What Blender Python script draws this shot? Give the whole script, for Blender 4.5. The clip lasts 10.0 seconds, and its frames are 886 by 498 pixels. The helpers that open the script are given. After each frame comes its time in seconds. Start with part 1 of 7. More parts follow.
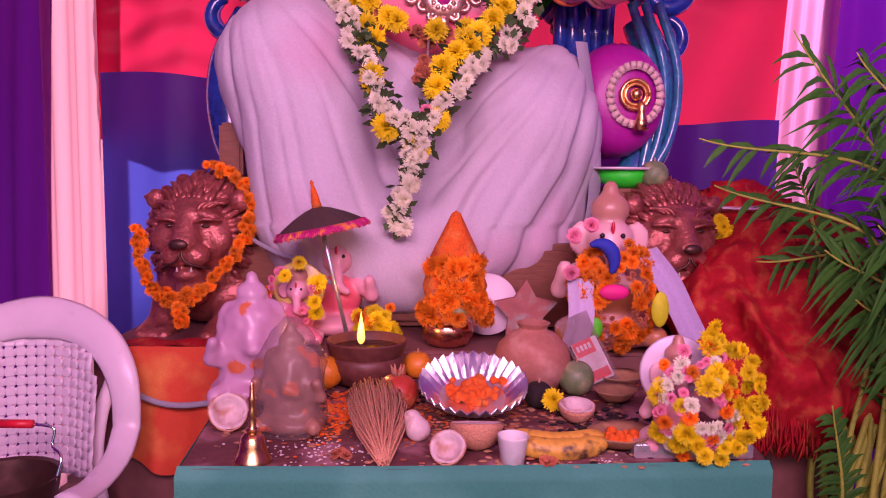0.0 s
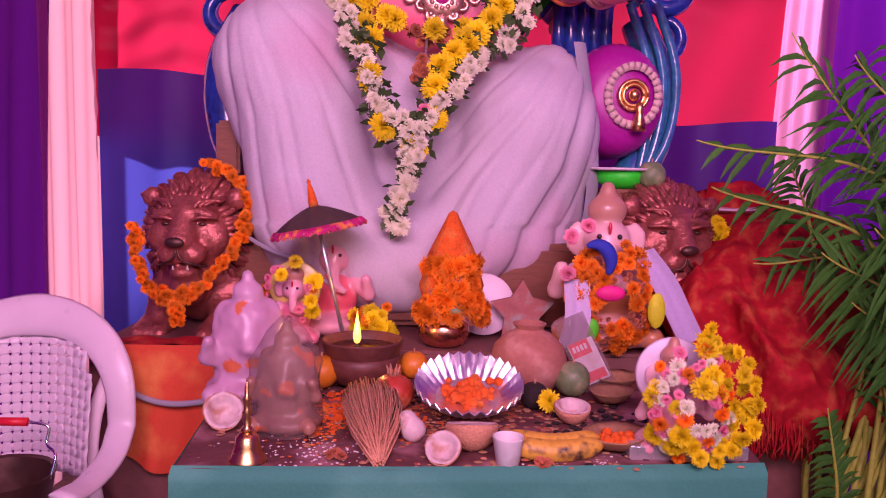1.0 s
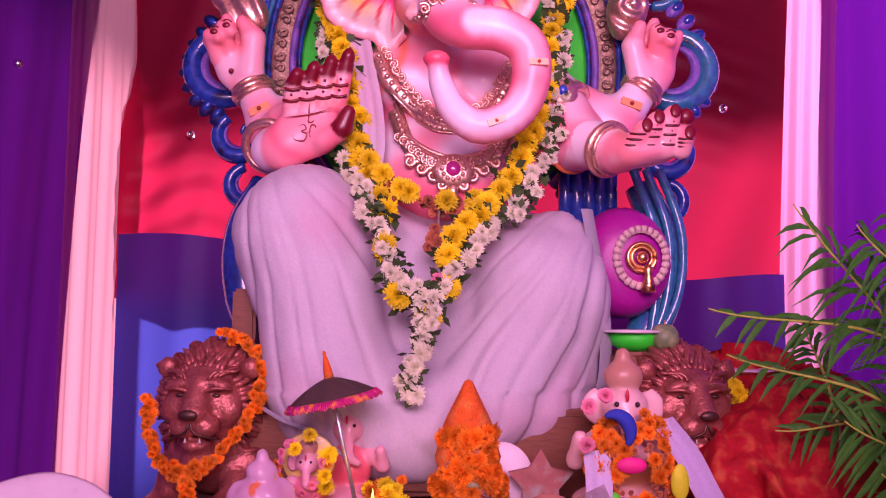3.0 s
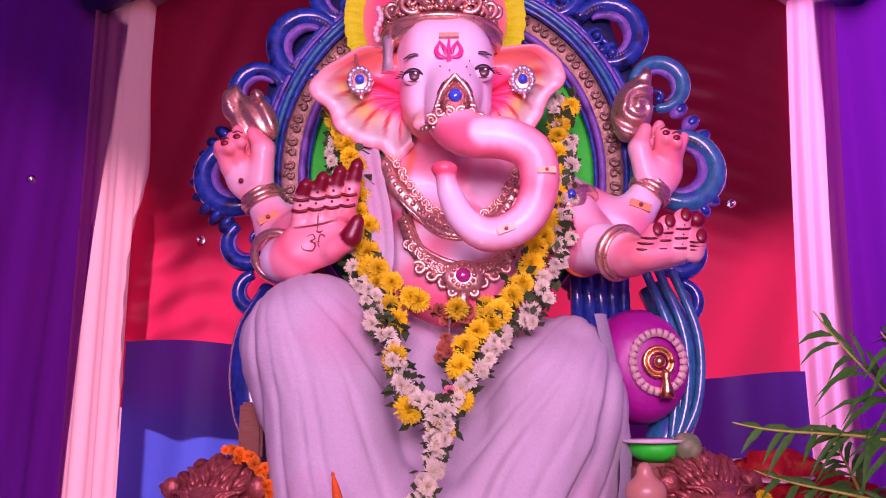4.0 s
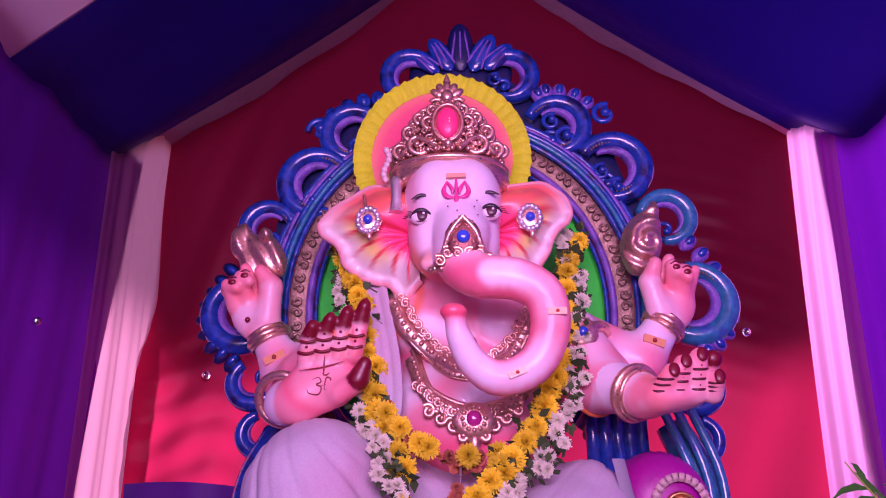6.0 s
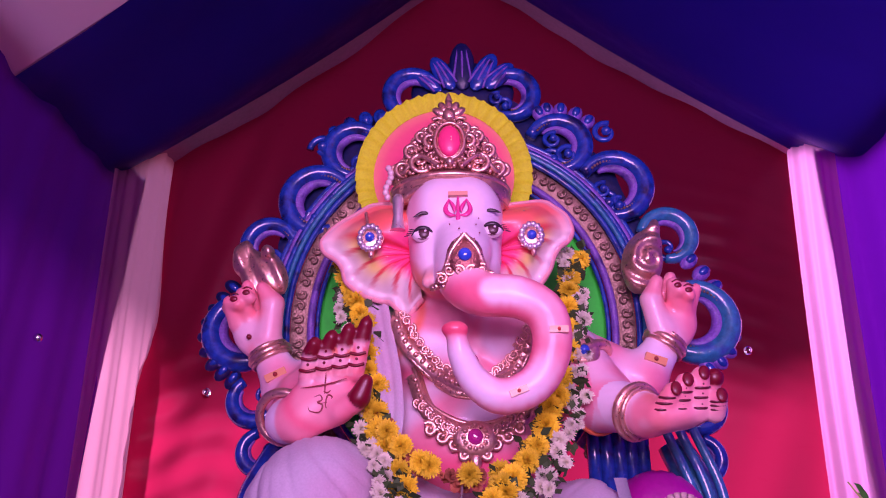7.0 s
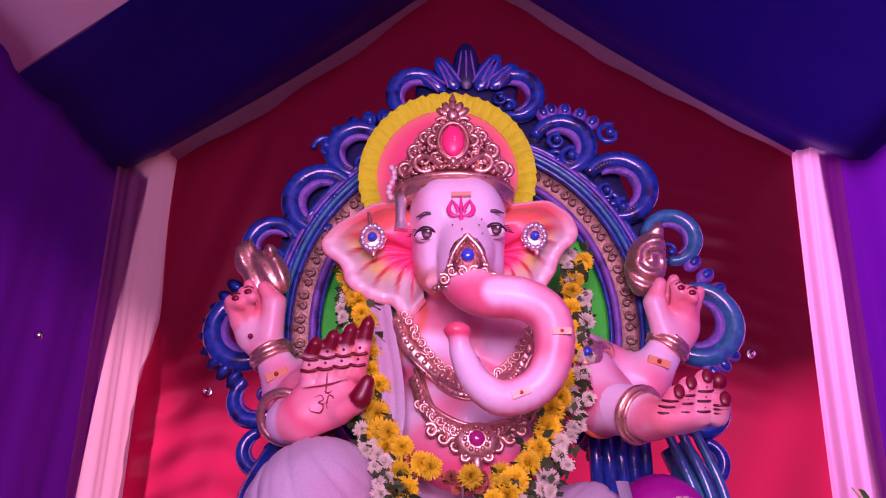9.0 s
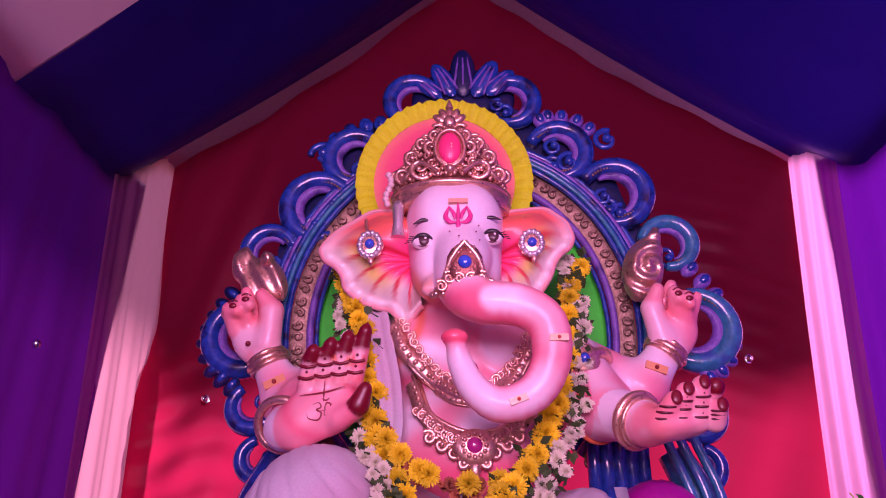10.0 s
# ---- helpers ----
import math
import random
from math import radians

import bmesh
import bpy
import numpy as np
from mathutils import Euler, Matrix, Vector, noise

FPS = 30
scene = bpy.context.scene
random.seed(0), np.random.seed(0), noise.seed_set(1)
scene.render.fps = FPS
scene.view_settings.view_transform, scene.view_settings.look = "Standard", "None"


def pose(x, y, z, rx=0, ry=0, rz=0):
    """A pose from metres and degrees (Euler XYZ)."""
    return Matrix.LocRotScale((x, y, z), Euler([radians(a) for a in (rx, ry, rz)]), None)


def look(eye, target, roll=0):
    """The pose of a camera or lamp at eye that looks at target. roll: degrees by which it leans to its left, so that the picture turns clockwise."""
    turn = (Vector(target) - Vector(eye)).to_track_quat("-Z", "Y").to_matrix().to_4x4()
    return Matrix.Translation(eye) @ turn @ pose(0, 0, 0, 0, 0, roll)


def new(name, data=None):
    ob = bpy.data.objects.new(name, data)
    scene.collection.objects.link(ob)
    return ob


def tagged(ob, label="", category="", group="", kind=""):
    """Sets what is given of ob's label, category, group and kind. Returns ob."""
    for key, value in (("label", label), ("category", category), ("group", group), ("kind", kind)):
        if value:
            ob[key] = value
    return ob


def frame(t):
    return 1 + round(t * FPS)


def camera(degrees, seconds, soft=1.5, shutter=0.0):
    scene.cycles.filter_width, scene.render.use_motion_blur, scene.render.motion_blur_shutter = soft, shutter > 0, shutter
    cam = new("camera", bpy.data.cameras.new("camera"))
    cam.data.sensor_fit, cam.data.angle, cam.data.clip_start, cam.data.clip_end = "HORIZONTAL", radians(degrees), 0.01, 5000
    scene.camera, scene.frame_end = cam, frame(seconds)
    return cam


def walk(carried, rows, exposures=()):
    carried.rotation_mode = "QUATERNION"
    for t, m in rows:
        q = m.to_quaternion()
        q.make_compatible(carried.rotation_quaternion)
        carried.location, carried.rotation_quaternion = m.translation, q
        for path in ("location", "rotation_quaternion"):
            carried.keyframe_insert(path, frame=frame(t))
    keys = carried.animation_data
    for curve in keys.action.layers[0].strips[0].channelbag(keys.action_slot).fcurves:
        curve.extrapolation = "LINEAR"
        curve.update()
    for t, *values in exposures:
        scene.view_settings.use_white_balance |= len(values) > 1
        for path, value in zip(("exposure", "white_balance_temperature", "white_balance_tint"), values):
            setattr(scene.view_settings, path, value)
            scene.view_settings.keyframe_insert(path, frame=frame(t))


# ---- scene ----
cam = camera(60.1, 10.0, soft=1.1)
# seconds, x, y, z, yaw, pitch, lean
PATH = [
    (0.0, 0.000, 0.000, 1.360, -1.26, -5.62, -0.85),
    (0.5, 0.006, 0.004, 1.362, -1.40, -5.84, -1.11),
    (1.0, 0.002, 0.003, 1.364, -1.45, -5.74, -1.24),
    (1.5, -0.000, -0.002, 1.371, -1.48, -5.05, -1.29),
    (2.0, 0.002, -0.012, 1.388, -1.38, -2.74, -0.96),
    (2.5, -0.007, -0.013, 1.416, -1.07, 1.00, -0.71),
    (3.0, -0.019, -0.013, 1.447, -0.73, 4.68, -0.43),
    (4.5, -0.020, 0.030, 1.556, 0.46, 14.36, 1.04),
    (5.0, -0.018, 0.035, 1.580, 0.81, 17.24, 1.33),
    (5.5, -0.020, 0.039, 1.589, 0.68, 18.40, 1.19),
    (6.0, -0.018, 0.035, 1.611, 0.61, 19.78, 0.97),
    (7.5, -0.023, 0.027, 1.612, 0.69, 21.09, 0.59),
    (8.0, -0.023, 0.031, 1.609, 0.71, 21.09, 0.26),
    (8.5, -0.025, 0.038, 1.608, 0.67, 20.89, 0.33),
    (9.0, -0.022, 0.038, 1.616, 0.85, 21.08, 0.28),
    (9.5, -0.020, 0.036, 1.616, 1.00, 21.30, 0.36),
    (10.0, -0.019, 0.035, 1.618, 0.69, 21.51, 0.59),
]
walk(cam, [(t, pose(x, y, z, 90, 0, yaw) @ pose(0, 0, 0, pitch) @ pose(0, 0, 0, 0, 0, -lean)) for t, x, y, z, yaw, pitch, lean in PATH],
     [(0.0, 0.22, 7000, 19), (3.0, 0.24, 6900, 23), (4.5, 0.22, 6200, 26), (6.0, 0.0, 5700, 38), (7.5, -0.1, 5700, 44), (10.0, -0.1, 6500, 42)])

# ---- light ----
world = bpy.data.worlds.new("sky")
scene.world = world
world.use_nodes = True
wn, wl = world.node_tree.nodes, world.node_tree.links
sky = wn.new("ShaderNodeTexSky")
sky.sky_type, sky.sun_disc = "NISHITA", False
sky.sun_elevation, sky.sun_rotation = radians(48), radians(-34)
wl.new(sky.outputs[0], wn["Background"].inputs[0])
wn["Background"].inputs[1].default_value = 0.1

sun = new("sun", bpy.data.lights.new("sun", "SUN"))
sun.data.energy, sun.data.angle, sun.data.color = 5.0, radians(3.0), (1.0, 0.93, 0.84)
sun.matrix_world = look((-5.0, 7.4, 10.0), (0, 0, 0))

# daylight that comes in under the pink awning at the tent's open front
front = new("front_opening_light", bpy.data.lights.new("front_opening_light", "AREA"))
front.data.shape, front.data.size, front.data.size_y = "RECTANGLE", 2.0, 1.3
front.data.energy, front.data.color = 175, (1.0, 0.5, 0.86)
front.matrix_world = look((0.1, -1.3, 2.6), (0.1, 3.0, 4.2))

# fill lamp added outside the east cloths; brightens wall, band and roof from behind
east = new("east_fill_light", bpy.data.lights.new("east_fill_light", "AREA"))
east.data.shape, east.data.size, east.data.size_y = "RECTANGLE", 2.4, 3.0
east.data.energy, east.data.color = 90, (0.8, 0.62, 1.0)
east.matrix_world = look((2.75, 2.6, 2.9), (1.6, 2.6, 2.8))


# ---- materials ----
def shader(name, colour, rough=0.6, metal=0.0, vary=0.25, scale=30.0, bump=0.2, fine=0.0, attr="", through_light=0.0,
           second=None, stain=3.0, coat=0.0, each=0.0, spec=0.5, detail=6.0, stretch=(1, 1, 1), lit=None):
    """A surface with grain and stains at two scales; attr names a colour attribute that holds the paint."""
    m = bpy.data.materials.new(name)
    m.use_nodes = True
    n, k = m.node_tree.nodes, m.node_tree.links
    p, out = n["Principled BSDF"], n["Material Output"]
    p.inputs["Roughness"].default_value, p.inputs["Metallic"].default_value = rough, metal
    p.inputs["Coat Weight"].default_value, p.inputs["Specular IOR Level"].default_value = coat, spec
    co = n.new("ShaderNodeTexCoord")
    mp = n.new("ShaderNodeMapping")
    mp.inputs["Scale"].default_value = stretch
    k.new(co.outputs["Object"], mp.inputs[0])
    grain, blot = n.new("ShaderNodeTexNoise"), n.new("ShaderNodeTexNoise")
    grain.inputs["Scale"].default_value, grain.inputs["Detail"].default_value = scale, detail
    blot.inputs["Scale"].default_value, blot.inputs["Detail"].default_value = stain, 3.0
    k.new(mp.outputs[0], grain.inputs[0])
    k.new(co.outputs["Object"], blot.inputs[0])
    if attr:
        base = n.new("ShaderNodeAttribute")
        base.attribute_name = attr
        col = base.outputs["Color"]
    else:
        rgb = n.new("ShaderNodeRGB")
        rgb.outputs[0].default_value = (*colour, 1)
        col = rgb.outputs[0]
    if second:
        ramp = n.new("ShaderNodeMapRange")
        ramp.inputs[1].default_value, ramp.inputs[2].default_value = 0.5, 0.68
        k.new(blot.outputs[0], ramp.inputs[0])
        mx = n.new("ShaderNodeMix")
        mx.data_type = "RGBA"
        k.new(ramp.outputs[0], mx.inputs[0])
        k.new(col, mx.inputs[6])
        mx.inputs[7].default_value = (*second, 1)
        col = mx.outputs[2]
    hsv = n.new("ShaderNodeHueSaturation")
    k.new(col, hsv.inputs["Color"])
    add = n.new("ShaderNodeMath")
    add.operation = "ADD"
    k.new(grain.outputs[0], add.inputs[0])
    k.new(blot.outputs[0], add.inputs[1])
    val = n.new("ShaderNodeMapRange")
    val.inputs[1].default_value, val.inputs[2].default_value = 0.6, 1.4
    val.inputs[3].default_value, val.inputs[4].default_value = 1 - vary, 1 + vary
    k.new(add.outputs[0], val.inputs[0])
    if each:
        info = n.new("ShaderNodeObjectInfo")
        er = n.new("ShaderNodeMapRange")
        er.inputs[3].default_value, er.inputs[4].default_value = 1 - each, 1 + each
        k.new(info.outputs["Random"], er.inputs[0])
        mul = n.new("ShaderNodeMath")
        mul.operation = "MULTIPLY"
        k.new(val.outputs[0], mul.inputs[0])
        k.new(er.outputs[0], mul.inputs[1])
        k.new(mul.outputs[0], hsv.inputs["Value"])
    else:
        k.new(val.outputs[0], hsv.inputs["Value"])
    k.new(hsv.outputs[0], p.inputs["Base Color"])
    rr = n.new("ShaderNodeMapRange")
    rr.inputs[3].default_value, rr.inputs[4].default_value = max(0.03, rough - 0.12), min(1, rough + 0.15)
    k.new(grain.outputs[0], rr.inputs[0])
    k.new(rr.outputs[0], p.inputs["Roughness"])
    if bump:
        b = n.new("ShaderNodeBump")
        b.inputs["Strength"].default_value, b.inputs["Distance"].default_value = bump, 0.004
        k.new(grain.outputs[0], b.inputs["Height"])
        if fine:
            fn = n.new("ShaderNodeTexNoise")
            fn.inputs["Scale"].default_value = fine
            k.new(co.outputs["Object"], fn.inputs[0])
            b2 = n.new("ShaderNodeBump")
            b2.inputs["Strength"].default_value, b2.inputs["Distance"].default_value = 0.25, 0.001
            k.new(fn.outputs[0], b2.inputs["Height"])
            k.new(b.outputs[0], b2.inputs["Normal"])
            b = b2
        k.new(b.outputs[0], p.inputs["Normal"])
    if through_light:
        tr = n.new("ShaderNodeBsdfTranslucent")
        if lit:
            tr.inputs[0].default_value = (*lit, 1)
        else:
            k.new(hsv.outputs[0], tr.inputs[0])
        ms = n.new("ShaderNodeMixShader")
        ms.inputs[0].default_value = through_light
        k.new(p.outputs[0], ms.inputs[1])
        k.new(tr.outputs[0], ms.inputs[2])
        k.new(ms.outputs[0], out.inputs[0])
    return m


def clear(name, colour, rough=0.05, alpha=0.3):
    """Thin clear plastic film: mostly see-through with a glossy skin."""
    m = bpy.data.materials.new(name)
    m.use_nodes = True
    n, k = m.node_tree.nodes, m.node_tree.links
    p, out = n["Principled BSDF"], n["Material Output"]
    p.inputs["Base Color"].default_value, p.inputs["Roughness"].default_value = (*colour, 1), rough
    t, ms = n.new("ShaderNodeBsdfTransparent"), n.new("ShaderNodeMixShader")
    nz, b = n.new("ShaderNodeTexNoise"), n.new("ShaderNodeBump")
    nz.inputs["Scale"].default_value, nz.inputs["Detail"].default_value = 28, 2
    b.inputs["Strength"].default_value, b.inputs["Distance"].default_value = 0.6, 0.01
    k.new(nz.outputs[0], b.inputs["Height"])
    k.new(b.outputs[0], p.inputs["Normal"])
    ms.inputs[0].default_value = alpha
    k.new(t.outputs[0], ms.inputs[1])
    k.new(p.outputs[0], ms.inputs[2])
    k.new(ms.outputs[0], out.inputs[0])
    return m


CLOTH = dict(rough=0.75, scale=140, bump=0.25, vary=0.12, fine=900)
RED_CLOTH = shader("red_satin", (0.045, 0.0004, 0.005), rough=0.3, scale=9, bump=0.5, vary=0.18, fine=900, through_light=0.62, lit=(0.95, 0.03, 0.14), stretch=(1, 1, 3), spec=0.1)
BLUE_CLOTH = shader("blue_satin", (0.035, 0.02, 0.3), rough=0.5, scale=14, bump=0.35, vary=0.2, fine=900, through_light=0.6, lit=(0.12, 0.13, 0.95))
NAVY_CLOTH = shader("navy_roof_cloth", (0.007, 0.003, 0.075), rough=0.4, scale=8, bump=0.4, vary=0.2, fine=900, through_light=0.25, lit=(0.025, 0.01, 0.26), spec=0.2)
PURPLE_CLOTH = shader("purple_cloth", (0.013, 0.003, 0.085), rough=0.42, scale=10, bump=0.3, vary=0.2, fine=900, through_light=0.4, lit=(0.2, 0.01, 0.34), spec=0.12)
WHITE_CLOTH = shader("pink_drape_cloth", (0.88, 0.46, 0.58), rough=0.7, scale=40, bump=0.2, vary=0.1, fine=900, through_light=0.9, lit=(1.0, 0.35, 0.56))
# pinkish gable cloth with its shade put into a darker colour
SHADED_STRIP = shader("shaded_strip_cloth", (0.42, 0.16, 0.26), rough=0.75, scale=40, bump=0.2, vary=0.15, fine=900, through_light=0.4)
DHOTI = shader("white_cotton", (0.56, 0.52, 0.58), second=(0.52, 0.36, 0.45), stain=2.2, **CLOTH)
GREY_HEM = shader("grey_border_cloth", (0.3, 0.29, 0.34), **CLOTH)
TEAL_CLOTH = shader("teal_table_cloth", (0.04, 0.27, 0.19), second=(0.09, 0.38, 0.27), **CLOTH)
TOP_CLOTH = shader("dusty_table_top", (0.15, 0.05, 0.05), second=(0.34, 0.17, 0.18), stain=9, rough=0.8, scale=60, bump=0.5, vary=0.4, fine=500)
ORANGE_CLOTH = shader("orange_sequin_cloth", (0.62, 0.07, 0.025), second=(0.7, 0.24, 0.06), stain=6, **CLOTH)
MAROON_CLOTH = shader("maroon_brocade", (0.4, 0.012, 0.02), second=(0.42, 0.07, 0.03), stain=22, rough=0.72, spec=0.2, scale=60, bump=0.5, vary=0.3, fine=600)
PAINT = shader("painted_plaster", (1, 1, 1), attr="Paint", rough=0.38, scale=40, bump=0.06, vary=0.05, coat=0.15)
GOLD = shader("rose_gold_paint", (0.8, 0.5, 0.38), rough=0.3, metal=0.85, scale=70, bump=0.4, vary=0.25)
BRASS = shader("polished_brass", (0.88, 0.5, 0.2), rough=0.28, metal=1.0, scale=25, bump=0.05, vary=0.15)
COPPER = shader("polished_copper", (0.85, 0.42, 0.28), rough=0.24, metal=1.0, scale=25, bump=0.08, vary=0.2)
IRON = shader("dark_bronze", (0.12, 0.06, 0.05), rough=0.4, metal=0.7, scale=30, bump=0.3, vary=0.3)
SILVER = shader("silver_paint", (0.75, 0.72, 0.75), rough=0.3, metal=0.8, scale=40, bump=0.2, vary=0.2)
FOIL = shader("foil", (0.92, 0.88, 0.9), rough=0.36, metal=1.0, scale=60, bump=0.5, vary=0.1)
CHROME = shader("chrome", (0.85, 0.85, 0.88), rough=0.08, metal=1.0, bump=0.0, vary=0.02)
JEWEL_BLUE = shader("blue_jewel", (0.03, 0.09, 0.6), rough=0.08, bump=0, vary=0.1, coat=1)
JEWEL_PINK = shader("pink_jewel", (0.5, 0.03, 0.25), rough=0.08, bump=0, vary=0.1, coat=1)
DARK_BLUE = shader("dark_blue_lacquer", (0.006, 0.012, 0.075), second=(0.02, 0.01, 0.07), stain=7, rough=0.35, scale=60, bump=0.4, vary=0.4)
# darker gold that puts crevice shade into the ground behind the scrolls
RECESS_GOLD = shader("recess_rose_gold", (0.3, 0.12, 0.1), rough=0.4, metal=0.8, scale=120, bump=0.9, vary=0.4)
SCROLL_BLUE = shader("blue_lacquer", (0.016, 0.06, 0.36), second=(0.008, 0.01, 0.06), stain=13, rough=0.2, scale=40, bump=0.4, vary=0.5, coat=0.7)
SCROLL_VIOLET = shader("violet_lacquer", (0.2, 0.1, 0.45), second=(0.05, 0.025, 0.16), stain=12, rough=0.35, scale=110, bump=0.8, vary=0.45)
SCROLL_TEAL = shader("teal_lacquer", (0.03, 0.2, 0.36), second=(0.04, 0.08, 0.3), stain=14, rough=0.2, scale=45, bump=0.4, vary=0.45, coat=0.7)
OLD_GOLD = shader("tarnished_gold", (0.3, 0.2, 0.14), rough=0.4, metal=0.6, scale=110, bump=0.8, vary=0.5)
GREEN_PANEL = shader("green_paint", (0.01, 0.8, 0.03), rough=0.5, scale=30, bump=0.1, vary=0.12)
WOOD = shader("brown_wood", (0.2, 0.07, 0.035), rough=0.45, scale=20, bump=0.3, vary=0.3, stretch=(1, 1, 8))
CUSHION = shader("magenta_satin", (0.42, 0.015, 0.3), rough=0.35, scale=60, bump=0.2, vary=0.15, fine=900)
PLASTIC = shader("white_plastic", (0.74, 0.64, 0.7), rough=0.3, scale=20, bump=0.04, vary=0.05)
LION_PAINT = shader("bronze_painted_plaster", (0.42, 0.13, 0.11), second=(0.2, 0.05, 0.045), stain=14, rough=0.36, metal=0.5, scale=90, bump=0.9, vary=0.35)
MARIGOLD_Y = shader("yellow_marigold", (0.88, 0.74, 0.008), rough=0.7, scale=200, bump=0, vary=0.3, each=0.18, through_light=0.2)
MARIGOLD_O = shader("orange_marigold", (0.88, 0.26, 0.01), rough=0.7, scale=200, bump=0, vary=0.35, each=0.25, through_light=0.2)
WHITE_FLOWER = shader("white_petals", (0.8, 0.82, 0.6), rough=0.7, scale=200, bump=0, vary=0.2, each=0.1, through_light=0.2)
PINK_FLOWER = shader("pink_petals", (0.8, 0.24, 0.36), rough=0.6, scale=150, bump=0, vary=0.25, each=0.15, through_light=0.15)
DRY_FLOWER = shader("dried_petals", (0.42, 0.13, 0.06), rough=0.85, scale=200, bump=0, vary=0.4, each=0.3)
SPRIG = shader("green_sprigs", (0.05, 0.1, 0.025), rough=0.7, scale=150, bump=0, vary=0.4)
PALM_LEAF = shader("palm_leaf", (0.05, 0.18, 0.025), spec=0.25, rough=0.5, scale=60, bump=0.1, vary=0.4, through_light=0.25, stretch=(1, 1, 1))
PALM_STEM = shader("palm_stem", (0.36, 0.42, 0.06), rough=0.5, scale=60, bump=0.2, vary=0.3)
CLAY = shader("terracotta", (0.42, 0.17, 0.12), second=(0.5, 0.26, 0.2), stain=14, rough=0.8, scale=90, bump=0.3, vary=0.18)
COIR = shader("coconut_fibre", (0.58, 0.29, 0.17), rough=0.95, scale=260, bump=1.0, vary=0.5)
COCO_WHITE = shader("coconut_flesh", (0.68, 0.55, 0.53), second=(0.4, 0.22, 0.16), stain=26, rough=0.5, scale=60, bump=0.3, vary=0.15)
ORANGE_PASTE = shader("orange_powder", (0.78, 0.13, 0.012), second=(0.6, 0.2, 0.04), stain=20, rough=0.9, scale=140, bump=1.0, vary=0.4)
FRUIT_RED = shader("red_fruit_skin", (0.45, 0.05, 0.03), second=(0.6, 0.25, 0.1), stain=22, rough=0.35, scale=60, bump=0.1, vary=0.3)
FRUIT_ORANGE = shader("orange_peel", (0.75, 0.26, 0.02), rough=0.4, scale=180, bump=0.3, vary=0.15)
FRUIT_GREEN = shader("green_rind", (0.16, 0.24, 0.1), second=(0.3, 0.3, 0.16), stain=25, rough=0.45, scale=70, bump=0.2, vary=0.3)
BANANA = shader("ripe_banana_skin", (0.72, 0.42, 0.06), second=(0.06, 0.03, 0.02), stain=30, rough=0.5, scale=80, bump=0.1, vary=0.2)
LEAF_BOWL = shader("dry_leaf", (0.36, 0.2, 0.1), rough=0.8, scale=60, bump=0.5, vary=0.35)
SOOT = shader("sooty_clay", (0.13, 0.045, 0.035), rough=0.45, scale=50, bump=0.4, vary=0.4)
DARK = shader("dark_ash", (0.02, 0.012, 0.012), rough=0.9, scale=90, bump=0.6, vary=0.3)
EARTH = shader("packed_earth", (0.34, 0.25, 0.2), second=(0.26, 0.19, 0.15), rough=0.95, scale=25, bump=0.8, vary=0.4)
PLATFORM = shader("painted_boards", (0.2, 0.08, 0.07), rough=0.7, scale=25, bump=0.4, vary=0.3)
# for the added sheet that keeps sun off the cloth roof
BLOCKER_GREY = shader("blocker_sheet_grey", (0.2, 0.2, 0.22), rough=0.6, scale=10, bump=0.4, vary=0.2)
FILM = clear("clear_film", (0.34, 0.24, 0.22), 0.2, 0.3)
RED_PRINT = shader("red_print", (0.7, 0.02, 0.04), rough=0.4, bump=0, vary=0.05)
CARD = shader("white_card", (0.76, 0.73, 0.72), second=(0.6, 0.5, 0.48), stain=18, rough=0.5, bump=0.1, vary=0.1)
BLACK_CLOTH = shader("black_gold_cloth", (0.06, 0.035, 0.03), rough=0.6, scale=120, bump=0.3, vary=0.4)
PINK_FRINGE = shader("magenta_fringe", (0.6, 0.02, 0.2), second=(0.75, 0.3, 0.03), stain=40, rough=0.7, scale=120, bump=0.3, vary=0.3)

flame_mat = bpy.data.materials.new("flame")
flame_mat.use_nodes = True
_p = flame_mat.node_tree.nodes["Principled BSDF"]
_p.inputs["Base Color"].default_value = (0.9, 0.5, 0.1, 1)
_p.inputs["Emission Color"].default_value, _p.inputs["Emission Strength"].default_value = (1.0, 0.5, 0.08, 1), 2.6


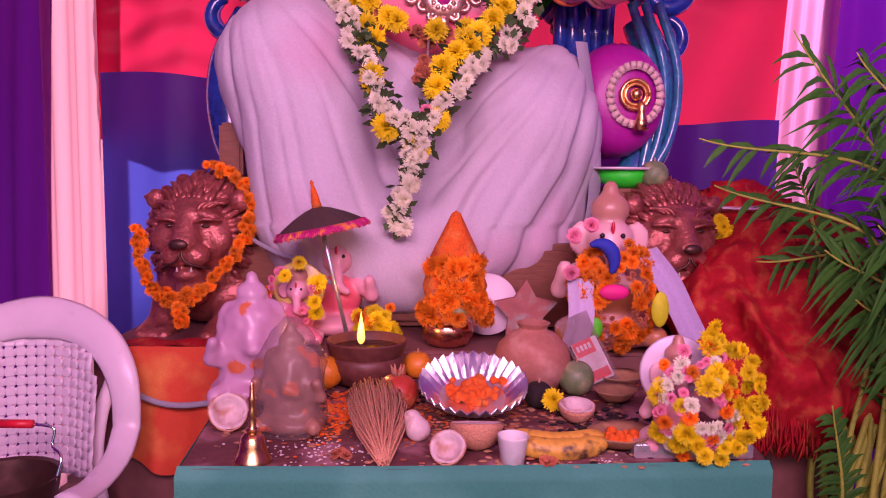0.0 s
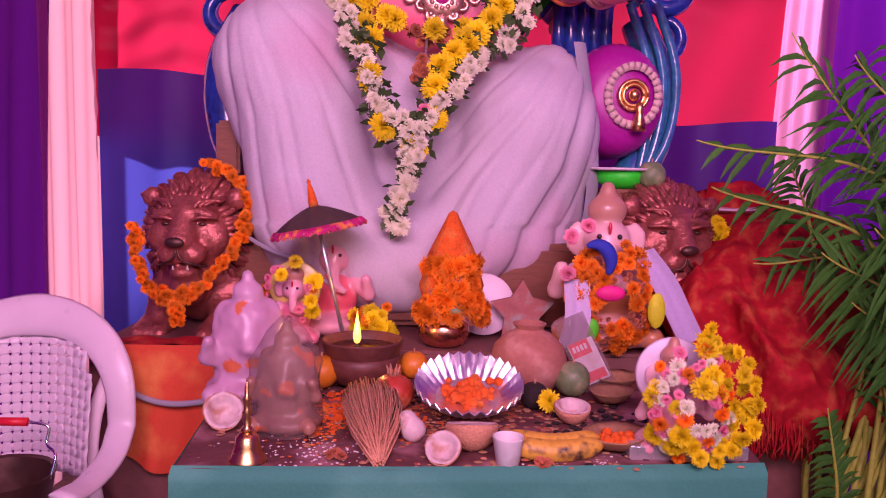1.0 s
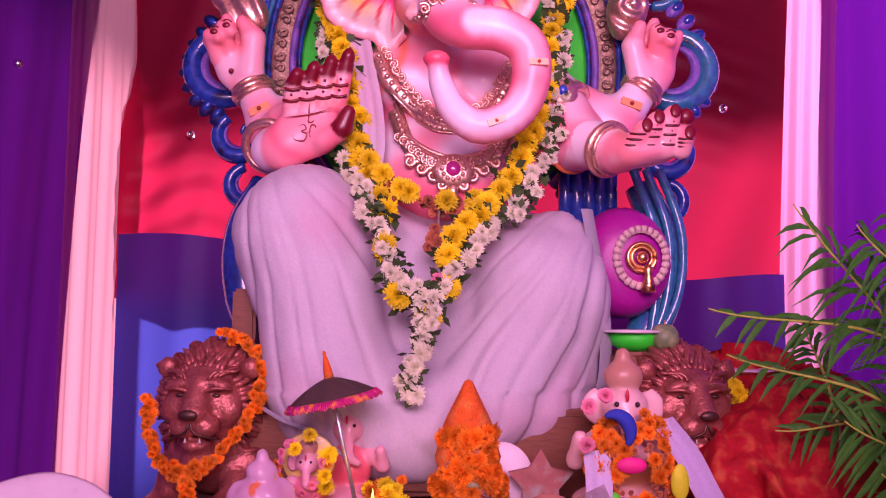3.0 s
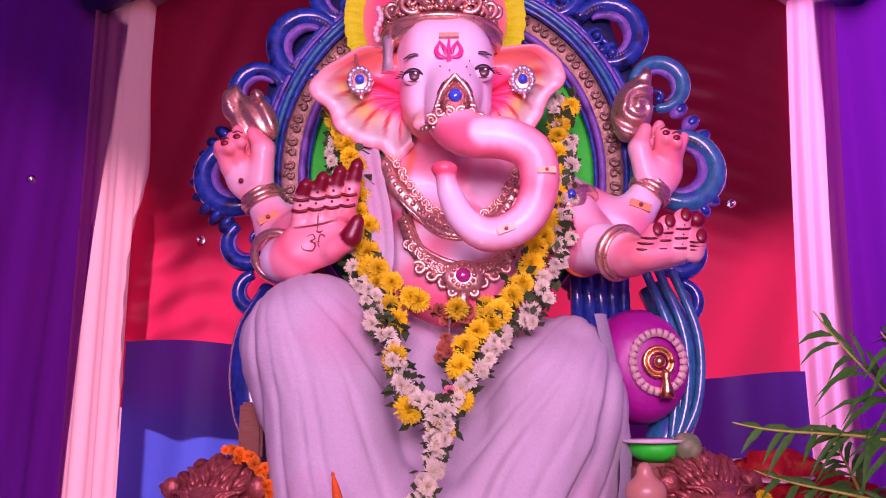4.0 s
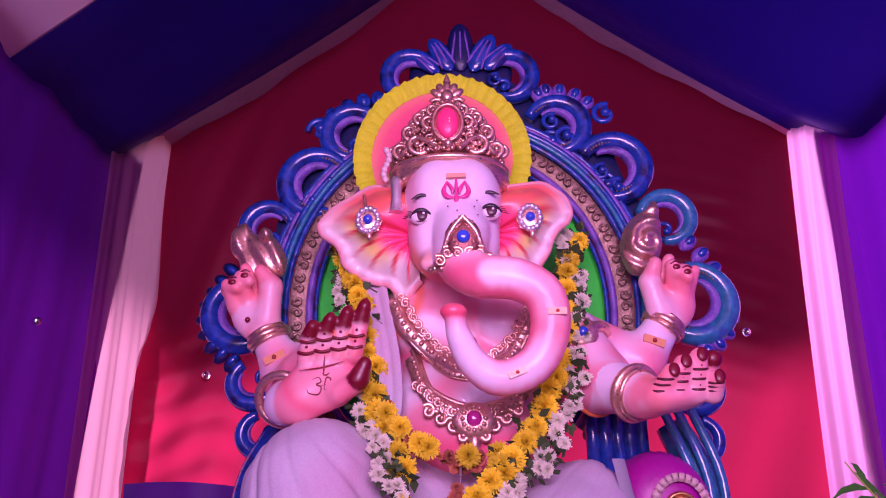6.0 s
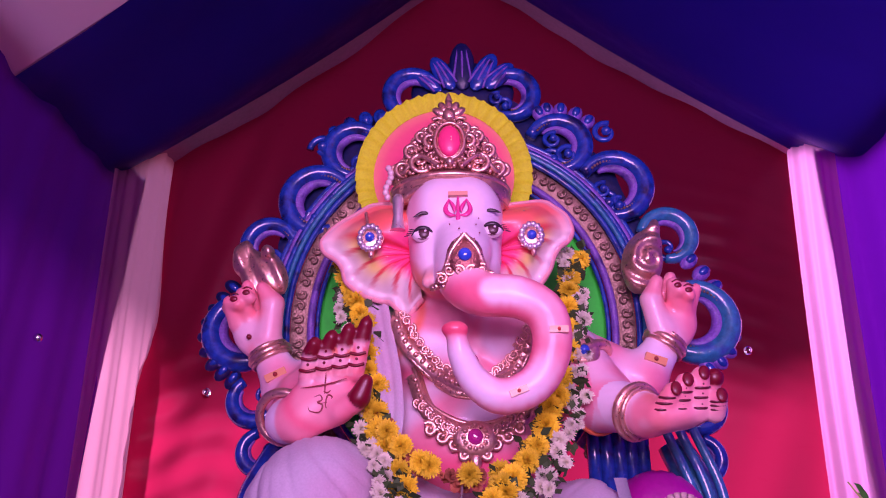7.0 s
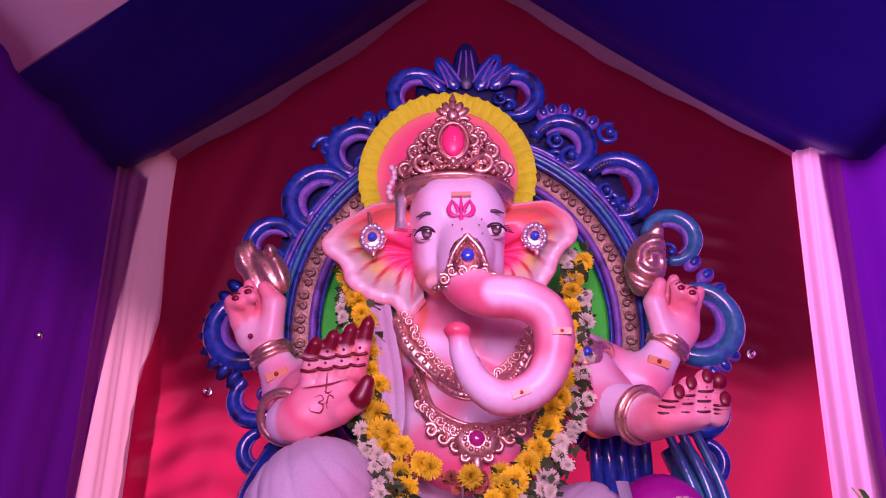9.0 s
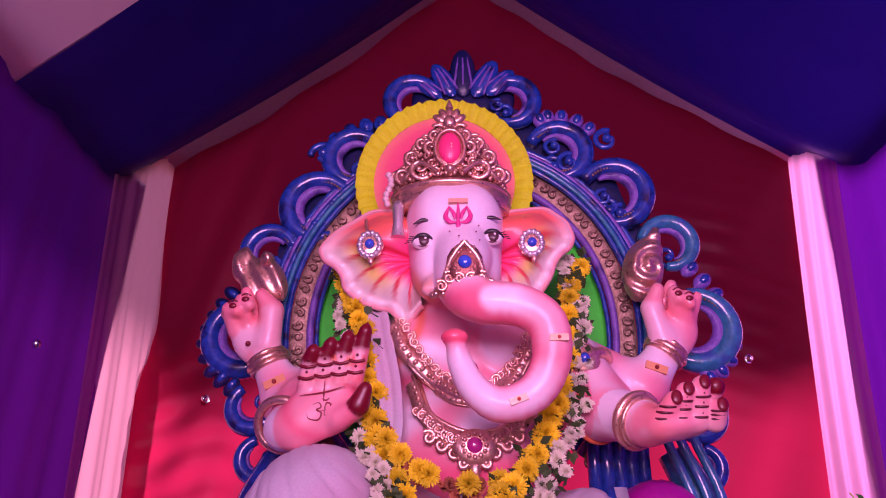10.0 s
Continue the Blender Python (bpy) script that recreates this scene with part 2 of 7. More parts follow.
# ---- mesh tools ----
class Geo:
    """Gathers vertices, faces, paint colours and material slots of one mesh."""

    def __init__(self):
        self.v, self.f, self.c, self.m, self.n = [], [], [], [], 0

    def add(self, verts, faces, col=(0.8, 0.8, 0.8), mat=0):
        verts = np.asarray(verts, float)
        self.v.append(verts)
        self.f += [tuple(int(i) + self.n for i in face) for face in faces]
        self.m += [mat] * len(faces)
        col = np.asarray(col, float)
        self.c.append(col if col.ndim == 2 else np.tile(col, (len(verts), 1)))
        self.n += len(verts)
        return self

    def grid(self, P, col=(0.8, 0.8, 0.8), mat=0, closed=False, caps=False, flip=False):
        """A grid of points P[i, j]; closed joins the last column to the first."""
        P = np.asarray(P, float)
        a, b = P.shape[:2]
        faces = []
        for i in range(a - 1):
            for j in range(b if closed else b - 1):
                k = (j + 1) % b
                q = (i * b + j, i * b + k, (i + 1) * b + k, (i + 1) * b + j)
                faces.append(q[::-1] if flip else q)
        if caps:
            faces.append(tuple(range(b))[::-1])
            faces.append(tuple((a - 1) * b + j for j in range(b)))
        if np.ndim(col) == 3:
            col = np.asarray(col).reshape(-1, 3)
        return self.add(P.reshape(-1, 3), faces, col, mat)

    def tube(self, pts, rad, n=10, col=(0.8, 0.8, 0.8), mat=0, flat=1.0, up=(0, -1, 0.01)):
        """A round or flattened tube along pts; flat squeezes it along up."""
        pts = np.asarray(pts, float)
        rad = np.broadcast_to(np.asarray(rad, float), len(pts))
        d = np.gradient(pts, axis=0)
        d /= np.linalg.norm(d, axis=1)[:, None] + 1e-9
        s = np.cross(d, np.asarray(up, float))
        s /= np.linalg.norm(s, axis=1)[:, None] + 1e-9
        w = np.cross(s, d)
        a = np.linspace(0, 2 * np.pi, n, endpoint=False)
        P = pts[:, None] + rad[:, None, None] * (np.cos(a)[None, :, None] * s[:, None] + flat * np.sin(a)[None, :, None] * w[:, None])
        return self.grid(P, col, mat, closed=True, caps=True)

    def lathe(self, prof, n=24, at=(0, 0, 0), m=None, col=(0.8, 0.8, 0.8), mat=0, wave=None, caps=True):
        """A turned body from (radius, height) pairs."""
        prof = np.asarray(prof, float)
        a = np.linspace(0, 2 * np.pi, n, endpoint=False)
        r = prof[:, :1] * np.ones(n)[None]
        if wave:
            r = r * wave(a)[None]
        P = np.stack([r * np.cos(a), r * np.sin(a), prof[:, 1:2] * np.ones(n)[None]], -1)
        if m is not None:
            M = np.array(m.to_3x3())
            P = P @ M.T
        return self.grid(P + np.asarray(at), col, mat, closed=True, caps=caps)

    def ball(self, at, r, n=12, col=(0.8, 0.8, 0.8), mat=0, m=None):
        t = np.linspace(0.02, np.pi - 0.02, max(5, n // 2 + 1))
        a = np.linspace(0, 2 * np.pi, n, endpoint=False)
        r = np.broadcast_to(np.asarray(r, float), 3)
        P = np.stack([np.sin(t)[:, None] * np.cos(a), np.sin(t)[:, None] * np.sin(a), np.cos(t)[:, None] * np.ones(n)], -1) * r
        if m is not None:
            P = P @ np.array(m.to_3x3()).T
        return self.grid(P + np.asarray(at), col, mat, closed=True, caps=True, flip=True)

    def box(self, lo, hi, col=(0.8, 0.8, 0.8), mat=0, bevel=0.0, m=None):
        lo, hi = np.asarray(lo, float), np.asarray(hi, float)
        bm = bmesh.new()
        bmesh.ops.create_cube(bm, size=1)
        for v in bm.verts:
            v.co = Vector((lo + hi) / 2 + np.array(v.co) * (hi - lo))
        if bevel:
            bmesh.ops.bevel(bm, geom=bm.edges[:], offset=bevel, segments=2, affect="EDGES")
        if m is not None:
            bm.transform(m)
        bm.verts.index_update()
        self.add([v.co[:] for v in bm.verts], [[v.index for v in f.verts] for f in bm.faces], col, mat)
        bm.free()
        return self

    def mesh(self, name, mats, sharp=45, smooth=True):
        me = bpy.data.meshes.new(name)
        me.from_pydata(np.concatenate(self.v).tolist(), [], self.f)
        for m in (mats if isinstance(mats, (list, tuple)) else [mats]):
            me.materials.append(m)
        if max(self.m) > 0:
            me.polygons.foreach_set("material_index", self.m)
        if smooth:
            me.polygons.foreach_set("use_smooth", [True] * len(me.polygons))
            if sharp < 180:
                me.set_sharp_from_angle(angle=radians(sharp))
        at = me.attributes.new("Paint", "FLOAT_COLOR", "POINT")
        c = np.concatenate(self.c)
        at.data.foreach_set("color", np.concatenate([c, np.ones((len(c), 1))], 1).ravel())
        me.update()
        return me


def thing(name, label, category, at=(0, 0, 0), rz=0.0, group="", kind=""):
    """The root of a thing made of parts, at its base."""
    ob = new(name)
    ob.matrix_basis = pose(*at, 0, 0, rz)
    return tagged(ob, label, category, group, kind)


def part(name, geo, mats, parent, label="", sharp=45, off=(0, 0, 0), m=None):
    """One mesh object under a thing or part. off: where the parent's root stands, for geometry built in world places."""
    me = geo if isinstance(geo, bpy.types.Mesh) else geo.mesh(name, mats, sharp)
    if any(off):
        me.transform(Matrix.Translation(-Vector(off)))
    ob = new(name, me)
    ob.parent = parent
    if m is not None:
        ob.matrix_basis = m
    return tagged(ob, label)


def whole(name, geo, mats, label, category, group="", kind="", sharp=45, m=None):
    """A thing that is one mesh."""
    ob = new(name, geo.mesh(name, mats, sharp))
    if m is not None:
        ob.matrix_basis = m
    return tagged(ob, label, category, group, kind)


def spline(pts, n):
    """A smooth curve of n points through pts."""
    p = np.asarray(pts, float)
    p = np.concatenate([[2 * p[0] - p[1]], p, [2 * p[-1] - p[-2]]])
    out = []
    for u in np.linspace(0, len(p) - 3 - 1e-6, n):
        i, t = int(u), u - int(u)
        a, b, c, d = p[i], p[i + 1], p[i + 2], p[i + 3]
        out.append(0.5 * (2 * b + (c - a) * t + (2 * a - 5 * b + 4 * c - d) * t * t + (3 * b - a - 3 * c + d) * t ** 3))
    return np.array(out)


def step(x, a, b):
    t = np.clip((x - a) / (b - a), 0, 1)
    return t * t * (3 - 2 * t)


# ---- rounded bodies that melt into one another ----
class Clay:
    def __init__(self, lo, hi, res):
        self.lo, self.res = np.array(lo, float), res
        self.shape = np.ceil((np.array(hi) - lo) / res).astype(int) + 1
        self.d = np.full(self.shape, 1.0, np.float32)
        self.items = []

    def put(self, fn, lo, hi, k, col):
        pad = k + 2 * self.res
        a = np.clip(np.floor((np.array(lo) - pad - self.lo) / self.res).astype(int), 0, self.shape)
        b = np.clip(np.ceil((np.array(hi) + pad - self.lo) / self.res).astype(int) + 1, 0, self.shape)
        if (b <= a).any():
            return self
        ax = [self.lo[i] + self.res * np.arange(a[i], b[i]) for i in range(3)]
        P = np.stack(np.meshgrid(*ax, indexing="ij"), -1)
        sl = tuple(slice(a[i], b[i]) for i in range(3))
        e, d = fn(P), self.d[sl]
        h = np.clip(0.5 + 0.5 * (d - e) / k, 0, 1)
        self.d[sl] = d * (1 - h) + e * h - k * h * (1 - h)
        if col is not None:
            self.items.append((fn, np.array(col, float)))
        return self

    def ell(self, at, r, rot=(0, 0, 0), k=0.03, col=(0.8, 0.8, 0.8)):
        at, r = np.array(at, float), np.broadcast_to(np.array(r, float), 3)
        M = np.array(pose(0, 0, 0, *rot).to_3x3())

        def fn(P):
            q = (P - at) @ M
            a = np.linalg.norm(q / r, axis=-1)
            return (a * (a - 1) / (np.linalg.norm(q / r ** 2, axis=-1) + 1e-6)).astype(np.float32)
        return self.put(fn, at - r.max(), at + r.max(), k, col)

    def cap(self, a, b, ra, rb=None, k=0.03, col=(0.8, 0.8, 0.8)):
        a, b = np.array(a, float), np.array(b, float)
        rb = ra if rb is None else rb

        def fn(P):
            t = np.clip(((P - a) @ (b - a)) / ((b - a) @ (b - a) + 1e-9), 0, 1)
            return (np.linalg.norm(P - a - t[..., None] * (b - a), axis=-1) - (ra + (rb - ra) * t)).astype(np.float32)
        r = max(ra, rb)
        return self.put(fn, np.minimum(a, b) - r, np.maximum(a, b) + r, k, col)

    def rope(self, pts, rad, k=0.02, col=(0.8, 0.8, 0.8)):
        rad = np.broadcast_to(np.asarray(rad, float), len(pts))
        for i in range(len(pts) - 1):
            self.cap(pts[i], pts[i + 1], rad[i], rad[i + 1], k, col)
        return self

    def surface(self, blend=0.012):
        """Vertices, quads and blended paint of the zero level."""
        d, s = self.d, self.d < 0
        n = np.array(d.shape) - 1
        cnt = sum(s[i:n[0] + i, j:n[1] + j, k:n[2] + k].astype(np.int8) for i in (0, 1) for j in (0, 1) for k in (0, 1))
        I = np.argwhere((cnt > 0) & (cnt < 8))
        idx = np.full(n, -1, np.int64)
        idx[tuple(I.T)] = np.arange(len(I))
        acc, num = np.zeros((len(I), 3)), np.zeros(len(I))
        C = [np.array((i, j, k)) for i in (0, 1) for j in (0, 1) for k in (0, 1)]
        for p in C:
            for q in C:
                if (q - p).sum() == 1 and ((q - p) >= 0).all():
                    va, vb = d[tuple((I + p).T)], d[tuple((I + q).T)]
                    x = (va < 0) != (vb < 0)
                    t = np.where(x, va / np.where(x, va - vb, 1), 0)
                    acc += np.where(x[:, None], p + t[:, None] * (q - p), 0)
                    num += x
        V = (I + acc / num[:, None]) * self.res + self.lo
        faces = []
        for ax in range(3):
            e = np.eye(3, dtype=int)[ax]
            u, w = np.eye(3, dtype=int)[(ax + 1) % 3], np.eye(3, dtype=int)[(ax + 2) % 3]
            A = s[tuple(slice(0, s.shape[i] - e[i]) for i in range(3))]
            B = s[tuple(slice(e[i], s.shape[i]) for i in range(3))]
            E = np.argwhere(A != B)
            E = E[((E - u - w) >= 0).all(1) & (E < n).all(1)]
            inside = s[tuple(E.T)]
            quad = np.stack([idx[tuple((E - u - w).T)], idx[tuple((E - w).T)], idx[tuple(E.T)], idx[tuple((E - u).T)]], 1)
            quad[~inside] = quad[~inside][:, ::-1]
            faces.append(quad[(quad >= 0).all(1)])
        F = np.concatenate(faces)
        for _ in range(2):
            S, N = np.zeros_like(V), np.zeros(len(V))
            for j in range(4):
                np.add.at(S, F[:, j], V[F[:, (j + 1) % 4]] + V[F[:, (j + 3) % 4]])
                np.add.at(N, F[:, j], 2)
            V = 0.5 * V + 0.5 * S / np.maximum(N, 1)[:, None]
        W, T = np.full(len(V), 1e-9), np.zeros((len(V), 3))
        for fn, col in self.items:
            w = np.exp(-np.clip(fn(V), 0, 0.3) / blend)
            W += w
            T += w[:, None] * col
        return V, F, T / W[:, None]


def normals(V, F):
    N = np.zeros_like(V)
    fn = np.cross(V[F[:, 2]] - V[F[:, 0]], V[F[:, 3]] - V[F[:, 1]])
    for j in range(4):
        np.add.at(N, F[:, j], fn)
    return N / (np.linalg.norm(N, axis=1)[:, None] + 1e-12)


# ---- the tent ----
XL, XR, YB = -1.55, 1.70, 3.85
XM = 0.06


def eave(y):
    return 3.2 + 0.4 * step(y, 3.1, 3.85)


def ridge(y):
    return 4.57 + 0.33 * step(y, 3.1, 3.85)


def drape(x0, x1, z0, z1, y, folds, depth, nu=90, nv=40, seed=0.0, top=None, bottom=None, sag=0.0):
    """A hanging cloth across x, with folds that open downwards."""
    u, v = np.linspace(0, 1, nu), np.linspace(0, 1, nv)
    U, Vv = np.meshgrid(u, v, indexing="ij")
    zt = z1 + (top(U) if top else 0)
    zb = z0 + (bottom(U) if bottom else 0)
    Z = zt + (zb - zt) * Vv - sag * np.sin(np.pi * U) * (1 - Vv)
    w = np.sin(2 * np.pi * folds * U + seed + 0.8 * np.sin(3 * Vv + seed)) + 0.5 * np.sin(2 * np.pi * folds * 2.3 * U + 2 * seed + Vv)
    return np.stack([x0 + (x1 - x0) * U, y + depth * w * (0.4 + 0.6 * Vv), Z], -1)


ground = Geo()
ground.grid(np.stack(np.meshgrid(np.linspace(-40, 40, 40), np.linspace(-40, 40, 40), [0.0], indexing="ij"), -1)[:, :, 0])
whole("ground", ground, EARTH, "trodden dark earth under the tent", "ground", kind="structure")

g = Geo()
u, v = np.linspace(0, 1, 170), np.linspace(0, 1, 170)
U, Vv = np.meshgrid(u, v, indexing="ij")
X = XL - 0.05 + (XR - XL + 0.1) * U
top = 0.09 + np.where(X < XM, 3.6 + 1.3 * (X - XL) / (XM - XL), 3.6 + 1.3 * (XR - X) / (XR - XM))
low = 1.5 - 0.5 * step(U, 0.3, 0.8)
Z = low + (top - low) * Vv
Y = YB + 0.012 * np.sin(9 * X + 1.5 * Z) + 0.008 * np.sin(17 * X - 6 * Z) + 0.01 * np.sin(5 * Z)
Y = Y + 0.007 * np.sin(48 * (Z + 0.22 * X) + 3 * np.sin(4 * X)) * np.exp(-((X - 1.25) / 0.4) ** 2 - ((Z - 2.9) / 0.5) ** 2)
Y = Y + 0.006 * np.sin(30 * (X - 0.3 * Z)) * np.exp(-((X + 1.2) / 0.35) ** 2)
X = X + 0.14 * np.clip(Z / 3.3, 0, 1.1) ** 2 * step(U, 0.75, 1.0)
pull = np.clip(-0.95 - X, 0, 0.6) * step(2.75 - Z, 0.0, 0.5)
Y = Y - 0.2 * pull + 0.006 * np.sin(34 * Z + 4 * np.sin(7 * X) + 9 * X) * step(pull, 0.0, 0.2)
g.grid(np.stack([X, Y, Z], -1))
whole("wall_back", g, RED_CLOTH, "red satin cloth wall under the tent gable", "wall", kind="structure", sharp=180)

g = Geo()
g.grid(drape(XL + 0.005, XR - 0.005, 0.1, 1.81, YB - 0.16, 7, 0.022, 140, 40, 0.5, top=lambda U: -0.18 * step(U, 0.1, 0.9) + 0.012 * np.sin(21 * U), sag=0.03))
whole("wall_hanging", g, BLUE_CLOTH, "dark blue cloth hung over the foot of the red wall", "wall", kind="structure", sharp=180)


def side(name, x, y0, y1, mat, folds, depth, label, seed, lean=(0.0, 0.0), out=0.0):
    """A cloth wall along y; lean moves its front and back edge at the top, out its top sideways."""
    g = Geo()
    P = drape(0, 1, 0.0, 0.0, 0, folds, depth, int(40 + folds * 9), 40, seed, top=lambda U: eave(y0 + (y1 - y0) * U) + 0.13)
    h = np.clip(P[..., 2] / 3.3, 0, 1.1)
    ya, yb = y0 + lean[0] * h ** 2, y1 + lean[1] * h ** 2
    Q = np.stack([x + out * h ** 2 + P[..., 1], ya + (yb - ya) * P[..., 0], P[..., 2]], -1)
    g.grid(Q)
    return whole(name, g, mat, label, "wall", kind="structure", sharp=180)


side("wall_west_band", XL - 0.012, 3.15, YB + 0.03, WHITE_CLOTH, 3, 0.016, "pale pink-white cloth band hanging in folds", 0.3)
side("wall_east_band", XR + 0.012, 3.35, YB + 0.03, WHITE_CLOTH, 3, 0.016, "pale pink-white cloth band hanging in folds", 1.3, out=0.12)
side("wall_west", XL - 0.03, -1.6, 3.19, PURPLE_CLOTH, 12, 0.018, "deep purple cloth side wall in loose folds", 0.9, (0.0, 0.3))
side("wall_east", XR + 0.03, -1.6, 3.39, PURPLE_CLOTH, 12, 0.018, "deep purple cloth side wall in loose folds", 2.1, (0.0, 0.14), 0.12)


def slope(name, xe, y0, y1, mat, label, seed):
    """One side of the roof; y0 and y1 give its front and back edge at the eave and at the ridge."""
    u, v = np.linspace(0, 1, 40), np.linspace(0, 1, 50)
    U, Vv = np.meshgrid(u, v, indexing="ij")
    ya, yb = (q[0] + (q[1] - q[0]) * U for q in (y0, y1))
    Yy = ya + (yb - ya) * Vv
    Zs = eave(Yy) + (ridge(Yy) - eave(Yy)) * U
    Zs = Zs - 0.05 * np.sin(np.pi * U) + 0.012 * np.sin(9 * Yy + seed + 2 * U)
    g = Geo()
    g.grid(np.stack([xe + (XM - xe) * U, Yy, Zs], -1))
    return whole(name, g, mat, label, "ceiling", kind="structure", sharp=180)


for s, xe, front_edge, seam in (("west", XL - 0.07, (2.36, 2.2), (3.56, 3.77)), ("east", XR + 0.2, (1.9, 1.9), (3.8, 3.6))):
    # gable strip wears the darkened cloth colour in place of shade
    slope("ceiling_band_" + s, xe, (seam[0] - 0.01, seam[1] - 0.01), (YB + 0.07, YB + 0.07), SHADED_STRIP, "thin pinkish cloth strip along the gable, coloured as in shade", 0.4)
    slope("ceiling_" + s, xe, front_edge, seam, NAVY_CLOTH, "dark navy cloth stretched as a sloping roof", 1.7)
    slope("ceiling_front_" + s, xe, (-1.6, -1.6), (front_edge[0] + 0.01, front_edge[1] + 0.01), WHITE_CLOTH, "pale pink cloth stretched as a sloping roof", 2.6)

# unseen sheet, added to shade the cloth ceiling and the top of the back wall
g = Geo()
g.box((-2.9, -2.2, 5.25), (1.6, 6.0, 5.29))
whole("sun_blocker_sheet", g, BLOCKER_GREY, "unseen grey sheet added to shade the cloth roof and back wall", "roof", kind="structure")

# unseen wall, added to keep low sky light off the red cloth's back
g = Geo()
g.box((-5.0, 6.9, 0.0), (5.0, 7.1, 5.0))
whole("sky_blocker_wall", g, shader("blocker_wall_grey", (0.3, 0.29, 0.28), rough=0.9, scale=12, bump=0.4), "unseen plain grey wall added behind the tent to block low sky", "wall", kind="structure")

stud_places = [(-1.24, YB - 0.085, 2.32), (1.47, YB - 0.02, 2.50)]
for p in stud_places:
    g = Geo()
    g.ball(p, (0.017, 0.017, 0.017), 12)
    g.lathe([(0.024, 0), (0.024, 0.003), (0.01, 0.006)], 14, (p[0], p[1] + 0.016, p[2]), pose(0, 0, 0, 90))
    whole("cloth_stud", g, CHROME, "small chrome stud pinning the red cloth", "stud", group="cloth studs")
g = Geo()
g.ball((XL + 0.02, 2.72, 2.33), 0.017, 12)
whole("cloth_stud", g, CHROME, "small chrome stud pinning the purple cloth", "stud", group="cloth studs")

# ---- stage ----
g = Geo()
g.box((-0.93, 2.12, 0.0), (1.2, 3.7, 0.86), bevel=0.01)
whole("stage", g, PLATFORM, "low board stage carrying the throne and lions", "stage", kind="structure")

# ---- statue ----
SKIN, BLUSH, PALM_PINK, NAIL = (0.87, 0.76, 0.84), (0.88, 0.1, 0.2), (0.87, 0.33, 0.38), (0.17, 0.003, 0.015)
FINGER = (0.88, 0.5, 0.52)
body = Clay((-0.98, 2.12, 1.6), (1.02, 3.12, 3.0), 0.0085)
body.ell((0.05, 2.86, 1.98), (0.34, 0.26, 0.32), k=0.05, col=SKIN)
body.ell((0.06, 2.86, 2.28), (0.36, 0.2, 0.22), k=0.06, col=SKIN)
body.ell((-0.11, 2.72, 2.3), (0.15, 0.09, 0.12), k=0.06, col=SKIN)
body.ell((0.21, 2.72, 2.3), (0.15, 0.09, 0.12), k=0.06, col=SKIN)
body.cap((0.02, 2.8, 2.35), (0.0, 2.72, 2.6), 0.14, 0.15, k=0.05, col=SKIN)
# head
body.ell((-0.007, 2.68, 2.68), (0.172, 0.2, 0.22), k=0.05, col=SKIN)
body.ell((-0.007, 2.61, 2.69), (0.166, 0.13, 0.19), k=0.04, col=SKIN)
body.ell((-0.07, 2.6, 2.74), (0.1, 0.13, 0.12), k=0.05, col=SKIN)
body.ell((0.055, 2.6, 2.74), (0.1, 0.13, 0.12), k=0.05, col=SKIN)
body.ell((-0.085, 2.58, 2.54), (0.08, 0.1, 0.11), k=0.05, col=SKIN)
body.ell((0.075, 2.58, 2.54), (0.08, 0.1, 0.11), k=0.05, col=SKIN)
# trunk
TRUNK = spline([(0.01, 2.57, 2.64), (0.02, 2.48, 2.54), (0.01, 2.39, 2.42), (0.07, 2.33, 2.345), (0.184, 2.31, 2.325), (0.268, 2.31, 2.27),
                (0.28, 2.32, 2.161), (0.227, 2.32, 2.058), (0.124, 2.32, 2.018), (0.045, 2.3, 2.06), (0.004, 2.27, 2.13), (-0.012, 2.25, 2.19)], 40)
TRUNK_R = np.interp(np.linspace(0, 1, 40), [0, 0.15, 0.3, 0.5, 0.75, 0.93, 1], [0.1, 0.086, 0.068, 0.062, 0.052, 0.036, 0.028])
body.rope(TRUNK[:7], TRUNK_R[:7] * 0.94, k=0.025, col=SKIN)
body.rope(TRUNK[6:], TRUNK_R[6:], k=0.004, col=SKIN)
body.ell((-0.014, 2.245, 2.207), (0.042, 0.034, 0.026), k=0.01, col=(0.75, 0.08, 0.12))
# tusk stubs
body.cap((-0.08, 2.5, 2.46), (-0.1, 2.43, 2.42), 0.036, 0.022, k=0.02, col=SKIN)
body.cap((0.08, 2.5, 2.46), (0.1, 2.43, 2.42), 0.036, 0.022, k=0.02, col=SKIN)
# lower left arm with the raised palm
body.cap((-0.3, 2.84, 2.33), (-0.56, 2.8, 2.1), 0.11, 0.1, k=0.05, col=SKIN)
body.cap((-0.56, 2.8, 2.1), (-0.58, 2.62, 2.0), 0.1, 0.075, k=0.04, col=SKIN)
body.ell((-0.45, 2.56, 2.06), (0.12, 0.05, 0.1), (0, -20, 0), k=0.04, col=PALM_PINK)
body.ell((-0.53, 2.57, 2.0), (0.075, 0.055, 0.075), k=0.04, col=PALM_PINK)
for i in range(4):
    a = np.array((-0.505 + 0.053 * i, 2.54, 2.125 + 0.006 * i))
    b = a + (0.01 + 0.004 * i, -0.02, 0.07 + 0.01 * i)
    body.cap(a, b, 0.031, 0.028, k=0.008, col=FINGER)
    body.cap(b + (0.002, -0.004, 0.012), b + (0.016, -0.022, 0.04 + 0.006 * i), 0.029, 0.022, k=0.004, col=NAIL)
    body.cap(b + (0.016, -0.022, 0.04 + 0.006 * i), b + (0.021, -0.025, 0.056 + 0.008 * i), 0.021, 0.009, k=0.01, col=NAIL)
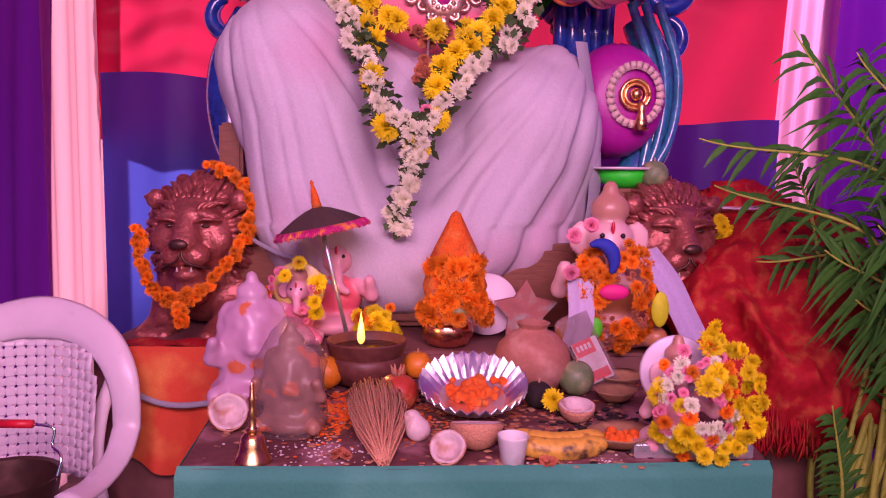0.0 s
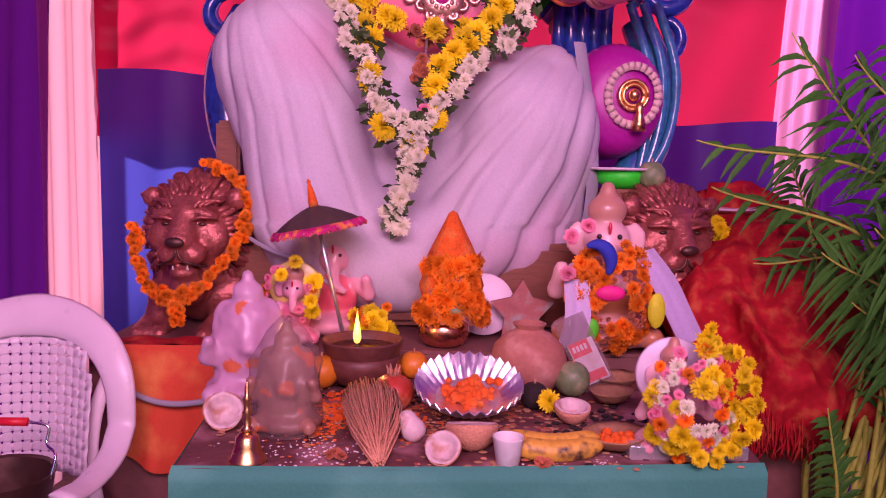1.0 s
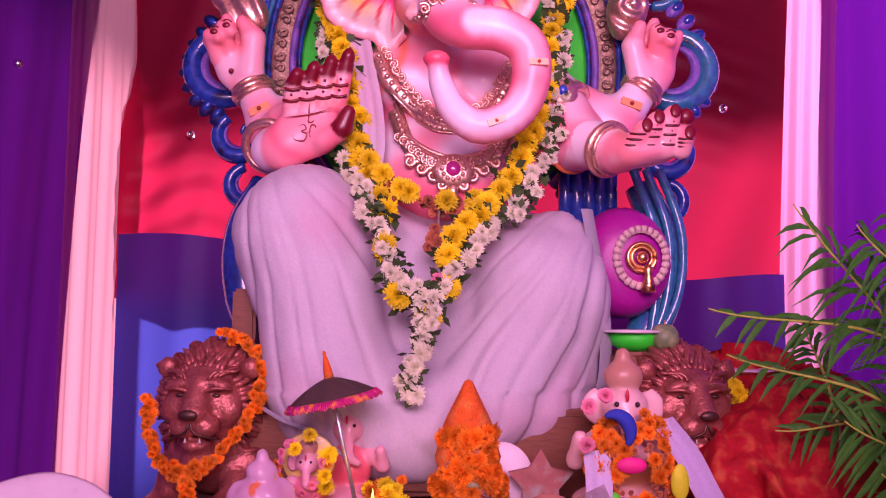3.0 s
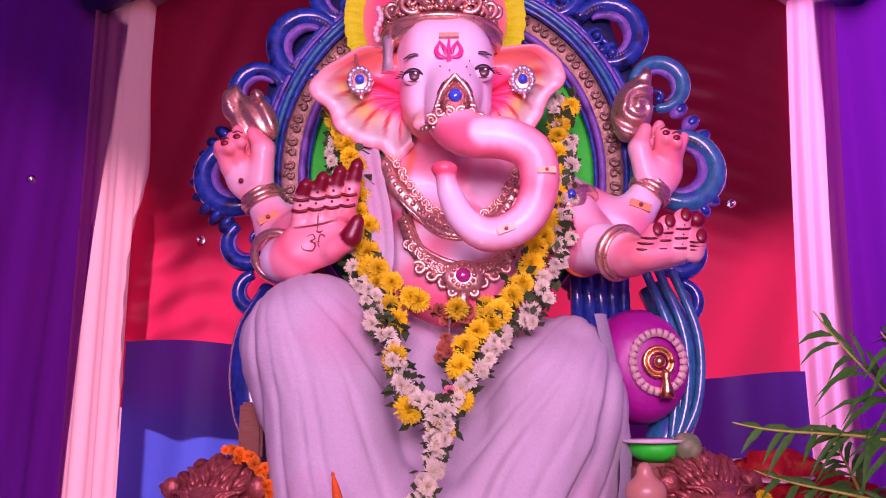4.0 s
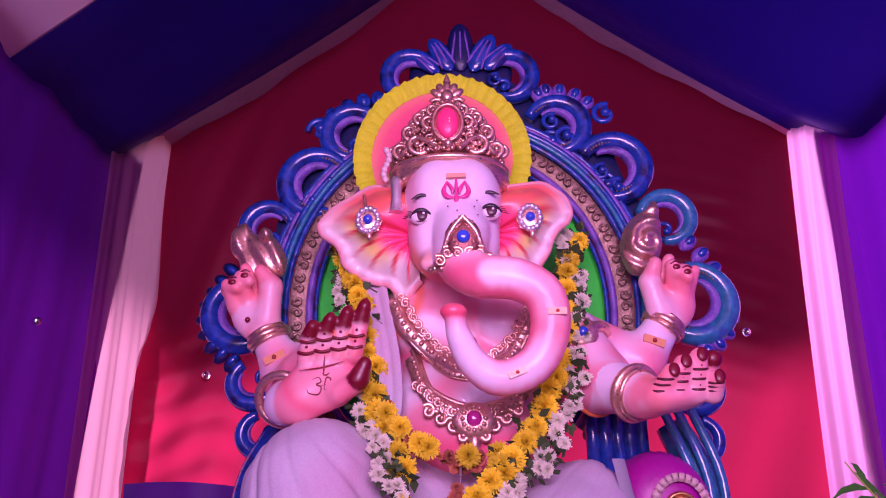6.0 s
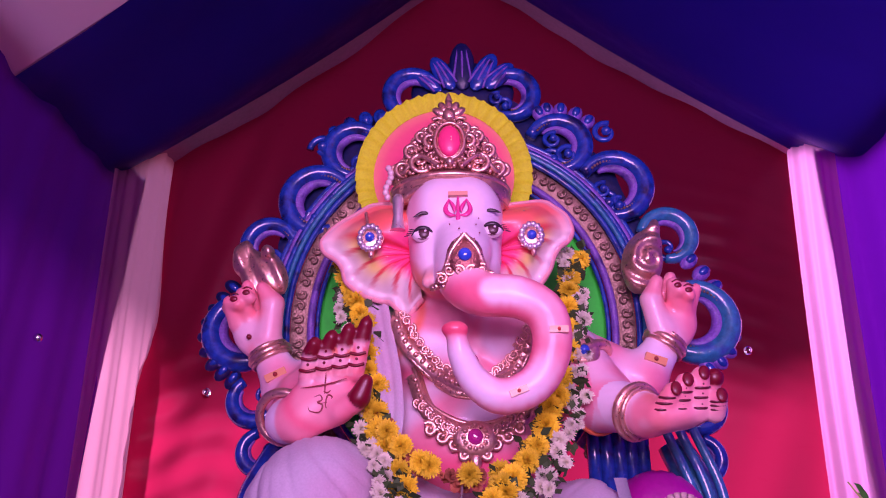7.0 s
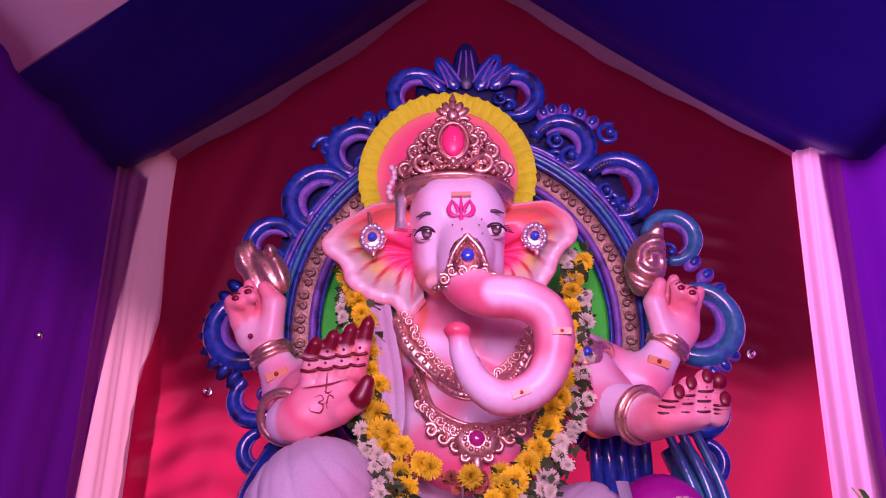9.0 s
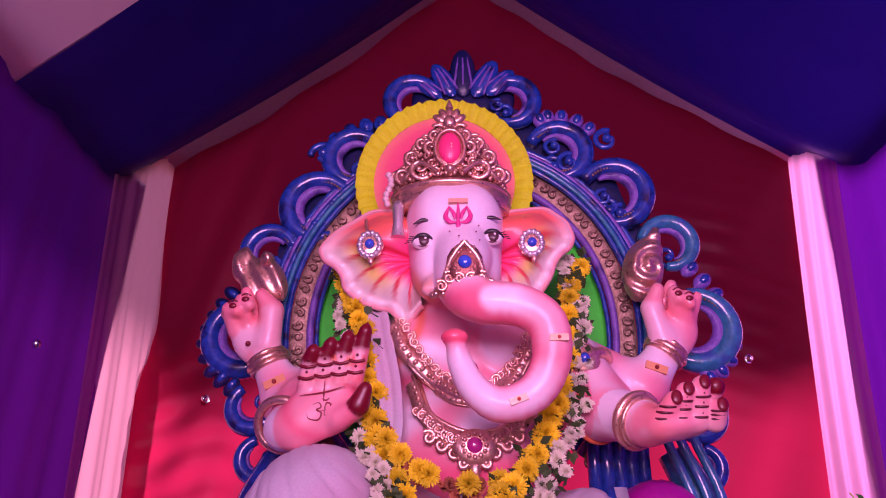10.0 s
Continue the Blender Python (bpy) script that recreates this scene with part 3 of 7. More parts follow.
body.cap((-0.39, 2.53, 2.02), (-0.335, 2.51, 2.045), 0.04, 0.034, k=0.025, col=PALM_PINK)
body.cap((-0.326, 2.5, 2.055), (-0.303, 2.485, 2.105), 0.038, 0.024, k=0.006, col=NAIL)
# upper left arm and fist
body.cap((-0.36, 2.92, 2.3), (-0.64, 2.9, 2.14), 0.1, 0.09, k=0.05, col=SKIN)
body.cap((-0.64, 2.9, 2.14), (-0.73, 2.9, 2.31), 0.09, 0.062, k=0.04, col=SKIN)
body.ell((-0.795, 2.89, 2.38), (0.072, 0.05, 0.095), (0, -22, 0), k=0.04, col=(0.87, 0.6, 0.66))
body.cap((-0.725, 2.87, 2.36), (-0.715, 2.86, 2.48), 0.05, 0.044, k=0.03, col=(0.87, 0.56, 0.62))
body.cap((-0.715, 2.86, 2.49), (-0.755, 2.84, 2.545), 0.042, 0.026, k=0.02, col=PALM_PINK)
for p0, p1, p2 in (((-0.85, 2.87, 2.41), (-0.872, 2.83, 2.485), (-0.835, 2.81, 2.47)), ((-0.81, 2.87, 2.43), (-0.822, 2.82, 2.515), (-0.79, 2.81, 2.495))):
    body.cap(p0, p1, 0.033, 0.027, k=0.014, col=PALM_PINK)
    body.cap(p1, p2, 0.027, 0.024, k=0.01, col=PALM_PINK)
body.cap((-0.85, 2.88, 2.42), (-0.893, 2.86, 2.475), 0.024, 0.02, k=0.012, col=PALM_PINK)
body.cap((-0.79, 2.9, 2.49), (-0.822, 2.87, 2.565), 0.026, 0.024, k=0.01, col=PALM_PINK)
# right upper arm and fist
body.cap((0.42, 2.92, 2.3), (0.68, 2.9, 2.17), 0.1, 0.09, k=0.05, col=SKIN)
body.cap((0.68, 2.9, 2.17), (0.8, 2.9, 2.33), 0.09, 0.062, k=0.04, col=SKIN)
body.ell((0.845, 2.89, 2.39), (0.072, 0.05, 0.095), (0, 12, 0), k=0.04, col=(0.87, 0.62, 0.68))
body.cap((0.775, 2.87, 2.35), (0.745, 2.86, 2.47), 0.05, 0.042, k=0.03, col=(0.87, 0.58, 0.64))
body.cap((0.745, 2.86, 2.48), (0.768, 2.84, 2.545), 0.038, 0.026, k=0.02, col=PALM_PINK)
for p0, p1, p2 in (((0.835, 2.87, 2.43), (0.825, 2.82, 2.525), (0.84, 2.81, 2.495)), ((0.87, 2.87, 2.42), (0.87, 2.82, 2.505), (0.878, 2.81, 2.475))):
    body.cap(p0, p1, 0.031, 0.026, k=0.014, col=PALM_PINK)
    body.cap(p1, p2, 0.026, 0.023, k=0.01, col=PALM_PINK)
body.cap((0.89, 2.88, 2.44), (0.918, 2.85, 2.515), 0.028, 0.022, k=0.012, col=PALM_PINK)
body.cap((0.8, 2.9, 2.5), (0.832, 2.87, 2.57), 0.026, 0.023, k=0.01, col=PALM_PINK)
# lower right arm and open hand
body.cap((0.4, 2.82, 2.26), (0.5, 2.76, 2.09), 0.12, 0.11, k=0.05, col=SKIN)
body.cap((0.49, 2.76, 2.08), (0.6, 2.55, 1.995), 0.11, 0.068, k=0.04, col=SKIN)
body.ell((0.68, 2.5, 1.975), (0.115, 0.09, 0.042), (0, -6, 0), k=0.03, col=(0.87, 0.6, 0.66))
body.cap((0.6, 2.54, 1.99), (0.625, 2.47, 1.985), 0.066, 0.05, k=0.03, col=PALM_PINK)
OPEN_FINGERS = ((0.622, 0.66, 2.045), (0.68, 0.7, 2.072), (0.738, 0.752, 2.092), (0.79, 0.797, 2.022))
for bx, tx, tz in OPEN_FINGERS:
    body.cap((bx, 2.45, 1.982), (tx, 2.418, tz), 0.034, 0.029, k=0.006, col=(0.9, 0.6, 0.6))
body.cap((0.76, 2.52, 2.0), (0.805, 2.47, 2.075), 0.03, 0.026, k=0.02, col=PALM_PINK)
body.ell((0.808, 2.455, 2.093), (0.03, 0.026, 0.03), k=0.006, col=NAIL)

V, F, C = body.surface(0.0016)
x, y, z = V.T
nails = C[:, 0] < 0.35
# blush sprayed along the folds of the painted body
face = np.exp(-((x / 0.19) ** 2 + ((z - 2.68) / 0.2) ** 2))


def spray(C, amount, col):
    a = np.clip(amount, 0, 1)[:, None]
    return C * (1 - a) + np.array(col) * a


C = spray(C, 0.8 * np.exp(-((z - 1.84) / 0.08) ** 2), BLUSH)
C = spray(C, 0.75 * (y > 2.56) * (abs(x - 0.05) < 0.36) * (z < 2.48) * np.clip([0.5 + 1.6 * noise.noise(Vector((p[0] * 7, 3.0, p[2] * 7))) for p in V], 0, 1), (0.9, 0.2, 0.28))
C = spray(C, 0.75 * step(0.09 - np.abs(np.hypot(x + 0.33, z - 2.4) - 0.2), 0.06, 0.088) * (y > 2.5) * (x < -0.1), (0.86, 0.2, 0.05))
C = spray(C, 0.5 * step(abs(x - 0.05), 0.2, 0.34) * (abs(x - 0.05) < 0.4) * (y > 2.5) * (z < 2.4), BLUSH)
for ax_, az_, r_ in ((-0.11, 2.3, 0.15), (0.21, 2.3, 0.15)):
    C = spray(C, 0.6 * np.exp(-((np.hypot(x - ax_, z - az_) - r_) / 0.022) ** 2) * (y > 2.5), BLUSH)
C = spray(C, 0.55 * np.exp(-(((z - 2.16) - 0.03 * np.cos(6 * x)) / 0.035) ** 2) * (abs(x - 0.05) < 0.34), BLUSH)
C = spray(C, 0.5 * np.exp(-((abs(x - 0.02) - 0.175) / 0.03) ** 2) * (abs(z - 2.62) < 0.22), BLUSH)
C = spray(C, 0.6 * np.exp(-((z - 2.44) / 0.05) ** 2) * (y < 2.62) * (abs(x) > 0.08) * (abs(x) < 0.24), (0.85, 0.3, 0.1))
tr_d = np.min(np.linalg.norm(V[:, None, [0, 2]] - TRUNK[None, 12:, [0, 2]], axis=2), axis=1)
C = spray(C, 0.9 * step(tr_d, 0.03, 0.062) * step(2.5 - y, 0.04, 0.14) * step(2.5 - z, 0.04, 0.16), BLUSH)
C = spray(C, 0.75 * step(-z, -1.97, -1.82) * (y > 2.5) * (abs(x) < 0.4), BLUSH)
C = spray(C, 0.7 * np.exp(-((np.hypot((x + 0.45) / 1.15, z - 2.06) - 0.1) / 0.02) ** 2) * (y < 2.62) * (x < -0.3) * (z < 2.13), (0.85, 0.12, 0.2))
C = spray(C, 0.55 * np.exp(-((z - 2.145) / 0.018) ** 2) * (y < 2.62) * (x < -0.3), (0.85, 0.14, 0.12))
for cx_, cz_ in ((-0.76, 2.45), (-0.775, 2.3), (0.8, 2.45), (0.8, 2.3), (0.86, 2.46), (-0.83, 2.45)):
    C = spray(C, 0.6 * np.exp(-(np.hypot(x - cx_, z - cz_) / 0.035) ** 2) * (y > 2.7), (0.88, 0.16, 0.16))
C = spray(C, 0.6 * np.exp(-((x - 0.61) / 0.03) ** 2) * (y < 2.62) * (z < 2.06), (0.88, 0.22, 0.14))
mottle = np.array([noise.noise(Vector((p[0] * 6, p[1] * 6, p[2] * 6 + 4))) for p in V])
C = spray(C, 0.8 * np.clip(0.42 + 1.6 * mottle, 0, 1) * (abs(x - 0.03) > 0.34) * (y > 2.6), (0.9, 0.22, 0.3))
C = spray(C, 0.65 * np.clip(0.25 + 1.6 * mottle, 0, 1) * (y < 2.5) * (z < 2.42), (0.9, 0.26, 0.32))
C = spray(C, 0.7 * (abs(x) > 0.42) * (y > 2.62) * np.exp(-((z - 2.08) / 0.06) ** 2), BLUSH)
C[nails] = NAIL
statue = Geo()
statue.add(V, F, C, 0)


def ear(sx, root, outline):
    """A fanned ear with ribs, rolled at the rim; sx is the side it points to, outline its rim from the top of the root to its foot."""
    n, m = 30, 90
    rim_c = spline([(p, 0, q) for p, q in outline], m)
    A, Rr = np.meshgrid(np.linspace(0, 1, m), np.linspace(0, 1, n), indexing="ij")
    wave = 1 + 0.012 * np.sin(44 * A) * Rr
    Xe = root[0] + (rim_c[:, 0][:, None] - root[0]) * Rr * wave
    Ze = root[2] + (rim_c[:, 2][:, None] - root[2]) * Rr * wave
    bend = A + 0.05 * np.sin(np.pi * Rr)
    rib = np.cos(2 * np.pi * 9 * bend)
    fan = step(A, 0.3, 0.42)
    Ye = root[1] + 0.05 * Rr - 0.07 * np.sin(np.pi * Rr) + 0.013 * rib * Rr * (1 - 0.3 * Rr) * fan - 0.03 * step(Rr, 0.85, 1) - 0.035 * (1 - fan) * np.sin(np.pi * Rr)
    line = step(-rib, 0.55, 0.9) * step(1 - Rr, 0.02, 0.4) * fan
    col = np.ones((m, n, 3)) * (0.86, 0.76, 0.72)
    mixc = lambda c, w, k: c * (1 - w[..., None]) + np.array(k) * w[..., None]
    col = mixc(col, 0.85 * np.exp(-((Rr - 0.6) / 0.17) ** 2) * step(1 - A, 0.12, 0.4), (0.9, 0.72, 0.1))
    col = mixc(col, 0.97 * step(1 - Rr, 0.36, 0.62), (0.88, 0.06, 0.22))
    col = mixc(col, 0.95 * (1 - step(A, 0.24, 0.44)) * step(Rr, 0.2, 0.5), (0.88, 0.15, 0.12))
    col = mixc(col, 0.95 * line, (0.72, 0.02, 0.05))
    col = mixc(col, 0.9 * np.exp(-((A - 0.36) / 0.025) ** 2) * step(1 - Rr, 0.1, 0.4), (0.7, 0.03, 0.05))
    col = mixc(col, 0.8 * step(Rr, 0.93, 1.0), (0.86, 0.6, 0.62))
    P = np.stack([Xe, Ye, Ze], -1)
    statue.grid(P, col, 0, flip=sx < 0)
    statue.grid(P + np.array((0, 0.028, 0)), (0.8, 0.5, 0.5), 0, flip=sx > 0)
    statue.tube(P[:, -1] + np.array((0, 0.014, 0)), 0.014, 8, (0.86, 0.42, 0.42), 0)


ear(-1, (-0.14, 2.64, 2.6), ((-0.15, 2.79), (-0.25, 2.812), (-0.335, 2.795), (-0.43, 2.735), (-0.502, 2.655), (-0.435, 2.585), (-0.4, 2.51), (-0.34, 2.455), (-0.25, 2.43), (-0.185, 2.378), (-0.13, 2.44)))
ear(1, (0.13, 2.66, 2.61), ((0.15, 2.79), (0.25, 2.815), (0.345, 2.812), (0.4, 2.77), (0.432, 2.694), (0.375, 2.63), (0.335, 2.55), (0.29, 2.48), (0.22, 2.44), (0.16, 2.42), (0.12, 2.46)))


def disc(at, rx, rz, col, mat, depth=0.008, n=20, tilt=0.0):
    statue.ball(at, (rx, depth, rz), n, col, mat, pose(0, 0, 0, 0, tilt, 0))


def stroke(pts, r, col, mat=0, n=24, flat=0.6):
    statue.tube(spline(pts, n), r if np.ndim(r) else r * np.sin(np.linspace(0.25, np.pi - 0.25, n)), 8, col, mat, flat)


def front_of(xx, zz, behind=0.0):
    """How far forward the painted body comes at a place; behind leaves out the trunk."""
    k = np.argsort((x - xx) ** 2 + (z - zz) ** 2 + 9 * (y < behind) + 9 * (y > 2.9))[:60]
    return y[k].min()


# eyes and brows
for sx, ex, ez in ((-1, -0.118, 2.616), (1, 0.122, 2.627)):
    ey = front_of(ex, ez)
    disc((ex, ey + 0.004, ez), 0.04, 0.03, (0.62, 0.45, 0.5), 0, 0.014)
    disc((ex, ey - 0.003, ez - 0.003), 0.034, 0.019, (0.85, 0.75, 0.78), 0, 0.012)
    disc((ex + 0.003, ey - 0.009, ez - 0.001), 0.021, 0.019, (0.07, 0.02, 0.03), 0, 0.008)
    disc((ex + 0.009, ey - 0.016, ez + 0.006), 0.0045, 0.0045, (0.9, 0.9, 0.9), 0, 0.004)
    stroke([(ex - 0.04, ey + 0.002, ez - 0.005), (ex - 0.015, ey - 0.011, ez + 0.016), (ex + 0.015, ey - 0.012, ez + 0.016), (ex + 0.042, ey + 0.002, ez - 0.003)], 0.0085, (0.02, 0.01, 0.02))
    stroke([(ex - 0.036, ey, ez - 0.008), (ex, ey - 0.008, ez - 0.021), (ex + 0.036, ey, ez - 0.006)], 0.003, (0.1, 0.02, 0.04))
    for j in range(4):
        stroke([(ex + sx * (0.025 + 0.006 * j), ey - 0.004, ez + 0.014 - 0.006 * j), (ex + sx * (0.048 + 0.006 * j), ey + 0.002, ez + 0.02 - 0.009 * j)], 0.0022, (0.02, 0.01, 0.02), n=6)
    by = front_of(ex, ez + 0.06)
    stroke([(ex - 0.034, by + 0.0, ez + (0.06 if sx < 0 else 0.07)), (ex, by - 0.003, ez + 0.075), (ex + 0.034, by + 0.0, ez + (0.07 if sx < 0 else 0.066))], 0.0065, (0.03, 0.012, 0.02))
# forehead mark
fy = front_of(0.005, 2.68) - 0.002
MARK = (0.78, 0.05, 0.28)
stroke([(0.005, fy, 2.655), (0.006, fy, 2.745)], 0.006, MARK)
for sx in (-1, 1):
    stroke([(0.005 + sx * 0.006, fy, 2.668), (0.005 + sx * 0.03, fy, 2.672), (0.005 + sx * 0.043, fy + 0.004, 2.695), (0.005 + sx * 0.03, fy, 2.73)], 0.009, MARK)
    stroke([(0.005 + sx * 0.03, fy, 2.728), (0.005 + sx * 0.014, fy, 2.7), (0.005 + sx * 0.012, fy, 2.68)], 0.007, MARK)
disc((0.005, fy - 0.003, 2.66), 0.008, 0.022, MARK, 0, 0.005)
statue.box((-0.028, fy - 0.006, 2.742), (0.04, fy + 0.02, 2.757), (0.75, 0.38, 0.24), 0)
for i in range(9):
    sx, sz = random.uniform(-0.07, 0.09), random.uniform(2.5, 2.66)
    disc((sx, front_of(sx, sz), sz), 0.003, 0.003, (0.25, 0.03, 0.08), 0, 0.003, 8)


# crown
def curl(at, r, turns, sx, w, mat=1, col=(0.8, 0.8, 0.8), start=90, tip=True, dy=0.0, flat=0.7):
    """A flat spiral that ends in a bead."""
    t = np.linspace(0, 1, 30)
    rr = r * (1 - 0.8 * t)
    a = radians(start) + sx * 2 * np.pi * turns * t
    pts = np.stack([at[0] + rr * np.cos(a), at[1] - dy * t, at[2] + rr * np.sin(a)], -1)
    statue.tube(pts, w * (1 - 0.55 * t), 8, col, mat, flat)
    if tip:
        statue.ball(pts[-1], w * 0.95, 10, col, mat)


CX, CY = -0.02, 2.7
rows_c = [(2.775, 0.205), (2.8, 0.215), (2.86, 0.22), (2.87, 0.205), (2.98, 0.185), (3.06, 0.14), (3.14, 0.085), (3.2, 0.05), (3.26, 0.02)]
a = np.linspace(0, 2 * np.pi, 40, endpoint=False)
# crown body in the darker gold, as shade between the curls
statue.grid([[(CX + r * np.cos(t), CY + 0.82 * r * np.sin(t), h) for t in a] for h, r in rows_c], (0.8, 0.8, 0.8), 5, closed=True, caps=True)


def on_crown(t, h, out=0.0):
    r = np.interp(h, [q[0] for q in rows_c], [q[1] for q in rows_c]) + out
    return np.array((CX + r * np.sin(t), CY - 0.82 * r * np.cos(t), h))


for h, r in ((2.785, 0.011), (2.862, 0.012), (2.87, 0.007)):
    statue.tube([on_crown(t, h, 0.004) for t in np.linspace(-2.2, 2.2, 40)], r, 8, (0.8, 0.8, 0.8), 1)
for t in np.linspace(-1.7, 1.7, 24):
    statue.ball(on_crown(t, 2.825, 0.004), 0.009, 8, (0.8, 0.8, 0.8), 1)
for t in np.linspace(-1.8, 1.8, 26):
    statue.ball(on_crown(t, 2.9, 0.008), 0.011, 8, (0.8, 0.8, 0.8), 1)
# brow arches of the crown
for sx in (-1, 1):
    statue.tube(spline([on_crown(sx * 0.05, 2.79, 0.012), on_crown(sx * 0.4, 2.815, 0.016), on_crown(sx * 0.75, 2.8, 0.012), on_crown(sx * 1.1, 2.765, 0.008)], 16), 0.012, 8, (0.8, 0.8, 0.8), 1)
    statue.tube(spline([on_crown(0, 2.76, 0.012), on_crown(sx * 0.5, 2.765, 0.006), on_crown(sx * 1.2, 2.735, 0.0)], 16), 0.009, 8, (0.75, 0.25, 0.1), 0)
# rows of small scrolls all over the crown
for k, (h, m_) in enumerate(((2.915, 15), (2.955, 14), (2.995, 12), (3.035, 10), (3.075, 8), (3.115, 6))):
    for t in np.linspace(-1.75, 1.75, m_):
        p = on_crown(t + 0.05 * (k % 2), h, 0.004)
        curl(p, 0.021, 1.4, 1 if t > 0 else -1, 0.0075, start=70 * k + 40 * t)
        statue.ball(on_crown(t + 0.11, h + 0.02, 0.006), 0.006, 6, (0.8, 0.8, 0.8), 1)
# broad polished brow band
statue.grid([[on_crown(t, h + 0.012 * math.cos(3 * t), o) for t in np.linspace(-1.5, 1.5, 40)] for h, o in ((2.8, 0.006), (2.83, 0.014), (2.865, 0.008))], (0.8, 0.8, 0.8), 1, flip=True)
# plaque with a gem and scrolls
gem = on_crown(0.0, 3.0, 0.03)
statue.ball(gem + (0, 0.01, 0), (0.062, 0.02, 0.085), 20, (0.8, 0.8, 0.8), 1)
statue.ball(gem + (0, -0.008, 0), (0.042, 0.022, 0.064), 20, (0.85, 0.05, 0.2), 0)
statue.ball(gem + (0.004, -0.016, 0), (0.017, 0.014, 0.034), 14, (0.9, 0.75, 0.4), 0)
statue.tube([gem + (0.054 * np.sin(t), -0.01, 0.075 * np.cos(t)) for t in np.linspace(0, 2 * np.pi, 30)], 0.007, 8, (0.8, 0.8, 0.8), 1)
for t in np.linspace(0, 2 * np.pi, 22):
    statue.ball(gem + (0.068 * np.sin(t), -0.006, 0.093 * np.cos(t)), 0.007, 6, (0.8, 0.8, 0.8), 1)
for sx in (-1, 1):
    for t, h, r, st in ((0.55, 2.93, 0.045, 200), (1.0, 2.93, 0.036, 200), (0.42, 3.03, 0.034, 160), (0.85, 3.0, 0.038, 160), (1.35, 2.95, 0.034, 180), (0.45, 3.1, 0.03, 150), (0.8, 3.07, 0.03, 150)):
        p = on_crown(sx * t, h, 0.015)
        curl(p, r, 1.3, sx, 0.012, start=90 + sx * (st - 90), dy=0.012)
    statue.tube(spline([on_crown(sx * 0.2, 2.9, 0.02), on_crown(sx * 0.55, 2.95, 0.025), on_crown(sx * 0.9, 2.9, 0.022), on_crown(sx * 1.1, 2.95, 0.02)], 20), 0.01, 8, (0.8, 0.8, 0.8), 1)
statue.ball(on_crown(0, 2.91, 0.025), 0.018, 12, (0.8, 0.8, 0.8), 1)
tipc = on_crown(0, 3.16, 0.0)
for i in range(5):
    t = (i - 2) * 0.5
    statue.ball(tipc + (0.042 * np.sin(t), -0.02, 0.05 * np.cos(t) - 0.01), (0.018, 0.014, 0.034), 10, (0.8, 0.8, 0.8), 1, pose(0, 0, 0, 0, math.degrees(t), 0))
statue.ball(tipc + (0, -0.03, 0.0), (0.026, 0.02, 0.03), 12, (0.8, 0.8, 0.8), 1)
for sx in (-1, 1):
    curl(tipc + (sx * 0.04, -0.02, -0.03), 0.028, 1.2, sx, 0.009, start=90 - sx * 60)
statue.lathe([(0.02, 0), (0.014, 0.03), (0.016, 0.04), (0.003, 0.075)], 10, (CX, CY, 3.24), col=(0.8, 0.8, 0.8), mat=1)
# pearl tassel at the side of the crown
for j in range(7):
    statue.ball((-0.25 + 0.01 * math.sin(j), 2.6, 2.93 - 0.02 * j), 0.013, 8, (0.75, 0.6, 0.6), 0)
statue.lathe([(0.012, 0.14), (0.022, 0.12), (0.018, 0.06), (0.027, 0.0)], 12, (-0.21, 2.56, 2.66), col=(0.7, 0.6, 0.7), mat=2)
# nose ornament
p = np.array((0.022, 2.296, 2.44))
# same darkened ground, standing for shade behind the ornament's curls
statue.ball(p + (0, 0.015, 0.02), (0.06, 0.03, 0.075), 16, (0.8, 0.8, 0.8), 5)
for sx in (-1, 1):
    for ox, oz, r in ((0.022, 0.055, 0.016), (0.034, 0.015, 0.02), (0.05, -0.025, 0.022), (0.018, -0.03, 0.018), (0.075, -0.05, 0.02)):
        curl(p + (sx * ox, -0.012 + 0.35 * ox, oz), r, 1.4, sx, 0.007, start=90 - 40 * sx)
statue.ball(p + (0, -0.016, 0.02), (0.022, 0.014, 0.022), 14, (0.8, 0.8, 0.8), 3)
for sx in (-1, 1):
    statue.tube(spline([p + (0, -0.01, 0.09), p + (sx * 0.04, -0.004, 0.04), p + (sx * 0.065, 0.02, -0.02), p + (sx * 0.09, 0.05, -0.05)], 16), 0.009, 8, (0.8, 0.8, 0.8), 1)
for t in np.linspace(-1.4, 1.4, 9):
    statue.ball((0.015 + 0.098 * np.sin(t), 2.36 + 0.04 - 0.085 * np.cos(t), 2.375 - 0.01 * np.cos(2 * t)), 0.013, 8, (0.8, 0.8, 0.8), 1)
# ear jewels
for q in ((-0.308, 2.555, 2.628), (0.268, 2.585, 2.638)):
    q = np.array(q)
    statue.ball(q, (0.05, 0.014, 0.05), 4, (0.8, 0.8, 0.8), 1, pose(0, 0, 0, 0, 0, 0))
    for t in np.linspace(0, 2 * np.pi, 14, endpoint=False):
        statue.ball(q + (0.036 * np.cos(t), -0.012, 0.044 * np.sin(t)), 0.012, 8, (0.75, 0.68, 0.7), 2)
    statue.ball(q + (0, -0.018, 0), 0.018, 12, (0.8, 0.8, 0.8), 3)
    statue.tube([q + (-0.01, 0, 0.05), q + (-0.02, 0.02, 0.11)], 0.006, 6, (0.8, 0.8, 0.8), 1)
    statue.ball(q + (0.005, -0.01, -0.06), (0.01, 0.01, 0.02), 8, (0.8, 0.8, 0.8), 1)


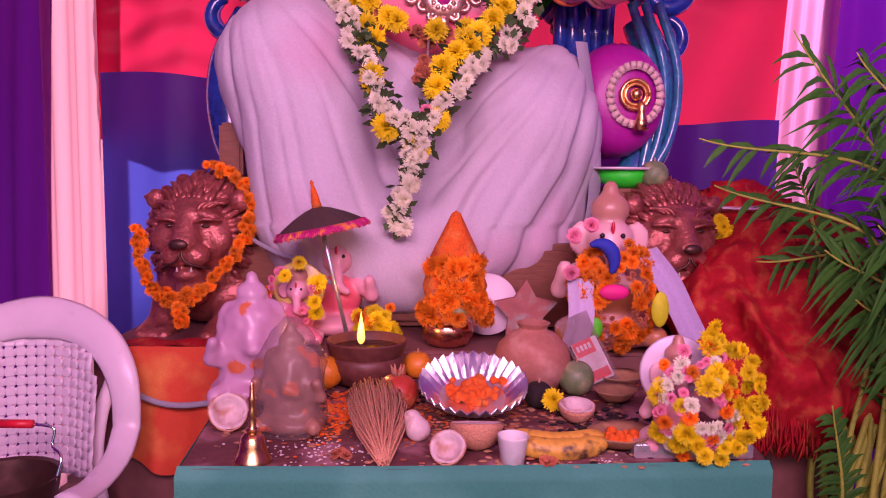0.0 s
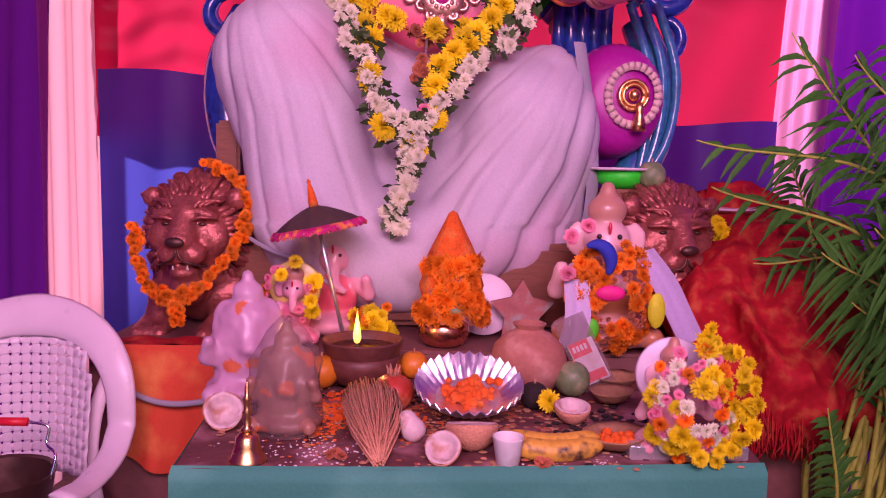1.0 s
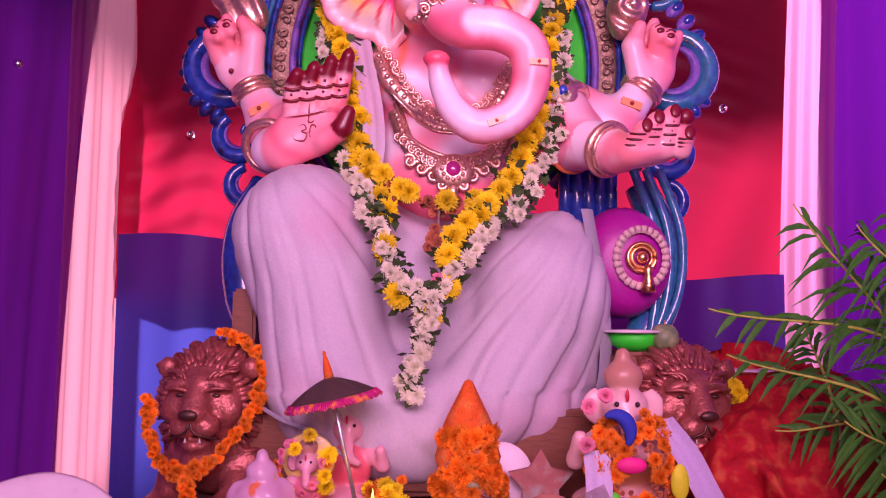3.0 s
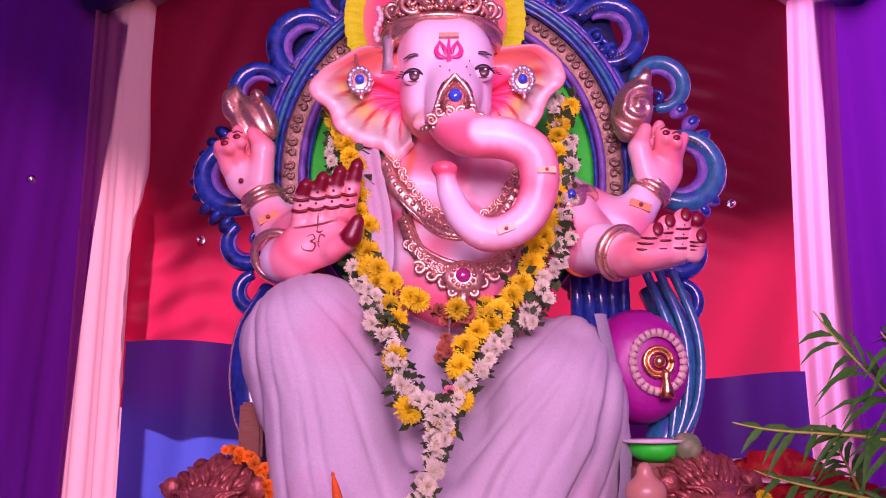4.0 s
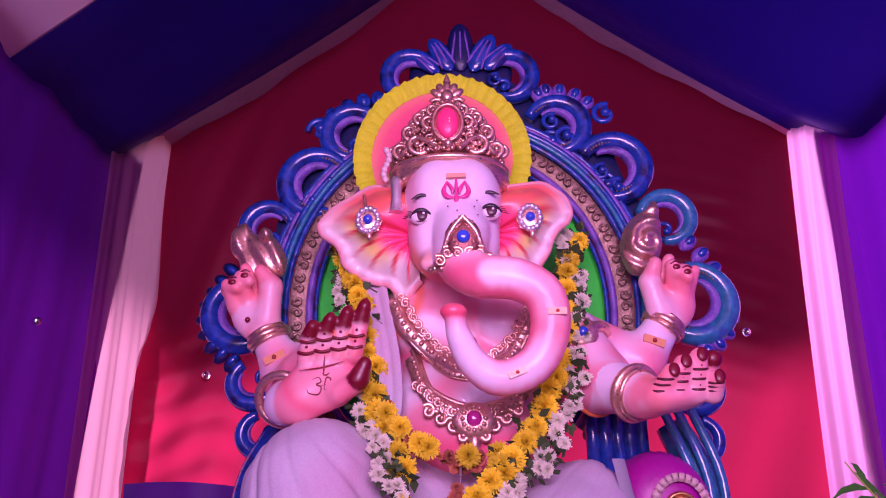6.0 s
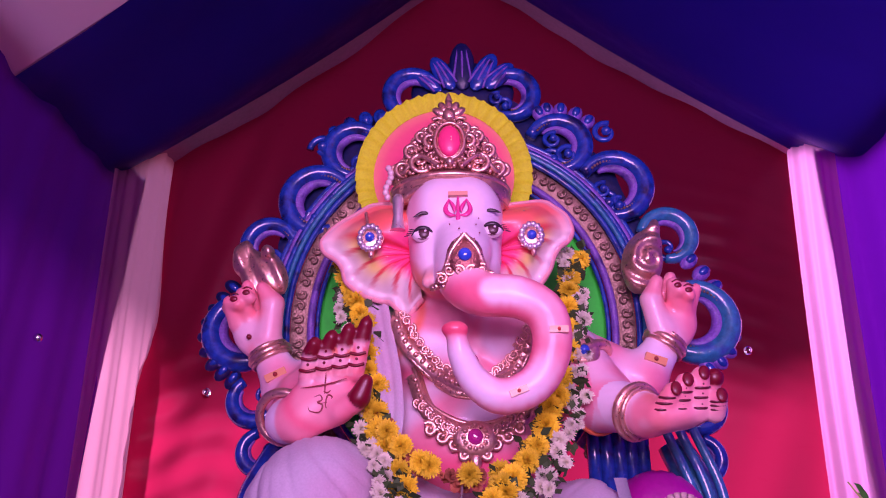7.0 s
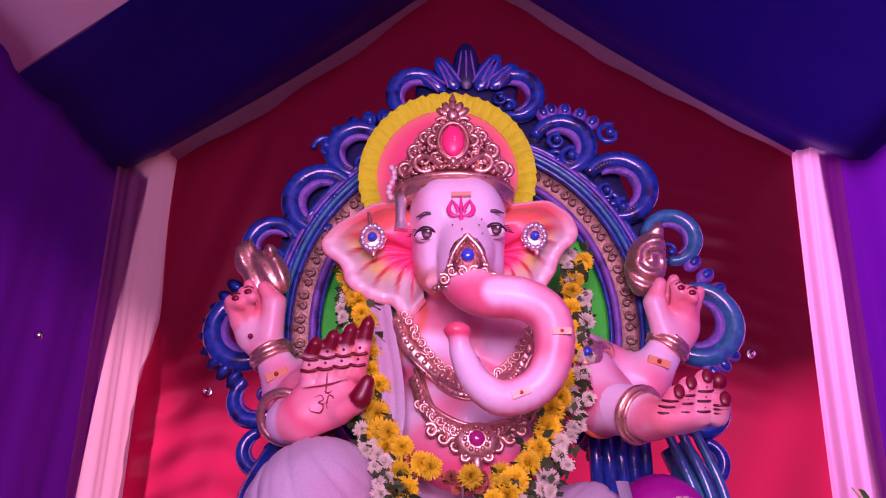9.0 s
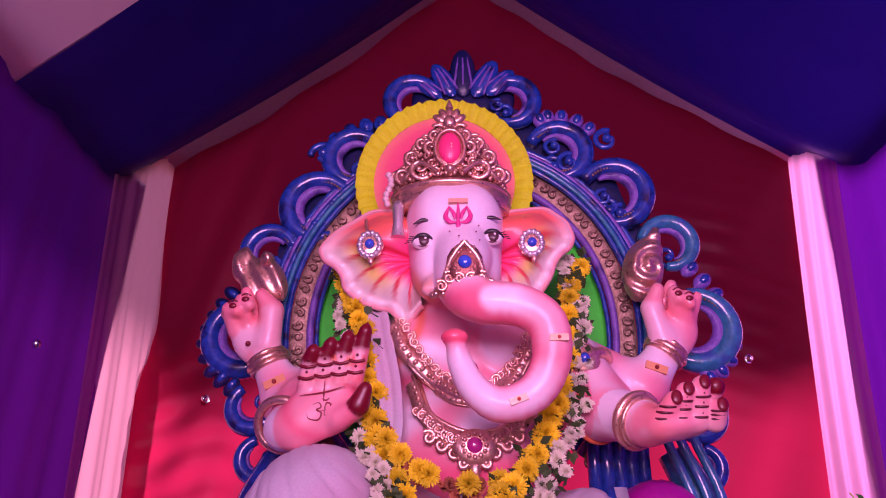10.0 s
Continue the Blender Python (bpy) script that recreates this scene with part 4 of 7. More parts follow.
# necklaces and bands
def collar(pts, w, beads, lift=0.0):
    c = spline(pts, 60)
    c[:, 1] = [front_of(px, pz, 2.5) - 0.004 - lift for px, _, pz in c]
    for _ in range(4):
        c[1:-1, 1] = (c[:-2, 1] + c[2:, 1]) / 2
    up = np.array((0, 0, 1.0))
    statue.tube(c, w, 8, (0.8, 0.8, 0.8), 1, 0.5)
    statue.tube(c + up * w, w * 0.3, 6, (0.8, 0.8, 0.8), 1)
    statue.tube(c - up * w, w * 0.3, 6, (0.8, 0.8, 0.8), 1)
    for i in np.linspace(2, 57, beads).astype(int):
        statue.ball(c[i] + (0, -w * 0.45, 0), w * 0.36, 8, (0.8, 0.8, 0.8), 1)
    return c


collar([(-0.16, 2.6, 2.16), (-0.1, 2.6, 2.02), (0.045, 2.6, 1.95), (0.2, 2.6, 2.0), (0.25, 2.6, 2.14)], 0.028, 26)
collar([(-0.24, 2.6, 2.42), (-0.18, 2.6, 2.26), (-0.05, 2.6, 2.14), (0.05, 2.6, 2.1), (0.17, 2.6, 2.14), (0.26, 2.6, 2.28)], 0.03, 30)
collar([(-0.08, 2.6, 2.13), (-0.02, 2.6, 2.09), (0.06, 2.6, 2.08), (0.13, 2.6, 2.1)], 0.014, 12)
py = front_of(0.047, 1.93, 2.5) - 0.012
statue.ball((0.047, py, 1.93), (0.075, 0.018, 0.06), 18, (0.8, 0.8, 0.8), 1)
statue.ball((0.047, py - 0.018, 1.935), (0.026, 0.014, 0.026), 14, (0.8, 0.8, 0.8), 4)
for t in np.linspace(0, 2 * np.pi, 12, endpoint=False):
    statue.ball((0.047 + 0.037 * np.cos(t), py - 0.014, 1.935 + 0.037 * np.sin(t)), 0.009, 8, (0.8, 0.8, 0.8), 1)
for sx in (-1, 1):
    for ox, oz, r in ((0.07, -0.02, 0.028), (0.11, 0.005, 0.028), (0.04, -0.055, 0.022), (0.15, 0.03, 0.024)):
        curl((0.047 + sx * ox, py - 0.004 + 0.12 * ox, 1.935 + oz), r, 1.3, sx, 0.011, start=90 - 40 * sx)
statue.ball((0.047, py, 1.86), (0.02, 0.012, 0.03), 10, (0.8, 0.8, 0.8), 1)
# chest plaques beside the trunk
def filigree(c, w, n):
    """Small scrolls set one beside the next along a curve on the body."""
    for k in range(n):
        p = c[int((k + 0.5) * len(c) / n)]
        curl(p + (0, -0.006, 0), w, 1.5, 1 if k % 2 else -1, w * 0.3, start=40 * k)
        statue.ball(p + (0.6 * w, -0.008, -0.7 * w), w * 0.26, 6, (0.8, 0.8, 0.8), 1)


for pts in ([(-0.2, 2.6, 2.38), (-0.12, 2.6, 2.24), (-0.02, 2.6, 2.15)], [(0.25, 2.6, 2.33), (0.19, 2.6, 2.22), (0.1, 2.6, 2.14)],
            [(-0.15, 2.6, 2.06), (-0.06, 2.6, 1.98), (0.0, 2.6, 1.95)], [(0.23, 2.6, 2.08), (0.17, 2.6, 2.0), (0.1, 2.6, 1.95)]):
    c = spline(pts, 40)
    c[:, 1] = [front_of(px, pz, 2.5) - 0.012 for px, _, pz in c]
    filigree(c, 0.017, 11)
statue.ball((0.04, 2.62, 2.19), (0.028, 0.02, 0.034), 14, (0.8, 0.8, 0.8), 4)


def ring(a, b, at, r, w, n=26, col=(0.8, 0.8, 0.8), mat=1):
    """A bangle round the limb from a to b, at a share of its length."""
    a, b = np.array(a, float), np.array(b, float)
    c, d = a + at * (b - a), (b - a) / np.linalg.norm(b - a)
    s = np.cross(d, (0.1, 1, 0.2))
    s /= np.linalg.norm(s)
    q = np.cross(d, s)
    pts = [c + r * (np.cos(t) * s + np.sin(t) * q) for t in np.linspace(0, 2 * np.pi, n)]
    statue.tube(pts, w, 8, col, mat, up=tuple(d))


for aa, bb, r in (((-0.64, 2.9, 2.14), (-0.73, 2.9, 2.31), 0.072), ((0.68, 2.9, 2.17), (0.8, 2.9, 2.33), 0.072)):
    ring(aa, bb, 0.9, r, 0.017)
    ring(aa, bb, 1.02, r - 0.003, 0.01)
    ring(aa, bb, 0.8, r + 0.003, 0.009)
ring((-0.56, 2.8, 2.1), (-0.6, 2.6, 2.0), 0.85, 0.088, 0.016)
ring((0.49, 2.76, 2.08), (0.6, 2.55, 1.995), 0.84, 0.085, 0.016)
ring((0.49, 2.76, 2.08), (0.6, 2.55, 1.995), 0.93, 0.08, 0.01)
ring((0.4, 2.82, 2.26), (0.5, 2.76, 2.09), 0.35, 0.128, 0.02)
statue.ball((0.44, 2.69, 2.24), (0.06, 0.02, 0.06), 14, (0.8, 0.8, 0.8), 1)
statue.ball((0.44, 2.67, 2.24), 0.02, 12, (0.8, 0.8, 0.8), 3)
ring((0.49, 2.76, 2.08), (0.6, 2.55, 1.995), 0.1, 0.116, 0.008, col=(0.7, 0.2, 0.06), mat=0)
ring((-0.3, 2.84, 2.33), (-0.56, 2.8, 2.1), 0.2, 0.115, 0.008, col=(0.7, 0.2, 0.06), mat=0)
# ochre bars painted on arms and trunk
for q, t in (((-0.675, 2.81, 2.2), -25), ((0.725, 2.81, 2.235), 20)):
    statue.box((-0.04, -0.003, -0.014), (0.04, 0.02, 0.014), (0.72, 0.32, 0.12), 0, m=Matrix.Translation(q) @ pose(0, 0, 0, 0, t, 0))
    statue.ball(np.array(q) + (0, -0.005, 0), 0.009, 8, (0.3, 0.03, 0.03), 0)
for q, t in (((0.297, 2.25, 2.205), 0), ((0.17, 2.262, 2.025), -20), ((0.04, 2.6, 2.105), 0)):
    statue.box((-0.028, -0.003, -0.01), (0.028, 0.03, 0.01), (0.82, 0.5, 0.28), 0, m=Matrix.Translation(q) @ pose(0, 0, 0, 0, t, 0))
    statue.ball(np.array(q) + (0, -0.005, 0), 0.006, 8, (0.55, 0.06, 0.04), 0)
# dark red lines across the fingers, and the painted sign on the palm
for i in range(4):
    for dz in (0.022, 0.058):
        cx_, cz_ = -0.503 + 0.053 * i + 0.16 * dz, 2.125 + 0.006 * i + dz
        statue.tube(spline([(cx_ + o, front_of(cx_ + o * 0.9, cz_) + 0.001, cz_ - 0.004 * math.cos(90 * o)) for o in (-0.026, -0.013, 0, 0.013, 0.026)], 14), 0.0055, 6, NAIL, 0)
        statue.ball((cx_ + 0.002, front_of(cx_, cz_ + 0.018) + 0.001, cz_ + 0.018), 0.0052, 6, NAIL, 0)
for bx, tx, tz in OPEN_FINGERS:
    for f_ in (0.08, 0.36, 0.62):
        q = np.array((bx, 2.45, 1.982)) + f_ * (np.array((tx, 2.418, tz)) - (bx, 2.45, 1.982)) + (0, -0.034 + 0.004 * f_, 0)
        statue.tube(spline([q + (-0.029, 0.022, 0.006), q + (-0.014, 0.003, 0), q + (0.014, 0.003, 0), q + (0.029, 0.022, 0.006)], 12), 0.0045, 6, (0.1, 0.008, 0.02), 0)
        statue.ball(q + (0.004, -0.001, 0.012), 0.0035, 6, (0.1, 0.008, 0.02), 0)
    statue.ball((tx + 0.004, 2.392, tz + 0.004), (0.018, 0.008, 0.024), 14, NAIL, 0, pose(0, 0, 0, -12, 8, 0))
for nx, nz in ((-0.848, 2.487), (-0.803, 2.512), (0.833, 2.512), (0.872, 2.492)):
    statue.ball((nx, front_of(nx, nz) + 0.001, nz), (0.015, 0.006, 0.011), 12, NAIL, 0)
    statue.tube(spline([(nx - 0.02, front_of(nx, nz + 0.022) + 0.004, nz + 0.014), (nx, front_of(nx, nz + 0.022), nz + 0.024), (nx + 0.02, front_of(nx, nz + 0.022) + 0.004, nz + 0.016)], 8), 0.003, 6, NAIL, 0)
statue.ball((-0.79, front_of(-0.79, 2.35) + 0.002, 2.35), 0.011, 8, NAIL, 0)
sy = front_of(-0.45, 2.05) - 0.001
for pts in ([(-0.475, sy, 2.06), (-0.455, sy, 2.067), (-0.447, sy, 2.052), (-0.462, sy, 2.044), (-0.445, sy, 2.034), (-0.455, sy, 2.012), (-0.485, sy, 2.016), (-0.492, sy, 2.03)],
            [(-0.45, sy, 2.04), (-0.425, sy, 2.045), (-0.415, sy, 2.06), (-0.43, sy, 2.065), (-0.435, sy, 2.03), (-0.42, sy, 2.02)],
            [(-0.445, sy, 2.08), (-0.432, sy, 2.074), (-0.42, sy, 2.082)], [(-0.44, sy, 2.07), (-0.438, sy, 2.14)], [(-0.52, sy, 2.09), (-0.44, sy - 0.002, 2.1), (-0.37, sy, 2.12)]):
    stroke(pts, 0.0028, (0.25, 0.01, 0.02), 0, 30)
# gold emblems held in the upper hands
hold = Clay((-0.98, 2.78, 2.4), (-0.6, 3.05, 2.86), 0.008)
hold.ell((-0.79, 2.92, 2.62), (0.075, 0.05, 0.11), (0, -12, 0), k=0.03)
hold.ell((-0.86, 2.92, 2.7), (0.045, 0.045, 0.075), (0, 5, 0), k=0.02)
hold.ell((-0.73, 2.9, 2.63), (0.05, 0.045, 0.1), (0, -25, 0), k=0.015)
hold.ell((-0.75, 2.86, 2.7), (0.03, 0.03, 0.03), k=0.01)
V2, F2, C2 = hold.surface()
V2[:, 1] += 0.006 * np.sin(90 * (V2[:, 0] + 0.5 * V2[:, 2]))
statue.add(V2, F2, (0.8, 0.8, 0.8), 1)
shell = Clay((0.6, 2.78, 2.45), (1.0, 3.05, 2.88), 0.008)
shell.ell((0.745, 2.93, 2.655), (0.082, 0.055, 0.135), (0, 14, 0), k=0.03)
shell.cap((0.79, 2.92, 2.75), (0.81, 2.92, 2.82), 0.035, 0.02, k=0.03)
V2, F2, C2 = shell.surface()
rad = np.hypot(V2[:, 0] - 0.77, V2[:, 2] - 2.66)
V2[:, 1] += 0.007 * np.sin(110 * rad + 1.2 * np.arctan2(V2[:, 2] - 2.66, V2[:, 0] - 0.77))
statue.add(V2, F2, (0.8, 0.8, 0.8), 1)
ob = whole("seated_statue", statue, [PAINT, GOLD, SILVER, JEWEL_BLUE, JEWEL_PINK, RECESS_GOLD],
           "large painted plaster statue with elephant head and gold crown", "statue", sharp=70)


# ---- flowers ----
def blossom(n_rings, size, height, petal=0.5, seed=0, dense=15):
    """A round flower head of many small petals."""
    rng = random.Random(seed)
    g = Geo()
    for ring_i in range(n_rings):
        f = (ring_i + 0.5) / n_rings
        m = max(6, int(dense * f + 7))
        for j in range(m):
            a = 2 * np.pi * (j + rng.random() * 0.6) / m
            lift = radians(86 - 96 * f + rng.uniform(-16, 16))
            r0, r1 = size * 0.2 * f, size * (0.82 + 0.18 * f) * rng.uniform(0.78, 1.1)
            w = size * petal * 0.42
            d = np.array((np.cos(a) * np.cos(lift), np.sin(a) * np.cos(lift), np.sin(lift) * height))
            s = np.array((-np.sin(a), np.cos(a), 0))
            p0, p1, p2 = d * r0, d * (r0 + r1) * 0.55, d * r1
            g.add([p0 - s * w * 0.4, p0 + s * w * 0.4, p1 + s * w, p2 + s * w * 0.5 - (0, 0, size * 0.06), p2 - s * w * 0.5 - (0, 0, size * 0.06), p1 - s * w],
                  [(0, 1, 2, 5), (5, 2, 3, 4)])
    return g


MARI = [blossom(10, 0.047, 0.95, 0.2, k, 24).mesh("marigold_head", MARIGOLD_Y, 180) for k in range(3)]
MARI_O = [blossom(8, 0.034, 1.0, 0.22, 10 + k, 20).mesh("orange_marigold_head", MARIGOLD_O, 180) for k in range(2)]
MUMS = [blossom(5, 0.031, 0.8, 0.3, 20 + k, 16).mesh("white_flower_head", WHITE_FLOWER, 180) for k in range(3)]
PINKS = [blossom(3, 0.026, 0.8, 1.0, 30 + k).mesh("pink_flower_head", PINK_FLOWER, 180) for k in range(2)]
DRIED = [blossom(2, 0.016, 0.8, 0.8, 40 + k).mesh("dried_flower_head", DRY_FLOWER, 180) for k in range(2)]


def facing(at, d=(0, -1, 0.15), scale=1.0, spin=None):
    q = Vector(d).to_track_quat("Z", "Y").to_matrix().to_4x4()
    return Matrix.Translation(at) @ q @ pose(0, 0, 0, 0, 0, random.uniform(0, 360) if spin is None else spin) @ Matrix.Scale(scale, 4)


def flower(meshes, parent, at, d=(0, -1, 0.15), scale=1.0, name="flower", label=""):
    ob = new(name, random.choice(meshes))
    ob.parent = parent
    ob.matrix_basis = facing(np.array(at) - np.array(parent.location), d, scale)
    return tagged(ob, label)


def leaves(curve, n, spread, size, off):
    """Small sprigs of leaf tucked along a string of flowers."""
    g = Geo()
    for i in range(n):
        p = curve[random.randrange(len(curve))] + np.random.uniform(-spread, spread, 3) - off
        d = np.random.normal(size=3)
        d[1] = -abs(d[1]) * 0.6
        d /= np.linalg.norm(d)
        s = np.cross(d, (0.3, 0.5, 0.8))
        s *= size * 0.35 / np.linalg.norm(s)
        g.add([p, p + d * size * 0.5 + s, p + d * size, p + d * size * 0.5 - s], [(0, 1, 2, 3)])
    return g


# ---- dhoti ----
cl = Clay((-0.8, 2.05, 0.86), (0.68, 3.0, 2.0), 0.011)
cl.cap((-0.2, 2.85, 1.68), (-0.45, 2.6, 1.72), 0.2, 0.2, k=0.1)
cl.cap((-0.46, 2.58, 1.71), (-0.34, 2.5, 1.2), 0.22, 0.19, k=0.08)
cl.cap((-0.34, 2.5, 1.2), (-0.12, 2.48, 1.08), 0.16, 0.14, k=0.1)
cl.cap((0.22, 2.85, 1.66), (0.33, 2.58, 1.52), 0.2, 0.19, k=0.1)
cl.cap((0.36, 2.6, 1.5), (0.16, 2.52, 1.15), 0.2, 0.17, k=0.08)
cl.cap((0.4, 2.66, 1.6), (0.4, 2.64, 1.2), 0.15, 0.14, k=0.08)
cl.ell((0.43, 2.7, 1.66), (0.11, 0.14, 0.14), k=0.05)
cl.ell((0.02, 2.78, 1.55), (0.42, 0.2, 0.26), k=0.1)
cl.ell((0.0, 2.66, 1.3), (0.26, 0.12, 0.24), k=0.08)
cl.cap((-0.25, 2.52, 1.1), (0.3, 2.55, 1.12), 0.13, 0.12, k=0.1)
cl.cap((-0.15, 2.46, 1.04), (0.06, 2.46, 1.03), 0.1, 0.1, k=0.08)
V, F, _ = cl.surface()
N = normals(V, F)
x, y, z = V.T
a1 = np.arctan2(x + 0.62, 2.1 - z)
a2 = np.arctan2(0.62 - x, 1.95 - z)
wl_, wr_ = step(-x, -0.1, 0.1), step(x, -0.1, 0.1)
wob = np.array([noise.noise(Vector(p * 4)) for p in V])
wob3 = np.array([noise.noise(Vector(p * 2.2 + np.array((3, 1, 7)))) for p in V])
def pleat(q):
    """Narrow creases with broad smooth cloth between them."""
    return 1 - 2.2 * np.exp(-(np.sin(q) / 0.28) ** 2)


f1 = pleat(9 * a1 + 1.2 * wob3) + 0.45 * pleat(23 * a1 + 3 * wob3) + 0.2 * np.sin(70 * a1 + 4 * wob)
f2 = pleat(8 * a2 + 1.2 * wob3 + 1) + 0.45 * pleat(21 * a2 + 3 * wob3) + 0.2 * np.sin(64 * a2 + 5 * wob)
low = step(2.0 - z, 0.1, 0.6)
amp = 0.0075 * (0.3 + 0.7 * low)
V = V + N * (amp * (wl_ * f1 + wr_ * f2) + 0.012 * wob + 0.003 * np.array([noise.noise(Vector((p[0] * 22, p[1] * 8, p[2] * 16))) for p in V]))[:, None]
V[:, 0] += np.where(V[:, 2] < 1.2, 0.01 * np.sin(30 * V[:, 2]), 0)
g = Geo()
g.add(V, F)
dhoti = thing("draped_dhoti", "white cotton cloth draped over the statue's legs", "cloth", (0, 2.7, 0.87))
part("cloth", g, DHOTI, dhoti, sharp=180, off=dhoti.location)
g = Geo()
edge = spline([(0.505, 2.58, 1.8), (0.535, 2.56, 1.6), (0.56, 2.56, 1.4), (0.555, 2.58, 1.22), (0.5, 2.58, 1.1)], 40)
w = np.array((0.022, 0.01, 0.0))
g.grid(np.stack([edge - w, edge + (0, -0.012, 0), edge + w], 1))
part("border", g, GREY_HEM, dhoti, "grey woven border", 180, off=dhoti.location)
g = Geo()
edge = spline([(-0.56, 2.38, 1.16), (-0.46, 2.31, 1.12), (-0.36, 2.3, 1.085), (-0.28, 2.3, 1.02)], 30)
w = np.array((0, 0.005, 0.006))
g.grid(np.stack([edge - w, edge + (0, -0.006, 0), edge + w], 1))
part("border", g, GREY_HEM, dhoti, "dark zigzag border", 180, off=dhoti.location)
# a stole beside the garland
g = Geo()
c = spline([(-0.3, 2.7, 2.45), (-0.27, 2.64, 2.3), (-0.24, 2.6, 2.15), (-0.23, 2.58, 2.0), (-0.25, 2.56, 1.88)], 30)
t = np.linspace(0, 1, 7)
g.grid(c[:, None] + np.stack([(t - 0.5) * 0.085, -0.014 * np.sin(t * 9), 0 * t], -1)[None])
whole("stole", g, [DHOTI], "thin white stole hanging beside the flower garland", "cloth", sharp=180)

# ---- throne ----
throne = thing("throne", "ornate throne with blue and violet scrolls and green panel", "throne", (0.0, 3.1, 0.86))
TO = throne.location


def oval(rx, rz, t, yy, cz=2.45, cx=0.02):
    return np.stack([cx + rx * np.cos(t), np.full_like(t, yy), cz + rz * np.sin(t)], -1)


t = np.linspace(-0.25 * np.pi, 1.25 * np.pi, 90)
g = Geo()
g.grid(np.stack([oval(0.6 * k, 0.68 * k, t, 3.1 - 0.05 * (1 - k)) for k in (1, 0.66, 0.33, 0.02)], 1))
part("back_panel", g, GREEN_PANEL, throne, "bright green panel", 180, off=TO)
tb = np.linspace(-0.12 * np.pi, 1.12 * np.pi, 160)
sc_ = 1 - 0.04 * np.abs(np.sin(9 * tb))
g = Geo()
for dy, fl_ in ((3.1, False), (3.14, True)):
    inn, out_ = oval(0.74, 0.8, tb, dy), np.stack([0.04 + 0.86 * sc_ * np.cos(tb), np.full_like(tb, dy), 2.45 + 1.16 * sc_ * np.sin(tb)], -1)
    g.grid(np.stack([inn, inn * 0.5 + out_ * 0.5 + (0, 0.01 - 0.02 * (not fl_), 0), out_], 1), flip=not fl_)
part("back_board", g, DARK_BLUE, throne, "dark blue scalloped board behind the scrolls", 180, off=TO)
for rx, w, yy, mat, lab in ((0.62, 0.016, 3.05, SCROLL_VIOLET, "violet moulding"), (0.594, 0.01, 3.06, SCROLL_BLUE, "blue moulding"), (0.712, 0.013, 3.025, SCROLL_BLUE, "blue moulding"), (0.733, 0.011, 3.015, SCROLL_TEAL, "blue moulding"),
                            (0.753, 0.013, 3.02, SCROLL_BLUE, "blue moulding"), (0.775, 0.012, 3.035, SCROLL_VIOLET, "violet moulding"), (0.797, 0.014, 3.05, SCROLL_BLUE, "blue moulding")):
    g = Geo()
    g.tube(oval(rx, rx + 0.08, t, yy), w, 8)
    part("moulding", g, mat, throne, lab, 180, off=TO)
g = Geo()
inner, outer = oval(0.63, 0.71, t, 3.05), oval(0.7, 0.78, t, 3.04)
g.grid(np.stack([inner, (inner + outer) / 2 - (0, 0.012, 0), outer], 1), flip=True)
for i in range(70):
    tt = -0.25 * np.pi + 1.5 * np.pi * i / 69
    p = oval(0.664, 0.744, np.array([tt]), 3.03)[0]
    d = 1 if i % 2 else -1
    q = np.linspace(0, 1, 9)
    g.tube(np.stack([p[0] + 0.022 * (1 - 0.8 * q) * np.cos(6.5 * d * q + tt), np.full(9, p[1] - 0.004), p[2] + 0.022 * (1 - 0.8 * q) * np.sin(6.5 * d * q + tt)], -1), 0.007, 6)
part("filigree_band", g, OLD_GOLD, throne, "tarnished gold filigree band", 180, off=TO)


